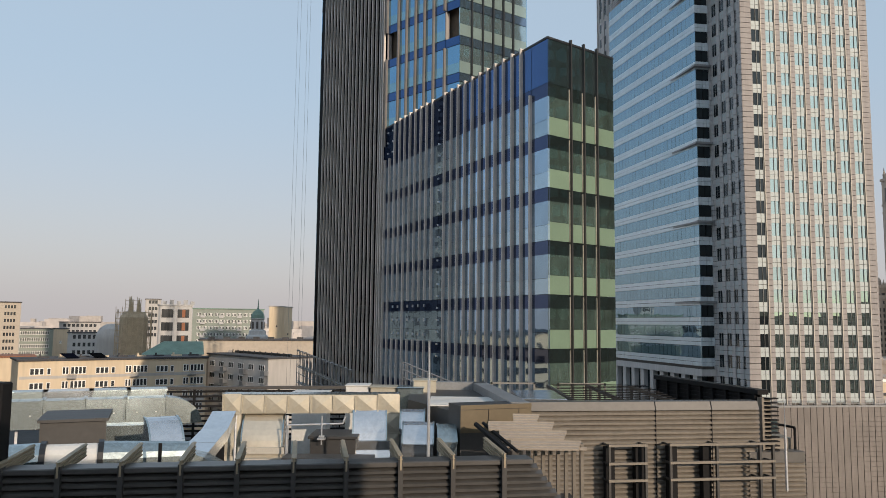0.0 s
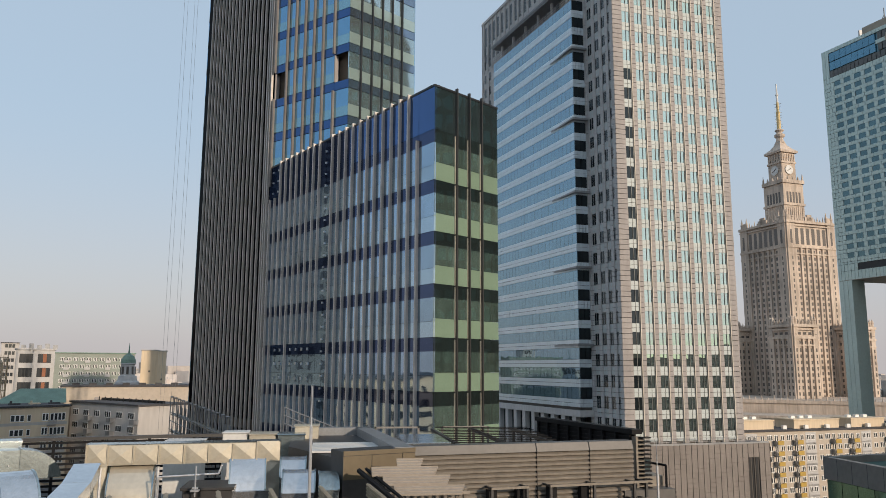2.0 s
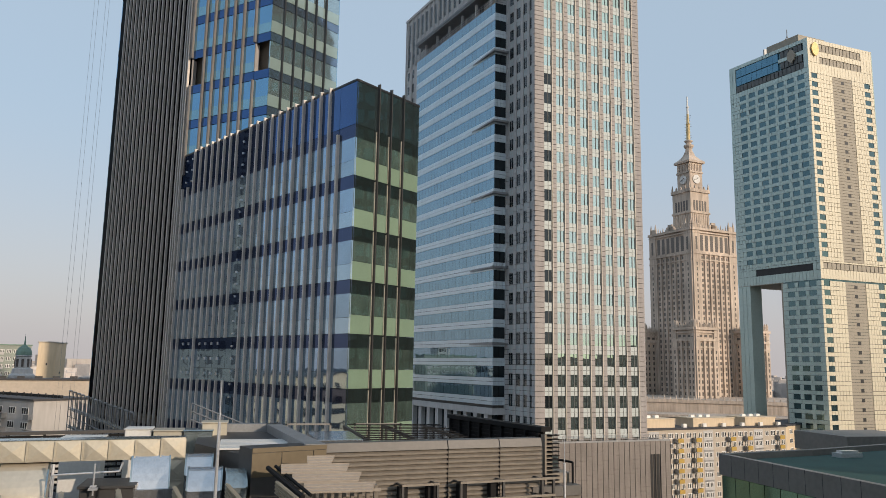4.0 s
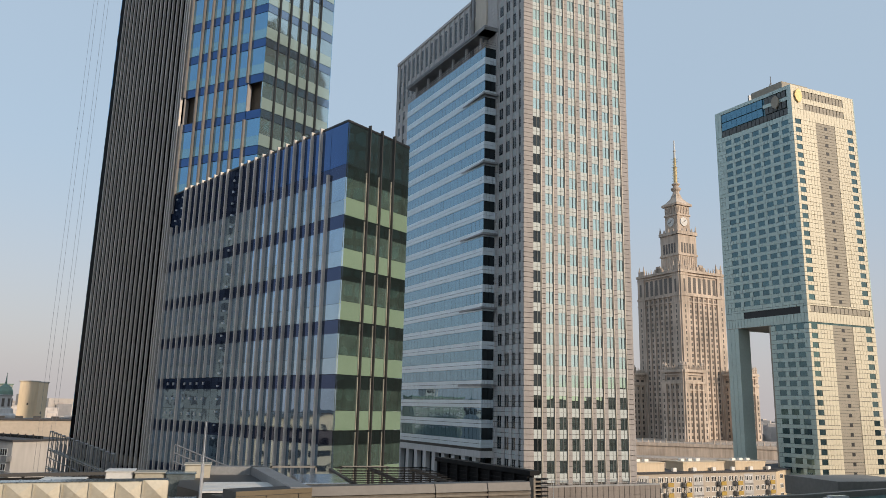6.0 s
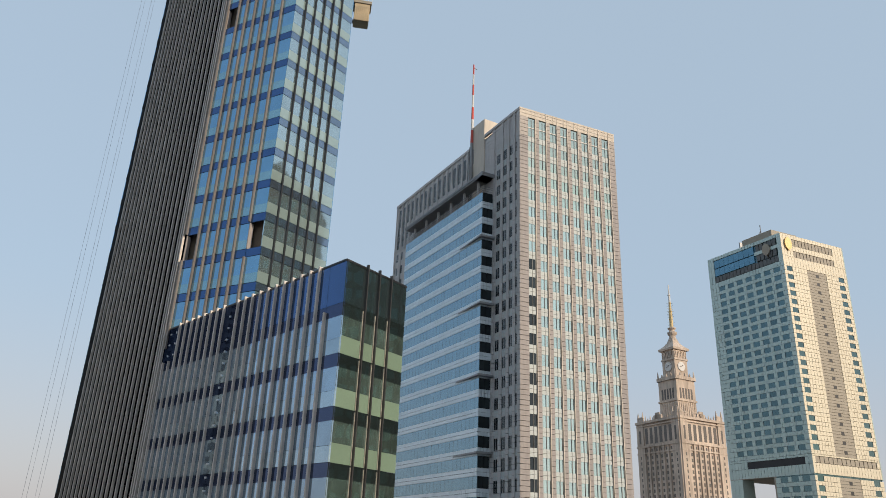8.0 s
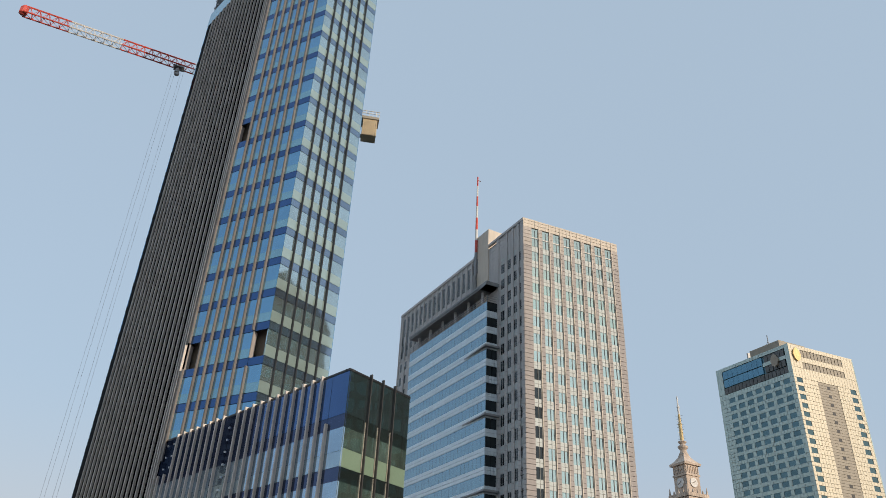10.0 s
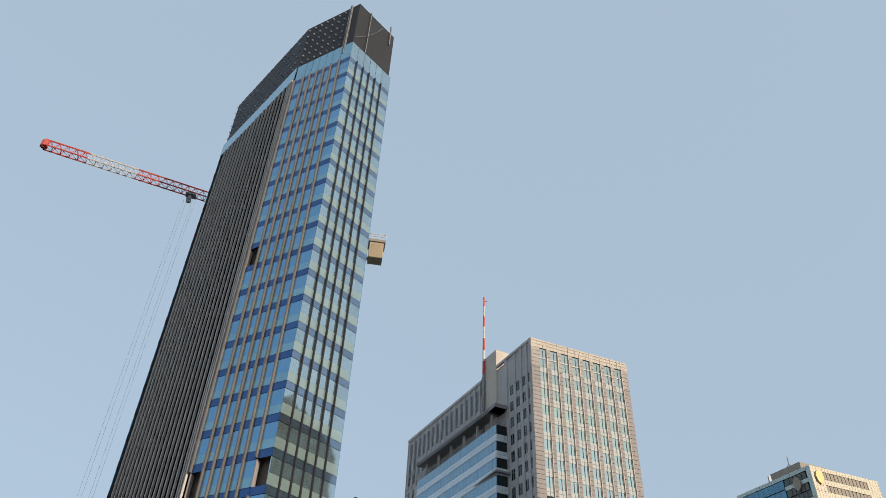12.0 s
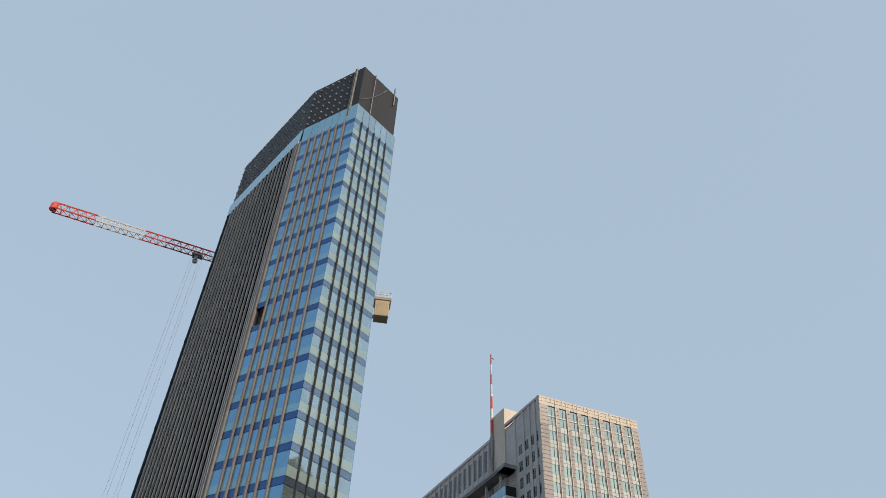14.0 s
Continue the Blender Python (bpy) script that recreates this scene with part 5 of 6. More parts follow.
for r in range(4):
    for i in range(10):
        piece("pane", Fg, Fg.len * i / 10 + 0.05, Fg.len * (i + 1) / 10 - 0.05, GZ - 5.0 - 3.4 * r, GZ - 2.3 - 3.4 * r, -0.3, -0.05, M["green_glass"], low_office)
    piece("floor_edge", Fg, 0, Fg.len, GZ - 5.65 - 3.4 * r, GZ - 5.05 - 3.4 * r, -0.3, 0.1, M["frame"], low_office)
b = Bag()
b.cube(79, 93, 85.0, 95, GZ - 2, GZ + 0.5)
part("plant_room", b, M["parapet"], low_office)
b = Bag()
b.cube(66.5, 69.5, 72.6, 74.0, GZ - 0.6, GZ - 0.1)
b.cube(66.9, 69.1, 72.8, 73.8, GZ - 0.1, GZ + 0.15)
part("skylight", b, M["clip"], low_office)

# ---- distant city ----
rng = random.Random(7)
bags = [Bag(), Bag()]
for i in range(1500):
    az = radians(rng.uniform(-36, 52))
    d = 330 + 3000 * rng.random() ** 1.4
    x, y = d * math.sin(az), d * math.cos(az)
    if 20 < math.degrees(az) < 46 and d < 800 or d < 430 and math.degrees(az) < -8:
        continue
    w, dp, h = rng.uniform(12, 45), rng.uniform(10, 20), rng.uniform(14, 36) + (rng.random() < 0.12) * rng.uniform(6, 22) * min(1, d / 1500)
    h = min(h, EYE + d * 0.006)
    a = rng.choice((0.15, 0.15, -0.6, 0.8))
    ex, ey = math.cos(a), math.sin(a)
    bags[i % 2].prism([(x + ex * u * w - ey * v_ * dp, y + ey * u * w + ex * v_ * dp) for u, v_ in ((-.5, -.5), (.5, -.5), (.5, .5), (-.5, .5))], 0, h)
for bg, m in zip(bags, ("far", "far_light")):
    single("distant_houses", bg, M[m], "distant city houses to the horizon, haze put into their pale colour", "city", kind="stuff")
# the unseen city beside and behind the camera, backlit shade in its dark render
b = Bag()
for i in range(260):
    az = radians(rng.uniform(58, 322))
    d = rng.uniform(110, 700)
    x, y = d * math.sin(az), d * math.cos(az)
    w, dp, h = rng.uniform(15, 50), rng.uniform(12, 20), rng.uniform(14, 30) + (rng.random() < 0.08) * 25
    a = rng.choice((0.15, 0.15, -0.6, 0.8))
    ex, ey = math.cos(a), math.sin(a)
    b.prism([(x + ex * u * w - ey * v_ * dp, y + ey * u * w + ex * v_ * dp) for u, v_ in ((-.5, -.5), (.5, -.5), (.5, .5), (-.5, .5))], 0, h)
single("surrounding_houses", b, M["town_wall"], "unseen city houses round the viewpoint, darkened as if backlit", "city", kind="stuff")
def mirrored_block(name, label, category, p0, p1, depth, ztop, wall, bay, storey, ww, wh, glass="flat_glass", steps=()):
    """A building beyond the view whose gridded front, p0 to p1, shows as a mirror image in the glass."""
    o, F = house(name, label, p0, p1, depth, ztop, wall, category)
    bg = Bag()
    nb = max(1, int(F.len / bay))
    for j in range(int((ztop - 4) / storey)):
        for i in range(nb):
            s0 = F.len * (i + 0.5) / nb - ww / 2
            z0 = ztop - 1.0 - storey * (j + 1)
            bg.box(F, s0, s0 + ww, z0 + 0.8, z0 + 0.8 + wh, -0.1, 0.06)
    tagged(part("windows", bg, M[glass], o, "rows of dark windows"), kind="stuff")
    for s0, s1, z1 in steps:
        bg = Bag()
        bg.box(F, s0, s1, ztop + 0.36, z1, -depth + 2, -0.5)
        part("roof_storey", bg, M[wall], o)
    return o


M["green_wall"] = solid("dark_green_cladding", (0.06, 0.105, 0.075), 0.5, 0.1, vary=0.6, scale=0.12, fine=0.9, streak=1)
M["slate_wall"] = solid("slate_grey_cladding", (0.24, 0.255, 0.245), 0.6, 0.1, vary=0.2, scale=0.1, fine=0.9)
mirrored_block("green_tower", "dark green clad tower opposite the annex", "skyscraper", (88, 50), (88, 18), 16, 122, "green_wall", 2.7, 3.6, 2.0, 2.2, "green_glass", ((4, 18, 127), (8, 15, 131)))
mirrored_block("green_block", "dark green clad office block opposite the annex", "office building", (90, 76), (88.5, 50.5), 6, 97, "green_wall", 2.7, 3.6, 2.0, 2.2, "green_glass")
mirrored_block("town_block", "town block mirrored in the stone tower, shade in its dark render", "office building", (192, 44), (152, 10.7), 14, EYE + 3.5, "town_wall", 3.4, 3.4, 1.8, 1.8, steps=((9, 18, EYE + 9), (22, 25, EYE + 7)))
mirrored_block("slate_tower", "slate grey tower mirrored in the annex glass", "skyscraper", (-120, 149), (-116, 177), 8, EYE + 75, "slate_wall", 3.2, 3.6, 1.7, 2.4)
mirrored_block("cream_block", "sunlit cream block of flats mirrored in the annex", "apartment block", (-106, 104), (-95, 128), 12, EYE - 3.0, "render_cream", 2.6, 2.9, 1.3, 1.5)
# unseen block added on the sun's side to throw shade towards the hotel
b = Bag()
b.prism([(262, 65), (330, 65), (330, 90), (262, 90)], 0, 60)
single("side_office_block", b, M["far"], "unseen block added to shade the foot of the hotel", "office building")
b = Bag()
b.prism([(-22, -16), (10, -16), (10, -0.8), (-22, -0.8)], 0, EYE + 3.1)
single("home_block", b, M["render_grey"], "plain grey block behind the viewpoint", "building")

# ---- plant roof in the foreground ----
M["zinc"] = solid("galvanised_duct", (0.40, 0.46, 0.47), 0.27, 0.9, vary=0.32, scale=0.9, fine=9, bump=0.006, rand=0.5)
# foil of the elbow with warm sunlight put into its colour
M["cuff"] = solid("sun_toned_foil", (0.562, 0.515, 0.429), 0.30, 0.45, vary=0.08, scale=0.8, fine=5, bump=0.002)
# galvanised sheet with golden sunlight put into its colour
M["buff"] = solid("sun_toned_duct_sheet", (0.53, 0.485, 0.39), 0.36, 0.3, vary=0.12, scale=0.9, fine=8, bump=0.002, rand=0.25)
M["foil"] = solid("bright_aluminium_foil", (0.62, 0.64, 0.66), 0.20, 0.88, vary=0.08, scale=0.8, fine=5, bump=0.002)
M["taupe"] = solid("taupe_louvre_blade", (0.205, 0.18, 0.15), 0.42, 0.2, vary=0.14, scale=0.5, fine=5)
M["screen_blade"] = solid("brown_screen_blade", (0.088, 0.084, 0.08), 0.38, 0.3, vary=0.18, scale=0.5, fine=5)
M["cap_sheet"] = solid("taupe_cap_sheet", (0.098, 0.093, 0.088), 0.45, 0.2, vary=0.12, scale=0.5, fine=5)
M["bronze"] = solid("bronze_cassette", (0.118, 0.092, 0.055), 0.45, 0.2, vary=0.10, scale=0.6, fine=5)
M["taupe_light"] = solid("pale_taupe_blade", (0.31, 0.268, 0.225), 0.5, 0.1, vary=0.10, scale=0.5, fine=5)
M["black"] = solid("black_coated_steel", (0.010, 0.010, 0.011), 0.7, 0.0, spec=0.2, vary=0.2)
# deck colour darkened to hold the shade between the ducts
M["deck"] = solid("grey_roof_deck", (0.0429, 0.0429, 0.0445), 0.85, vary=0.3, scale=0.4, fine=4)
M["cream_box"] = solid("cream_plant_casing", (0.429, 0.406, 0.359), 0.5, vary=0.1)
RZ = EYE - 6.4
b = Bag()
b.prism([(-26, 15.4), (2.0, 17.6), (2.2, 24.6), (4.9, 24.6), (4.9, 29.7), (12.6, 31.0), (14.5, 31.3), (14.5, 44), (-26, 44)], RZ - 0.4, RZ)
single("roof_deck", b, M["deck"], "felt roof deck below the plant, darkened for the shade between ducts", "roof", kind="structure")
b = Bag()
b.prism([(-25.5, 15.9), (1.7, 17.9), (1.9, 24.9), (4.6, 24.9), (4.6, 30.0), (12.4, 31.3), (14.2, 31.6), (14.2, 43.6), (-25.5, 43.6)], 0, RZ - 0.4)
single("plant_block_walls", b, M["taupe_dark"], "dark clad block under the plant roof", "building", kind="structure")


def blades(F, s0, s1, z0, z1, pitch, material, parent, lean=0.0, depth=0.12, name="louvre_blade"):
    """Louvre blades, each a slanted plate; lean lengthens the lower ones."""
    n = int((z1 - z0) / pitch)
    for i in range(n):
        z = z1 - (i + 1) * pitch
        e = s1 + lean * (z1 - z)
        bg = Bag()
        bg.hexa([F.p(s, z + zz, d) for zz0 in (0, 1) for s, d, zz in (((s0, depth, 0.0), (e, depth, 0.0), (e, -0.02, pitch * 0.62), (s0, -0.02, pitch * 0.62)) if zz0 == 0 else ((s0, depth + 0.005, pitch * 0.42), (e, depth + 0.005, pitch * 0.42), (e, 0.0, pitch * 0.98), (s0, 0.0, pitch * 0.98)))])
        part(name, bg, material, parent)


# front screen with upright fins
screen = thing("louvre_screen", (-3.5, 16.5, RZ), "long dark taupe louvre screen with fins along its top", "screen")
FS = Face((-9.9, 15.1), (2.03, 17.25))
ST = EYE - 3.0
blades(FS, 0, 11.38, EYE - 5.2, ST - 0.12, 0.14, M["screen_blade"], screen)
blades(FS, 11.48, FS.len, EYE - 5.2, ST - 0.12, 0.14, M["screen_blade"], screen, lean=0.78)
# black sheet stands in for the shade behind the blades
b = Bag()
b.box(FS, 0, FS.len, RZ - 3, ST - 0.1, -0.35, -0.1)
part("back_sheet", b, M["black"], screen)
b = Bag()
b.hexa([FS.p(s, z, d) for z in (ST - 0.12, ST) for s, d in ((0, 0.16), (FS.len, 0.16), (FS.len, -0.42), (0, -0.42))])
part("coping", b, M["screen_blade"], screen, bevel=0.02)
for s in (1.18, 2.26, 3.44, 4.6, 5.72, 6.87, 7.97, 9.13, 10.28, 11.43):
    piece("post", FS, s - 0.05, s + 0.05, RZ, ST + 0.05, 0.0, 0.24, M["taupe_dark"], screen)
    b = Bag()
    b.hexa([FS.p(ss, z, d) for ss in (s - 0.018, s + 0.018) for z, d in ((ST - 0.16, 0.26), (ST + 0.14, 0.26), (ST + 0.22, -1.7), (ST - 0.08, -1.7))])
    for j in range(4):
        z = ST + 0.0 + 0.08 * j
        b.hexa([FS.p(ss, zz, d) for ss in (s - 0.05, s + 0.05) for zz, d in ((z - 0.12, 0.2), (z - 0.10, 0.2), (z - 0.03, -1.65), (z - 0.05, -1.65))])
    part("fin", b, M["fin_plate"], screen, "pale bronze ribbed fin")

# tall louvre wall
wall = thing("louvre_wall", (8, 30.2, RZ), "taupe louvre wall with a smooth rounded cap", "screen")
FW = Face((3.2, 29.2), (12.69, 30.67))
blades(FW, 0, FW.len, EYE - 8.6, EYE - 3.32, 0.185, M["taupe"], wall, depth=0.12)
b = Bag()
for s0, s1 in ((0, 5.2), (5.22, 7.55), (7.57, FW.len)):
    b.hexa([FW.p(s, EYE + z, d) for z, d0, d1 in ((-3.34, 0.14, -0.5), (-2.99, 0.02, -0.5)) for s, d in ((s0, d0), (s1, d0), (s1, d1), (s0, d1))])
part("cap", b, M["cap_sheet"], wall, bevel=0.015)
# shade between the blades, put in as a black sheet
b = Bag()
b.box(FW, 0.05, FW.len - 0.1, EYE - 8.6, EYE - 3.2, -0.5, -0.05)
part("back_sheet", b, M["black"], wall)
b = Bag()
for s in (5.21, 7.56):
    b.box(FW, s - 0.012, s + 0.012, EYE - 8.4, EYE - 3.3, 0.0, 0.135)
part("joint_strip", b, M["black"], wall)
low = thing("low_louvre_wall", (13.6, 30.8, RZ), "lower taupe louvre wall with a flat cap", "screen")
FL = Face((12.2, 30.55), (14.55, 30.85))
blades(FL, 0, FL.len, EYE - 8.6, EYE - 5.4, 0.185, M["taupe"], low, depth=0.12)
b = Bag()
b.box(FL, 0, FL.len, EYE - 5.42, EYE - 4.98, -0.6, 0.13)
part("cap", b, M["cap_sheet"], low, bevel=0.015)
# black sheet for the shade behind these lower blades
b = Bag()
b.box(FL, 0.05, FL.len, EYE - 8.6, EYE - 5.4, -0.6, -0.05)
part("back_sheet", b, M["black"], low)
b = Bag()
for i in range(18):
    z = EYE - 5.2 - i * 0.19
    b.hexa([FL.p(s, zz, d) for zz in (z, z + 0.05) for s, d in ((FL.len, 0.1), (FL.len + 0.22, -0.15), (FL.len + 0.22, -1.2), (FL.len, -1.2))])
part("side_blade_edges", b, M["black"], low)
# steel frames in front of the wall
for s0, s1, posts in ((3.0, 4.55, (3.0, 4.45)), (5.45, 9.8, (5.45, 7.35, 9.15, 9.7))):
    gantry = thing("pipe_frame", tuple(FW.p(s0, RZ, 0.8)), "taupe square steel frame with dark posts before the wall", "steel frame", group="steel frames on the louvre wall")
    for z in (-4.6, -5.27, -5.9):
        b = Bag()
        b.box(FW, s0, s1, EYE + z, EYE + z + 0.09, 0.72, 0.84)
        part("rail", b, M["taupe"], gantry)
    for s in posts:
        b = Bag()
        b.box(FW, s, s + 0.09, EYE - 8.4, EYE - 4.5, 0.7, 0.82)
        part("post", b, M["taupe_dark"], gantry)
    for s in ((3.02, 4.2) if s0 < 4 else (5.55, 6.95)):
        b = Bag()
        b.box(FW, s, s + 0.34, EYE - 8.4, EYE - 4.65, 0.2, 0.5)
        part("riser_box", b, M["black"], gantry, "black riser duct")
    for z in (-4.6, -5.27, -5.9):
        for s in posts:
            b = Bag()
            b.box(FW, s, s + 0.07, EYE + z, EYE + z + 0.07, 0.0, 0.75)
            part("bracket", b, M["taupe_dark"], gantry)

# screen seen from its inner side, the shade there painted black
dark_screen = thing("shade_black_screen", (12.2, 35, RZ), "louvre screen, the shade of its inner side painted black", "screen")
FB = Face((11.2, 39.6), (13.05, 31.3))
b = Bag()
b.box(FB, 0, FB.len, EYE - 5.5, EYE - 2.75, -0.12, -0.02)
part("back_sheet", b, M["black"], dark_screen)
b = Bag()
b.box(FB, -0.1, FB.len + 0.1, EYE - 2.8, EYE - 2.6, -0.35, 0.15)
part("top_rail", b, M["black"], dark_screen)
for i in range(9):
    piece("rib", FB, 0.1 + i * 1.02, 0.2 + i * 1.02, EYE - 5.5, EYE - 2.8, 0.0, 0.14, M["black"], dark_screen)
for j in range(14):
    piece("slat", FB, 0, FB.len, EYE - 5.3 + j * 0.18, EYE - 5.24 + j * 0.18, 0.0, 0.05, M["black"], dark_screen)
b = Bag()
b.box(FB, FB.len - 0.02, FB.len + 0.28, EYE - 5.3, EYE - 2.9, -0.3, 0.1)
part("end_post", b, M["taupe"], dark_screen)
b = Bag()
for i in range(14):
    z = EYE - 2.95 - i * 0.17
    b.hexa([FB.p(FB.len + s, zz, d) for zz in (z, z + 0.05) for s, d in ((0.28, 0.0), (0.52, -0.1), (0.52, -0.5), (0.28, -0.5))])
part("blade_edges", b, M["black"], dark_screen)
box2 = Bag()
box2.cube(13.1, 14.4, 31.4, 33.5, RZ, EYE - 4.55)
single("vent_cabinet", box2, M["taupe"], "small taupe vent cabinet on the roof edge", "cabinet", bevel=0.03)
rail = thing("roof_edge_rail", (14.3, 31.4, RZ), "black steel rail at the roof edge", "railing")
b = Bag()
b.tube((13.3, 33.0, EYE - 4.0), (14.4, 31.2, EYE - 4.1), 0.05, 6)
b.tube((14.4, 31.2, EYE - 4.1), (14.4, 31.2, RZ), 0.05, 6)
b.tube((13.3, 33.0, EYE - 4.0), (13.3, 33.0, RZ), 0.05, 6)
part("bar", b, M["black"], rail)

# pergola of dark bars behind the wall
perg = thing("bar_pergola", (6.5, 36, RZ), "dark horizontal bars over a plant yard", "pergola")
for i in range(11):
    y = 31.9 + i * 0.88
    b = Bag()
    b.cube(5.5 + 0.033 * i, 10.2 + 0.07 * i, y, y + 0.07, EYE - 3.24, EYE - 3.20)
    part("bar", b, M["black"], perg)
for x in (5.6, 7.8, 10.0):
    b = Bag()
    b.cube(x, x + 0.14, 31.4, 40.9, EYE - 3.40, EYE - 3.25)
    part("beam", b, M["taupe_dark"], perg)
    for y in (31.5, 40.4):
        b = Bag()
        b.cube(x, x + 0.14, y, y + 0.14, RZ, EYE - 3.36)
        part("post", b, M["taupe_dark"], perg)
for x0, x1 in ((2.6, 5.0), (6.2, 8.8)):
    b = Bag()
    b.cube(x0, x1, 40.9, 41.0, EYE - 3.25, EYE - 3.16)
    b.cube(x0, x0 + 0.1, 40.9, 41.0, RZ, EYE - 3.16)
    b.cube(x1 - 0.1, x1, 40.9, 41.0, RZ, EYE - 3.16)
    part("hoop_rail", b, M["parapet"], perg)
b = Bag()
b.cube(3.3, 5.3, 32.2, 36.4, EYE - 3.4, EYE - 3.16)
b.cube(3.4, 5.2, 32.3, 36.3, RZ, EYE - 3.4)
single("silver_plant_unit", b, M["foil"], "silver topped plant unit beside the bars", "plant unit", bevel=0.02)

# stair head with coping, bronze box before it
head = thing("stair_head", (0.6, 34, RZ), "dark clad stair head with a grey coping", "roof structure")
b = Bag()
b.prism([(-1.5, 33.2), (0.3, 29.2), (3.0, 29.2), (2.5, 37.8), (-1.5, 38.8)], RZ, EYE - 3.35)
part("body", b, M["taupe_dark"], head)
b = Bag()
b.hexa([(x, y, z) for z in (EYE - 3.35, EYE - 2.98) for x, y in ((1.5, 38.6), (2.2, 38.6), (3.35, 28.9), (2.6, 28.9))])
b.hexa([(x, y, z) for z in (EYE - 3.35, EYE - 2.98) for x, y in ((-1.6, 38.2), (2.2, 38.2), (2.2, 38.8), (-1.6, 38.8))])
part("coping", b, M["metal_grey"], head, "grey sheet coping")
for i in range(7):
    y = 30.4 + i * 0.5
    b = Bag()
    b.hexa([(x, yy, z) for z in (EYE - 3.32, EYE - 3.26) for x, yy in ((-0.5 + 0.0 * i, y), (2.2, y), (2.2, y + 0.42), (-0.5, y + 0.42))])
    part("white_roof_sheet", b, M["white"], head)
bx = thing("bronze_box", (2.0, 28.2, RZ), "bronze cassette clad box with three panels", "roof structure")
FX = Face((0.68, 27.8), (3.38, 28.85))
b = Bag()
b.box(FX, 0, FX.len, RZ, EYE - 3.02, -1.2, -0.03)
part("body", b, M["taupe_dark"], bx)
for s0, s1 in ((0.0, 1.1), (1.13, 2.35), (2.38, FX.len)):
    piece("panel", FX, s0, s1, EYE - 4.0, EYE - 3.18, -0.03, 0.0, M["bronze"], bx)
piece("top_band", FX, 0, FX.len, EYE - 3.16, EYE - 3.0, -0.03, 0.015, M["bronze"], bx)

# stepped slanting blades and their posts
step = thing("slanting_blades", (3.2, 26, RZ), "wide taupe sloping blades stepping down over posts", "sunshade")
for x0, x1, y0, z in ((2.5, 3.45, 27.0, -3.2), (1.6, 3.9, 26.5, -3.4), (1.95, 4.25, 26.0, -3.63), (2.3, 4.65, 25.5, -3.88)):
    b = Bag()
    for f0, f1 in ((0.0, 0.34), (0.36, 0.68), (0.70, 1.0)):
        b.hexa([(x - (0.16 * f if x == x1 else 0.0), y0 - 0.34 * f, EYE + z - 0.22 * f + t) for t in (-0.04, 0.0) for x, f in ((x0, f1), (x1, f1), (x1, f0), (x0, f0))])
    blade = part("blade", b, M["taupe_light"], step)
    for f in (0.02, 0.35, 0.69, 0.98):
        b = Bag()
        b.hexa([(x - (0.16 * f if x == x1 else 0.0), y0 - 0.34 * f + dy, EYE + z - 0.22 * f + t) for t in (-0.02, 0.03) for x, dy in ((x0, 0.012), (x1, 0.012), (x1, -0.012), (x0, -0.012))])
        part("rib", b, M["taupe_light"], blade)
b = Bag()
b.cube(1.9, 4.8, 25.3, 25.4, EYE - 4.15, EYE - 4.05)
part("edge_beam", b, M["taupe_light"], step)
for i in range(9):
    b = Bag()
    x = 2.7 + i * 0.24
    y = 26.6 - i * 0.14
    b.cube(x, x + 0.11, y, y + 0.25, RZ - 2.5, EYE - 4.05 + 0.01 * i)
    part("post", b, M["taupe"], step)
b = Bag()
b.tube((1.2, 26.9, EYE - 3.55), (2.2, 24.6, EYE - 4.15), 0.09, 6)
b.tube((1.45, 26.9, EYE - 3.5), (2.45, 24.6, EYE - 4.1), 0.06, 6)
part("side_arm", b, M["black"], step)


# ducts
def quilted(bag, F, s0, s1, z0, z1, d, n, bulge=0.07):
    """Cross-broken duct panels: each a shallow pyramid."""
    for i in range(n):
        a, c = s0 + (s1 - s0) * i / n, s0 + (s1 - s0) * (i + 1) / n
        k = len(bag.v)
        bag.v += [tuple(F.p(a + 0.03, z0, d)), tuple(F.p(c - 0.03, z0, d)), tuple(F.p(c - 0.03, z1, d)), tuple(F.p(a + 0.03, z1, d)), tuple(F.p((a + c) / 2, (z0 + z1) / 2, d + bulge))]
        bag.f += [(k, k + 1, k + 4), (k + 1, k + 2, k + 4), (k + 2, k + 3, k + 4), (k + 3, k, k + 4)]
        bag.box(F, a - 0.02, a + 0.02, z0, z1, d - 0.1, d + 0.06)


portal = thing("portal_duct", (-5.2, 31, RZ), "galvanised cross-broken portal duct on two legs", "air duct")
FD = Face((-8.85, 30.75), (-1.75, 31.6))
b = Bag()
b.box(FD, 0, FD.len, EYE - 3.75, EYE - 3.0, -0.9, 0.0)
part("beam_duct", b, M["buff"], portal)
for i in range(7):
    b = Bag()
    w7 = (FD.len - 0.75) / 7
    quilted(b, FD, 0.75 + w7 * i, 0.75 + w7 * (i + 1), EYE - 3.72, EYE - 3.03, 0.01, 1)
    part("duct_panel", b, M["buff"], portal)
for s0, s1, zb in ((0, 0.75, RZ), (FD.len - 0.9, FD.len, RZ)):
    b = Bag()
    b.box(FD, s0, s1, zb, EYE - 3.75, -0.8, 0.0)
    leg = part("leg_duct", b, M["buff"], portal)
    for j in range(4):
        z = EYE - 6.2 + j * 0.82
        b = Bag()
        quilted(b, FD, s0, s1, z, z + 0.78, 0.012, 1)
        b.box(FD, s0 - 0.02, s1 + 0.02, z - 0.03, z + 0.02, -0.5, 0.05)
        part("duct_panel", b, M["buff"], portal)
b = Bag()
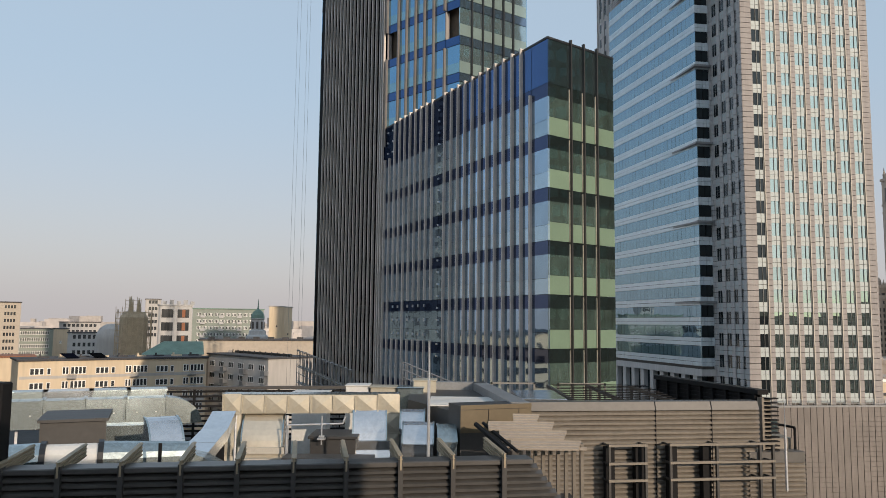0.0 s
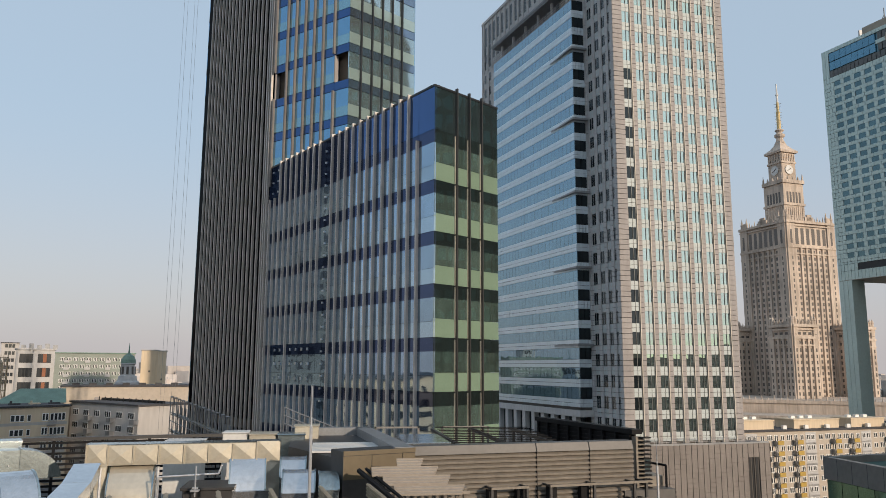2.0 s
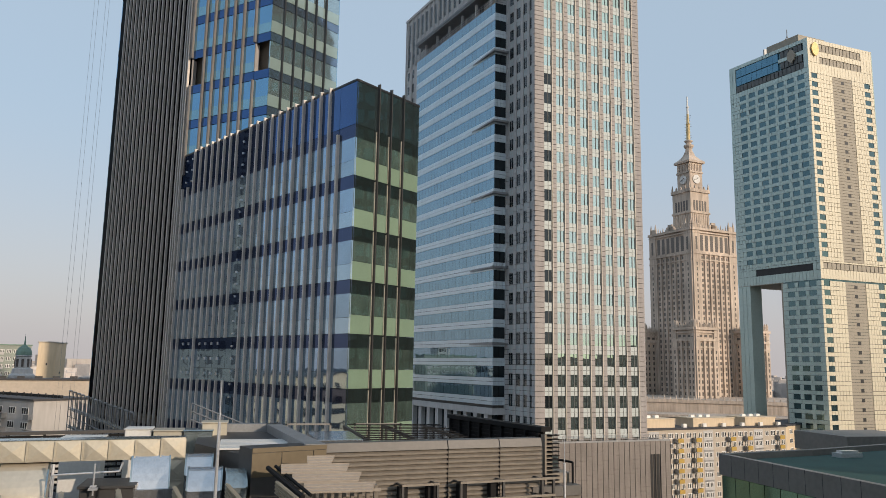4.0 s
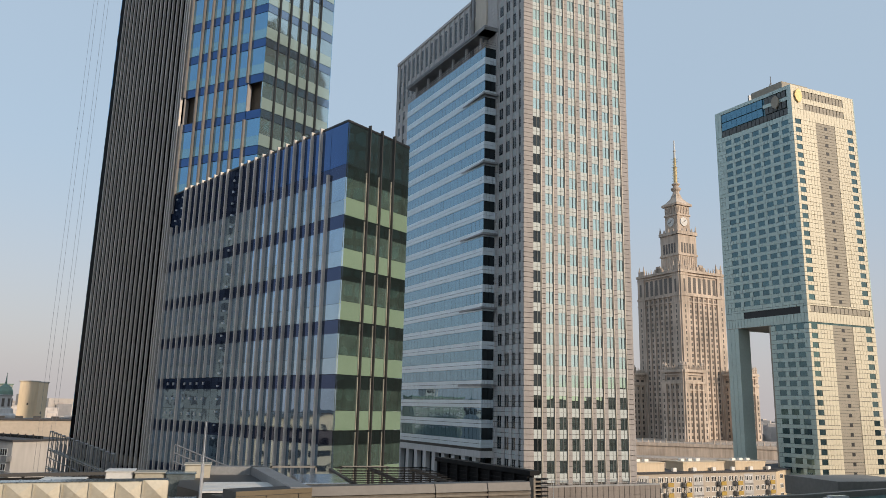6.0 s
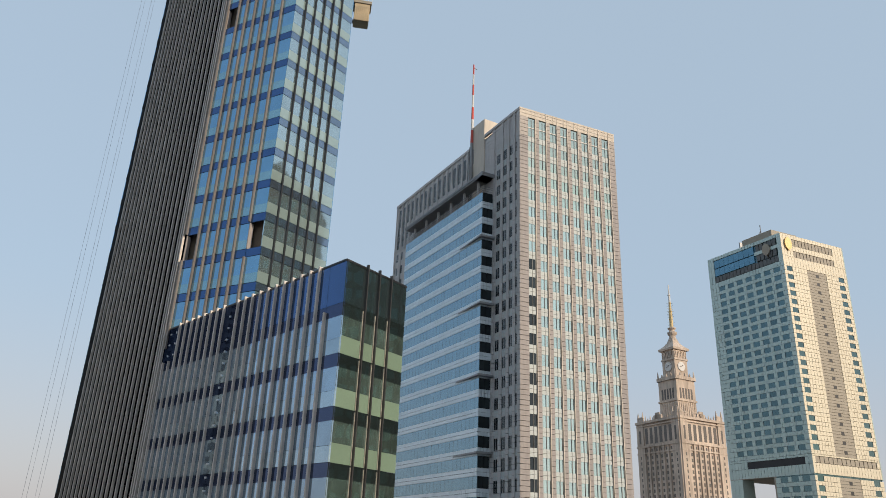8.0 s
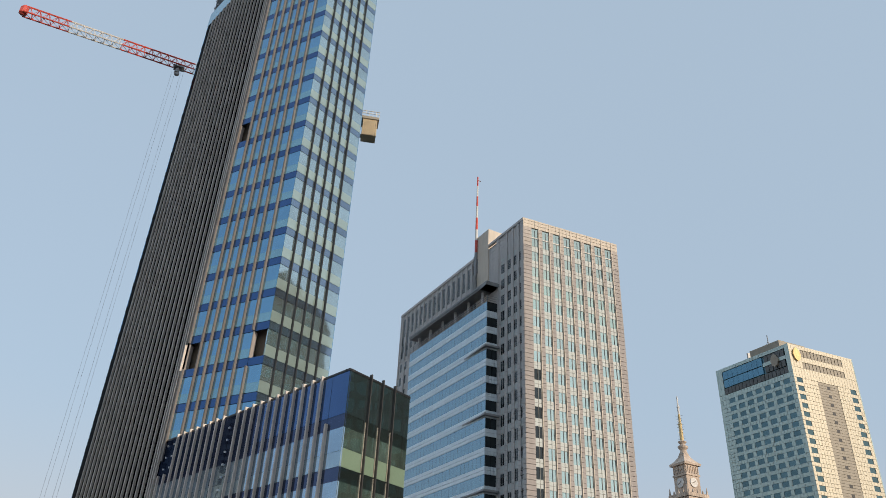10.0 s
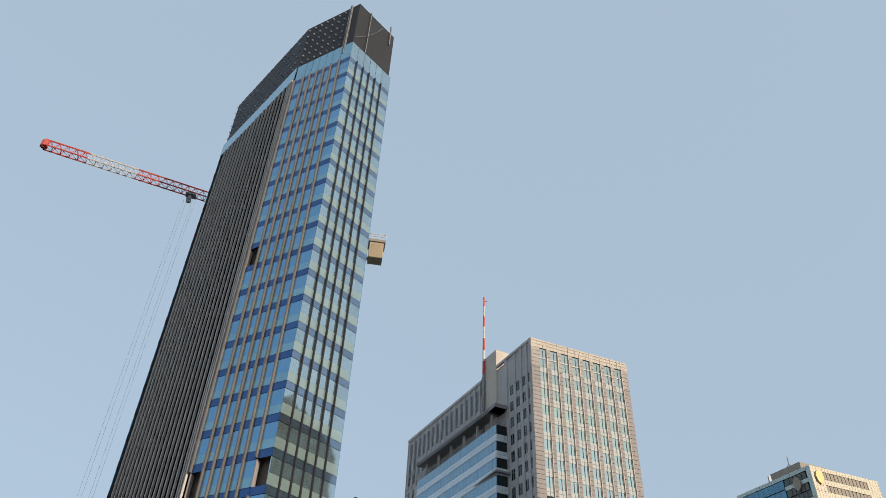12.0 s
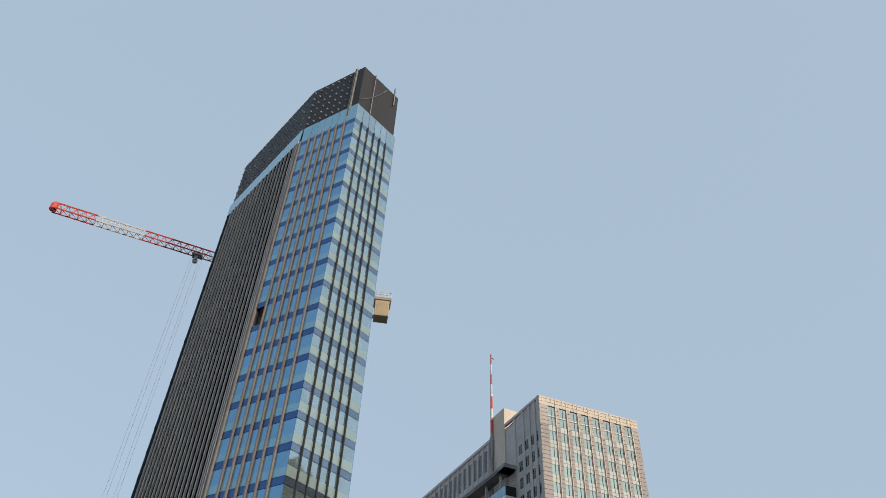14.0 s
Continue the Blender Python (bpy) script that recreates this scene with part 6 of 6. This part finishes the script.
for i in range(8):
    s = FD.len * i / 7
    b.box(FD, s - 0.03, s + 0.03, EYE - 3.0, EYE - 2.96, -0.95, 0.04)
b.box(FD, 0.0, FD.len, EYE - 3.0, EYE - 2.97, -0.9, 0.0)
part("flange", b, M["zinc"], portal)


def elbow(name, label, F, s0, s1, z0, z1, depth, material, arc=70, n=9, thick=0.06, back=True):
    """A duct that bends over from the back down to the front."""
    o = thing(name, tuple(F.p((s0 + s1) / 2, RZ, 0)), label, "air duct")
    bg = Bag()
    pts = []
    for i in range(n + 1):
        w = radians(arc) * i / n
        pts.append((-depth + depth * math.sin(w) / math.sin(radians(arc)), z1 - (z1 - z0) * (1 - math.cos(w)) / (1 - math.cos(radians(arc)))))
    prof = pts + [(0.0, RZ), (-depth, RZ)]
    m = len(prof)
    bg.v += [tuple(F.p(s, z, d)) for s in (s0, s1) for d, z in prof]
    bg.f += [tuple(range(m)), tuple(range(2 * m - 1, m - 1, -1))] + [(i, (i + 1) % m, m + (i + 1) % m, m + i) for i in range(m)]
    part("bend", bg, material, o)
    for s in (s0, s1):
        bg = Bag()
        for i in range(n):
            (d0, za), (d1, zb) = pts[i], pts[i + 1]
            bg.hexa([F.p(ss, z + t, d) for t in (-0.05, 0.03) for ss, d, z in ((s - 0.03, d1, zb), (s + 0.03, d1, zb), (s + 0.03, d0, za), (s - 0.03, d0, za))])
        part("seam", bg, M["zinc"], o)
    return o


FE_ = Face((-9, 30.2), (0, 31.2))
o = elbow("foil_elbow", "bright foil clad duct elbow under the portal", FE_, 1.05, 2.65, EYE - 5.0, EYE - 3.75, 1.2, M["cuff"], 80)
b = Bag()
b.box(FE_, 0.95, 2.75, EYE - 5.25, EYE - 5.0, -0.6, 0.1)
b.box(FE_, 1.0, 2.9, RZ, EYE - 5.4, -0.8, 0.25)
part("control_box", b, M["cream_box"], o, "cream control cabinet")
b = Bag()
b.tube(FE_.p(2.85, RZ, 0.15), FE_.p(2.85, EYE - 3.75, 0.15), 0.06, 6)
b.tube(FE_.p(0.85, RZ, 0.15), FE_.p(0.85, EYE - 3.75, 0.15), 0.05, 6)
part("strut", b, M["clip"], o)
o = elbow("zinc_elbow", "galvanised duct elbow with a stepped foot", FE_, 5.45, 6.8, EYE - 4.75, EYE - 3.4, 1.0, M["foil"], 50)
b = Bag()
b.box(FE_, 5.35, 6.95, EYE - 5.1, EYE - 4.75, -0.3, 0.25)
b.hexa([FE_.p(s, z, d) for z, e in ((RZ, 0.7), (EYE - 5.1, 0.3)) for s, d in ((5.4, e), (6.95, e), (6.95, -0.3), (5.4, -0.3))])
part("foot", b, M["foil"], o)
o = elbow("zinc_elbow", "pair of bright duct elbows beside the stair head", Face((-2, 29.0), (2, 29.0)), 0.5, 1.68, EYE - 4.6, EYE - 3.85, 0.8, M["foil"], 75)
o = elbow("zinc_elbow", "pair of bright duct elbows beside the stair head", Face((-2, 30.1), (2, 30.1)), 0.35, 1.3, EYE - 4.2, EYE - 3.5, 0.8, M["foil"], 75)
o = elbow("zinc_elbow", "small galvanised duct stack by the bronze box", Face((-0.2, 27.6), (1.0, 27.7)), 0.1, 0.75, EYE - 4.3, EYE - 3.75, 0.9, M["zinc"], 60)
o = elbow("wide_elbow", "wide blue-grey duct elbow turning down", Face((-9.2, 24.3), (-5.85, 26.5)), 0.0, 1.05, EYE - 4.6, EYE - 3.25, 1.3, M["foil"], 85)

FA = Face((-18.5, 31.0), (-10.6, 34.6))
o = thing("trunk_duct", tuple(FA.p(4, RZ, 0)), "long galvanised trunk duct with a rounded end", "air duct")
for s0, s1 in ((0.2, 2.0), (2.02, 3.6), (3.62, 5.2), (5.22, 6.9)):
    b = Bag()
    b.box(FA, s0, s1, EYE - 4.6, EYE - 3.45, -1.2, 0.0)
    b.box(FA, (s0 + s1) / 2 - 0.012, (s0 + s1) / 2 + 0.012, EYE - 4.6, EYE - 3.45, -1.2, 0.015)
    sec = part("section", b, M["zinc"], o)
    for s in (s0 + 0.03, s1 - 0.03):
        b = Bag()
        b.box(FA, s - 0.03, s + 0.03, EYE - 4.66, EYE - 3.39, -1.26, 0.06)
        part("flange", b, M["zinc"], sec)
    for s in (s0 + 0.45, s1 - 0.45):
        b = Bag()
        b.tube(FA.p(s, EYE - 4.05, 0.0), FA.p(s, EYE - 4.05, 0.03), 0.03, 8)
        part("bolt", b, M["white"], sec)
b = Bag()
n = 10
prof = [(0.0, 0.0)] + [(1.5 * math.sin(math.pi / 2 * i / n), 1.15 * math.cos(math.pi / 2 * i / n)) for i in range(n + 1)]
m = len(prof)
b.v += [tuple(FA.p(6.9 + s, EYE - 4.6 + z, d)) for d in (0.0, -1.2) for s, z in prof]
b.f += [tuple(range(m)), tuple(range(2 * m - 1, m - 1, -1))] + [(i, (i + 1) % m, m + (i + 1) % m, m + i) for i in range(m)]
part("rounded_end", b, M["zinc"], o)
for s in (1.0, 4.4, 6.6):
    b = Bag()
    b.box(FA, s, s + 0.1, RZ, EYE - 4.6, -0.6, -0.5)
    part("support", b, M["clip"], o)
FA2 = Face((-20, 33.0), (-12.8, 36.4))
o = thing("upper_duct", tuple(FA2.p(4, RZ, 0)), "galvanised duct run with slanted collars", "air duct")
for s0, s1, m in ((0.0, 2.3, "zinc"), (2.35, 4.2, "foil"), (4.25, 5.8, "zinc"), (5.85, 7.4, "zinc")):
    b = Bag()
    b.hexa([FA2.p(s, EYE + z, d) for z, e in ((-4.3, 0.0), (-3.28, 0.25)) for s, d in ((s0, 0), (s1 + e, 0), (s1 + e, -1.3), (s0, -1.3))])
    part("section", b, M[m], o)
for s in (0.8, 5.0):
    b = Bag()
    b.box(FA2, s, s + 0.1, RZ, EYE - 4.3, -0.6, -0.5)
    part("support", b, M["clip"], o)
FA3 = Face((-14.4, 28.4), (-10.2, 29.8))
o = thing("angled_duct", tuple(FA3.p(2, RZ, 0)), "galvanised duct with an angled mouth", "air duct")
b = Bag()
b.hexa([FA3.p(s, z, d) for z, e in ((EYE - 5.0, 0.5), (EYE - 4.05, 0.0)) for s, d in ((e, 0), (3.9, 0), (3.9, -1.0), (e, -1.0))])
part("body", b, M["zinc"], o)
# plinth in black to paint the dark void under the duct
b = Bag()
b.box(FA3, 1.0, 3.6, RZ, EYE - 5.0, -0.9, -0.2)
part("plinth", b, M["black"], o)

# round duct with cuffs close behind the front screen
o = thing("round_duct", (-9, 20.5, RZ), "galvanised round duct with pale canvas cuff", "air duct")
p0, p1 = Vector((-12.6, 19.6, EYE - 3.78)), Vector((-7.2, 21.8, EYE - 3.85))
for a, c, r0, r1, m, nm in ((0.0, 0.36, 0.45, 0.5, "zinc", "tapered_section"), (0.38, 0.60, 0.45, 0.45, "white", "canvas_cuff"), (0.62, 1.0, 0.5, 0.42, "zinc", "tapered_section")):
    b = Bag()
    b.tube(p0.lerp(p1, a), p0.lerp(p1, c), r0, 18, r1)
    part(nm, b, M[m], o)
for a in (0.37, 0.61):
    b = Bag()
    b.tube(p0.lerp(p1, a - 0.012), p0.lerp(p1, a + 0.012), 0.54, 18)
    part("flange_ring", b, M["frame"], o)
b = Bag()
b.sweep([(-7.4, 21.7, EYE - 4.05), (-6.9, 21.9, EYE - 4.2), (-6.4, 21.9, EYE - 4.5)], 0.9, 0.8)
part("square_bend", b, M["zinc"], o)
b = Bag()
for t in (0.15, 0.8):
    c = p0.lerp(p1, t)
    b.cube(c.x - 0.08, c.x + 0.08, c.y - 0.3, c.y + 0.3, RZ, c.z - 0.35)
part("cradle", b, M["clip"], o)
o = thing("flat_duct", (-7, 19.5, RZ), "low flat galvanised duct behind the screen", "air duct")
for i in range(5):
    b = Bag()
    x = -10.4 + i * 1.3
    b.hexa([(x + dx, y + 0.18 * (x + dx + 10), z) for z in (RZ, EYE - 4.1) for dx, y in ((0, 18.2), (1.26, 18.2), (1.26, 19.4), (0, 19.4))])
    part("section", b, M["zinc"], o)
b = Bag()
RAMP = [(-7.1, 20.2, EYE - 4.35), (-7.3, 22.0, EYE - 4.2), (-7.5, 24.0, EYE - 4.02), (-7.7, 26.0, EYE - 3.85), (-8.1, 28.4, EYE - 3.55)]
for q0, q1 in zip(RAMP, RAMP[1:]):
    b = Bag()
    b.sweep([q0, Vector(q0).lerp(Vector(q1), 0.985)], 0.85, 0.4)
    part("ramp_section", b, M["foil"], o)
# black here stands for the shaded void below the ramp
b = Bag()
b.cube(-8.0, -7.2, 24.4, 25.4, RZ, EYE - 4.1)
part("plinth", b, M["black"], o)
b = Bag()
b.tube((-7.2, 19.6, RZ), (-7.2, 19.6, EYE - 3.3), 0.03, 6)
rod = thing("short_vent_rod", (-7.2, 19.6, RZ), "short dark capped vent rod", "vent pipe")
part("rod", b, M["clip"], rod)
b = Bag()
b.tube((-7.2, 19.6, EYE - 3.62), (-7.2, 19.6, EYE - 3.15), 0.045, 8)
part("cap", b, M["black"], rod)

# shed with a sloping lid, dark box at the edge
o = thing("plant_shed", (-12.3, 25.4, RZ), "taupe plant shed with a sloping dark lid", "roof structure")
FP = Face((-12.95, 24.6), (-11.15, 25.4))
b = Bag()
b.box(FP, 0, FP.len, RZ, EYE - 3.34, -1.3, 0)
part("body", b, M["taupe_dark"], o)
b = Bag()
b.hexa([FP.p(s, z + t, d) for t in (0, 0.09) for s, z, d in ((-0.08, EYE - 3.36, 0.1), (FP.len + 0.05, EYE - 3.36, 0.1), (FP.len + 0.2, EYE - 3.24, -1.6), (0.1, EYE - 3.24, -1.6))])
part("lid", b, M["taupe_dark"], o)
b = Bag()
b.cube(-11.2, -8.80, 15.2, 15.6, RZ, EYE - 1.3)
single("dark_plant_box", b, M["black"], "tall dark sheet clad plant box", "plant unit", bevel=0.03)

# slatted screen and lower plant further back
o = thing("slat_screen", (-13.3, 37.6, RZ), "dark open slatted screen at the far roof edge", "screen")
FQ = Face((-16.4, 37.0), (-2.0, 40.0))
for j in range(11):
    b = Bag()
    b.box(FQ, 0, FQ.len, EYE - 6.0 + j * 0.24, EYE - 5.9 + j * 0.24, -0.03, 0.06)
    part("slat", b, M["black"], o)
for i in range(8):
    b = Bag()
    b.box(FQ, i * 2.05, i * 2.05 + 0.12, RZ, EYE - 3.35, -0.1, 0.1)
    part("post", b, M["black"], o)
b = Bag()
b.box(FQ, -0.1, FQ.len, EYE - 3.45, EYE - 3.3, -0.15, 0.15)
part("top_rail", b, M["taupe_dark"], o)
for i, (x0, x1, y, z1, m) in enumerate(((-6.9, -5.3, 35.0, -3.25, "white"), (-4.6, -3.5, 36.2, -3.0, "white"), (-3.4, -2.2, 36.0, -3.05, "buff"), (-2.1, -0.9, 35.8, -3.05, "zinc"), (-1.4, -0.3, 36.6, -2.75, "buff"))):
    b = Bag()
    b.cube(x0, x1, y, y + 1.2, RZ, EYE + z1 - 0.06)
    b.cube(x0 - 0.05, x1 + 0.05, y - 0.05, y + 1.25, EYE + z1 - 0.06, EYE + z1)
    single("vent_box", b, M[m], "small metal vent box on the far roof", "plant unit", bevel=0.03)
for x0, x1, y0, y1, z1 in ((-5.2, -3.4, 30.2, 32.0, -4.5), (-5.8, -2.6, 28.2, 29.0, -5.0), (-1.6, 0.4, 26.2, 27.6, -5.2)):
    b = Bag()
    b.cube(x0, x1, y0, y1, RZ, EYE + z1 - 0.12)
    b.cube(x0 - 0.08, x1 + 0.08, y0 - 0.08, y1 + 0.08, EYE + z1 - 0.12, EYE + z1)
    single("roof_plinth", b, M["taupe_dark"], "dark clad plinth among the ducts", "roof structure", bevel=0.02)
o = thing("handrail_pipe", (-5.0, 30.3, RZ), "pale pipe run on a footed post", "pipe")
b = Bag()
b.tube((-6.0, 29.8, RZ), (-6.0, 29.8, EYE - 4.05), 0.035, 8)
b.tube((-6.0, 29.8, EYE - 4.05), (-3.9, 30.1, EYE - 4.0), 0.035, 8)
b.tube((-3.9, 30.1, EYE - 4.0), (-3.8, 30.1, EYE - 3.7), 0.035, 8)
part("pipe", b, M["clip"], o)
b = Bag()
b.tube((-4.7, 29.9, EYE - 4.8), (-4.7, 29.9, EYE - 3.7), 0.03, 8)
b.cube(-4.85, -4.55, 29.75, 30.05, EYE - 4.6, EYE - 4.54)
b.cube(-4.8, -4.6, 29.8, 30.0, EYE - 4.5, EYE - 4.45)
part("footed_post", b, M["clip"], o)
# lightning rods
for x, y, z1 in ((-0.42, 24.0, -0.6), (13.52, 30.1, -2.8)):
    o = thing("lightning_rod", (x, y, RZ), "thin pale lightning rod on the roof", "lightning rod", group="lightning rods on the roof")
    zj = EYE + z1 - 1.2
    b = Bag()
    b.tube((x, y, RZ), (x, y, zj), 0.055, 8, 0.05)
    part("pole", b, M["clip"], o)
    b = Bag()
    b.tube((x, y, zj), (x, y, EYE + z1), 0.02, 6, 0.008)
    part("tip", b, M["clip"], o)

# scaffold at the foot of the dark tower
o = thing("scaffold", (-11, 92, 0), "galvanised scaffold with portal frames at the tower foot", "scaffold")
FSC = Face(tuple(dark.p(0.3, 0, 2.2))[:2], tuple(dark.p(21.5, 0, 2.2))[:2])
for i in range(14):
    s = i * 1.5
    zt = EYE - 3.7 - 0.1 * i
    b = Bag()
    for e in (0.1, 1.1):
        b.tube(FSC.p(s + e, 0, 0), FSC.p(s + e, zt, 0), 0.05, 5)
        b.tube(FSC.p(s + e, 0, -1.0), FSC.p(s + e, zt - 1.2, -1.0), 0.05, 5)
    b.tube(FSC.p(s + 0.1, zt, 0), FSC.p(s + 1.1, zt, 0), 0.09, 5)
    b.tube(FSC.p(s + 0.1, zt - 0.35, 0), FSC.p(s + 0.35, zt, 0), 0.045, 5)
    b.tube(FSC.p(s + 1.1, zt - 0.35, 0), FSC.p(s + 0.85, zt, 0), 0.05, 5)
    part("portal_frame", b, M["metal_grey"], o)
for j in range(9):
    b = Bag()
    z = EYE - 5.8 - j * 1.0
    b.tube(FSC.p(0, z + 0.3, 0), FSC.p(FSC.len, z - 1.2, 0), 0.045, 5)
    part("ledger", b, M["metal_grey"], o)
    if j % 2 == 0:
        b = Bag()
        b.hexa([FSC.p(s, z + o2 + t, d) for t in (0, 0.06) for s, d, o2 in ((0, 0.0, 0), (FSC.len, 0.0, -1.4), (FSC.len, -0.9, -1.4), (0, -0.9, 0))])
        part("walkway_board", b, M["louvre_taupe"], o)
o = thing("site_stair_rail", (-1.2, 56, 0), "grey steel rail with close bars by the annex", "railing")
FR = Face((-2.9, 55.6), (1.4, 54.0))
b = Bag()
for zz in (0.0, -0.55, -1.1):
    b.tube(FR.p(0, EYE - 2.9 + zz, 0), FR.p(FR.len, EYE - 4.5 + zz, 0), 0.05, 5)
part("rail", b, M["metal_grey"], o)
for i in range(13):
    b = Bag()
    s = FR.len * i / 12
    z = EYE - 2.9 - 1.6 * i / 12
    b.tube(FR.p(s, 0 if i in (0, 12) else z - 1.2, 0), FR.p(s, z, 0), 0.035, 5)
    part("bar", b, M["metal_grey"], o)
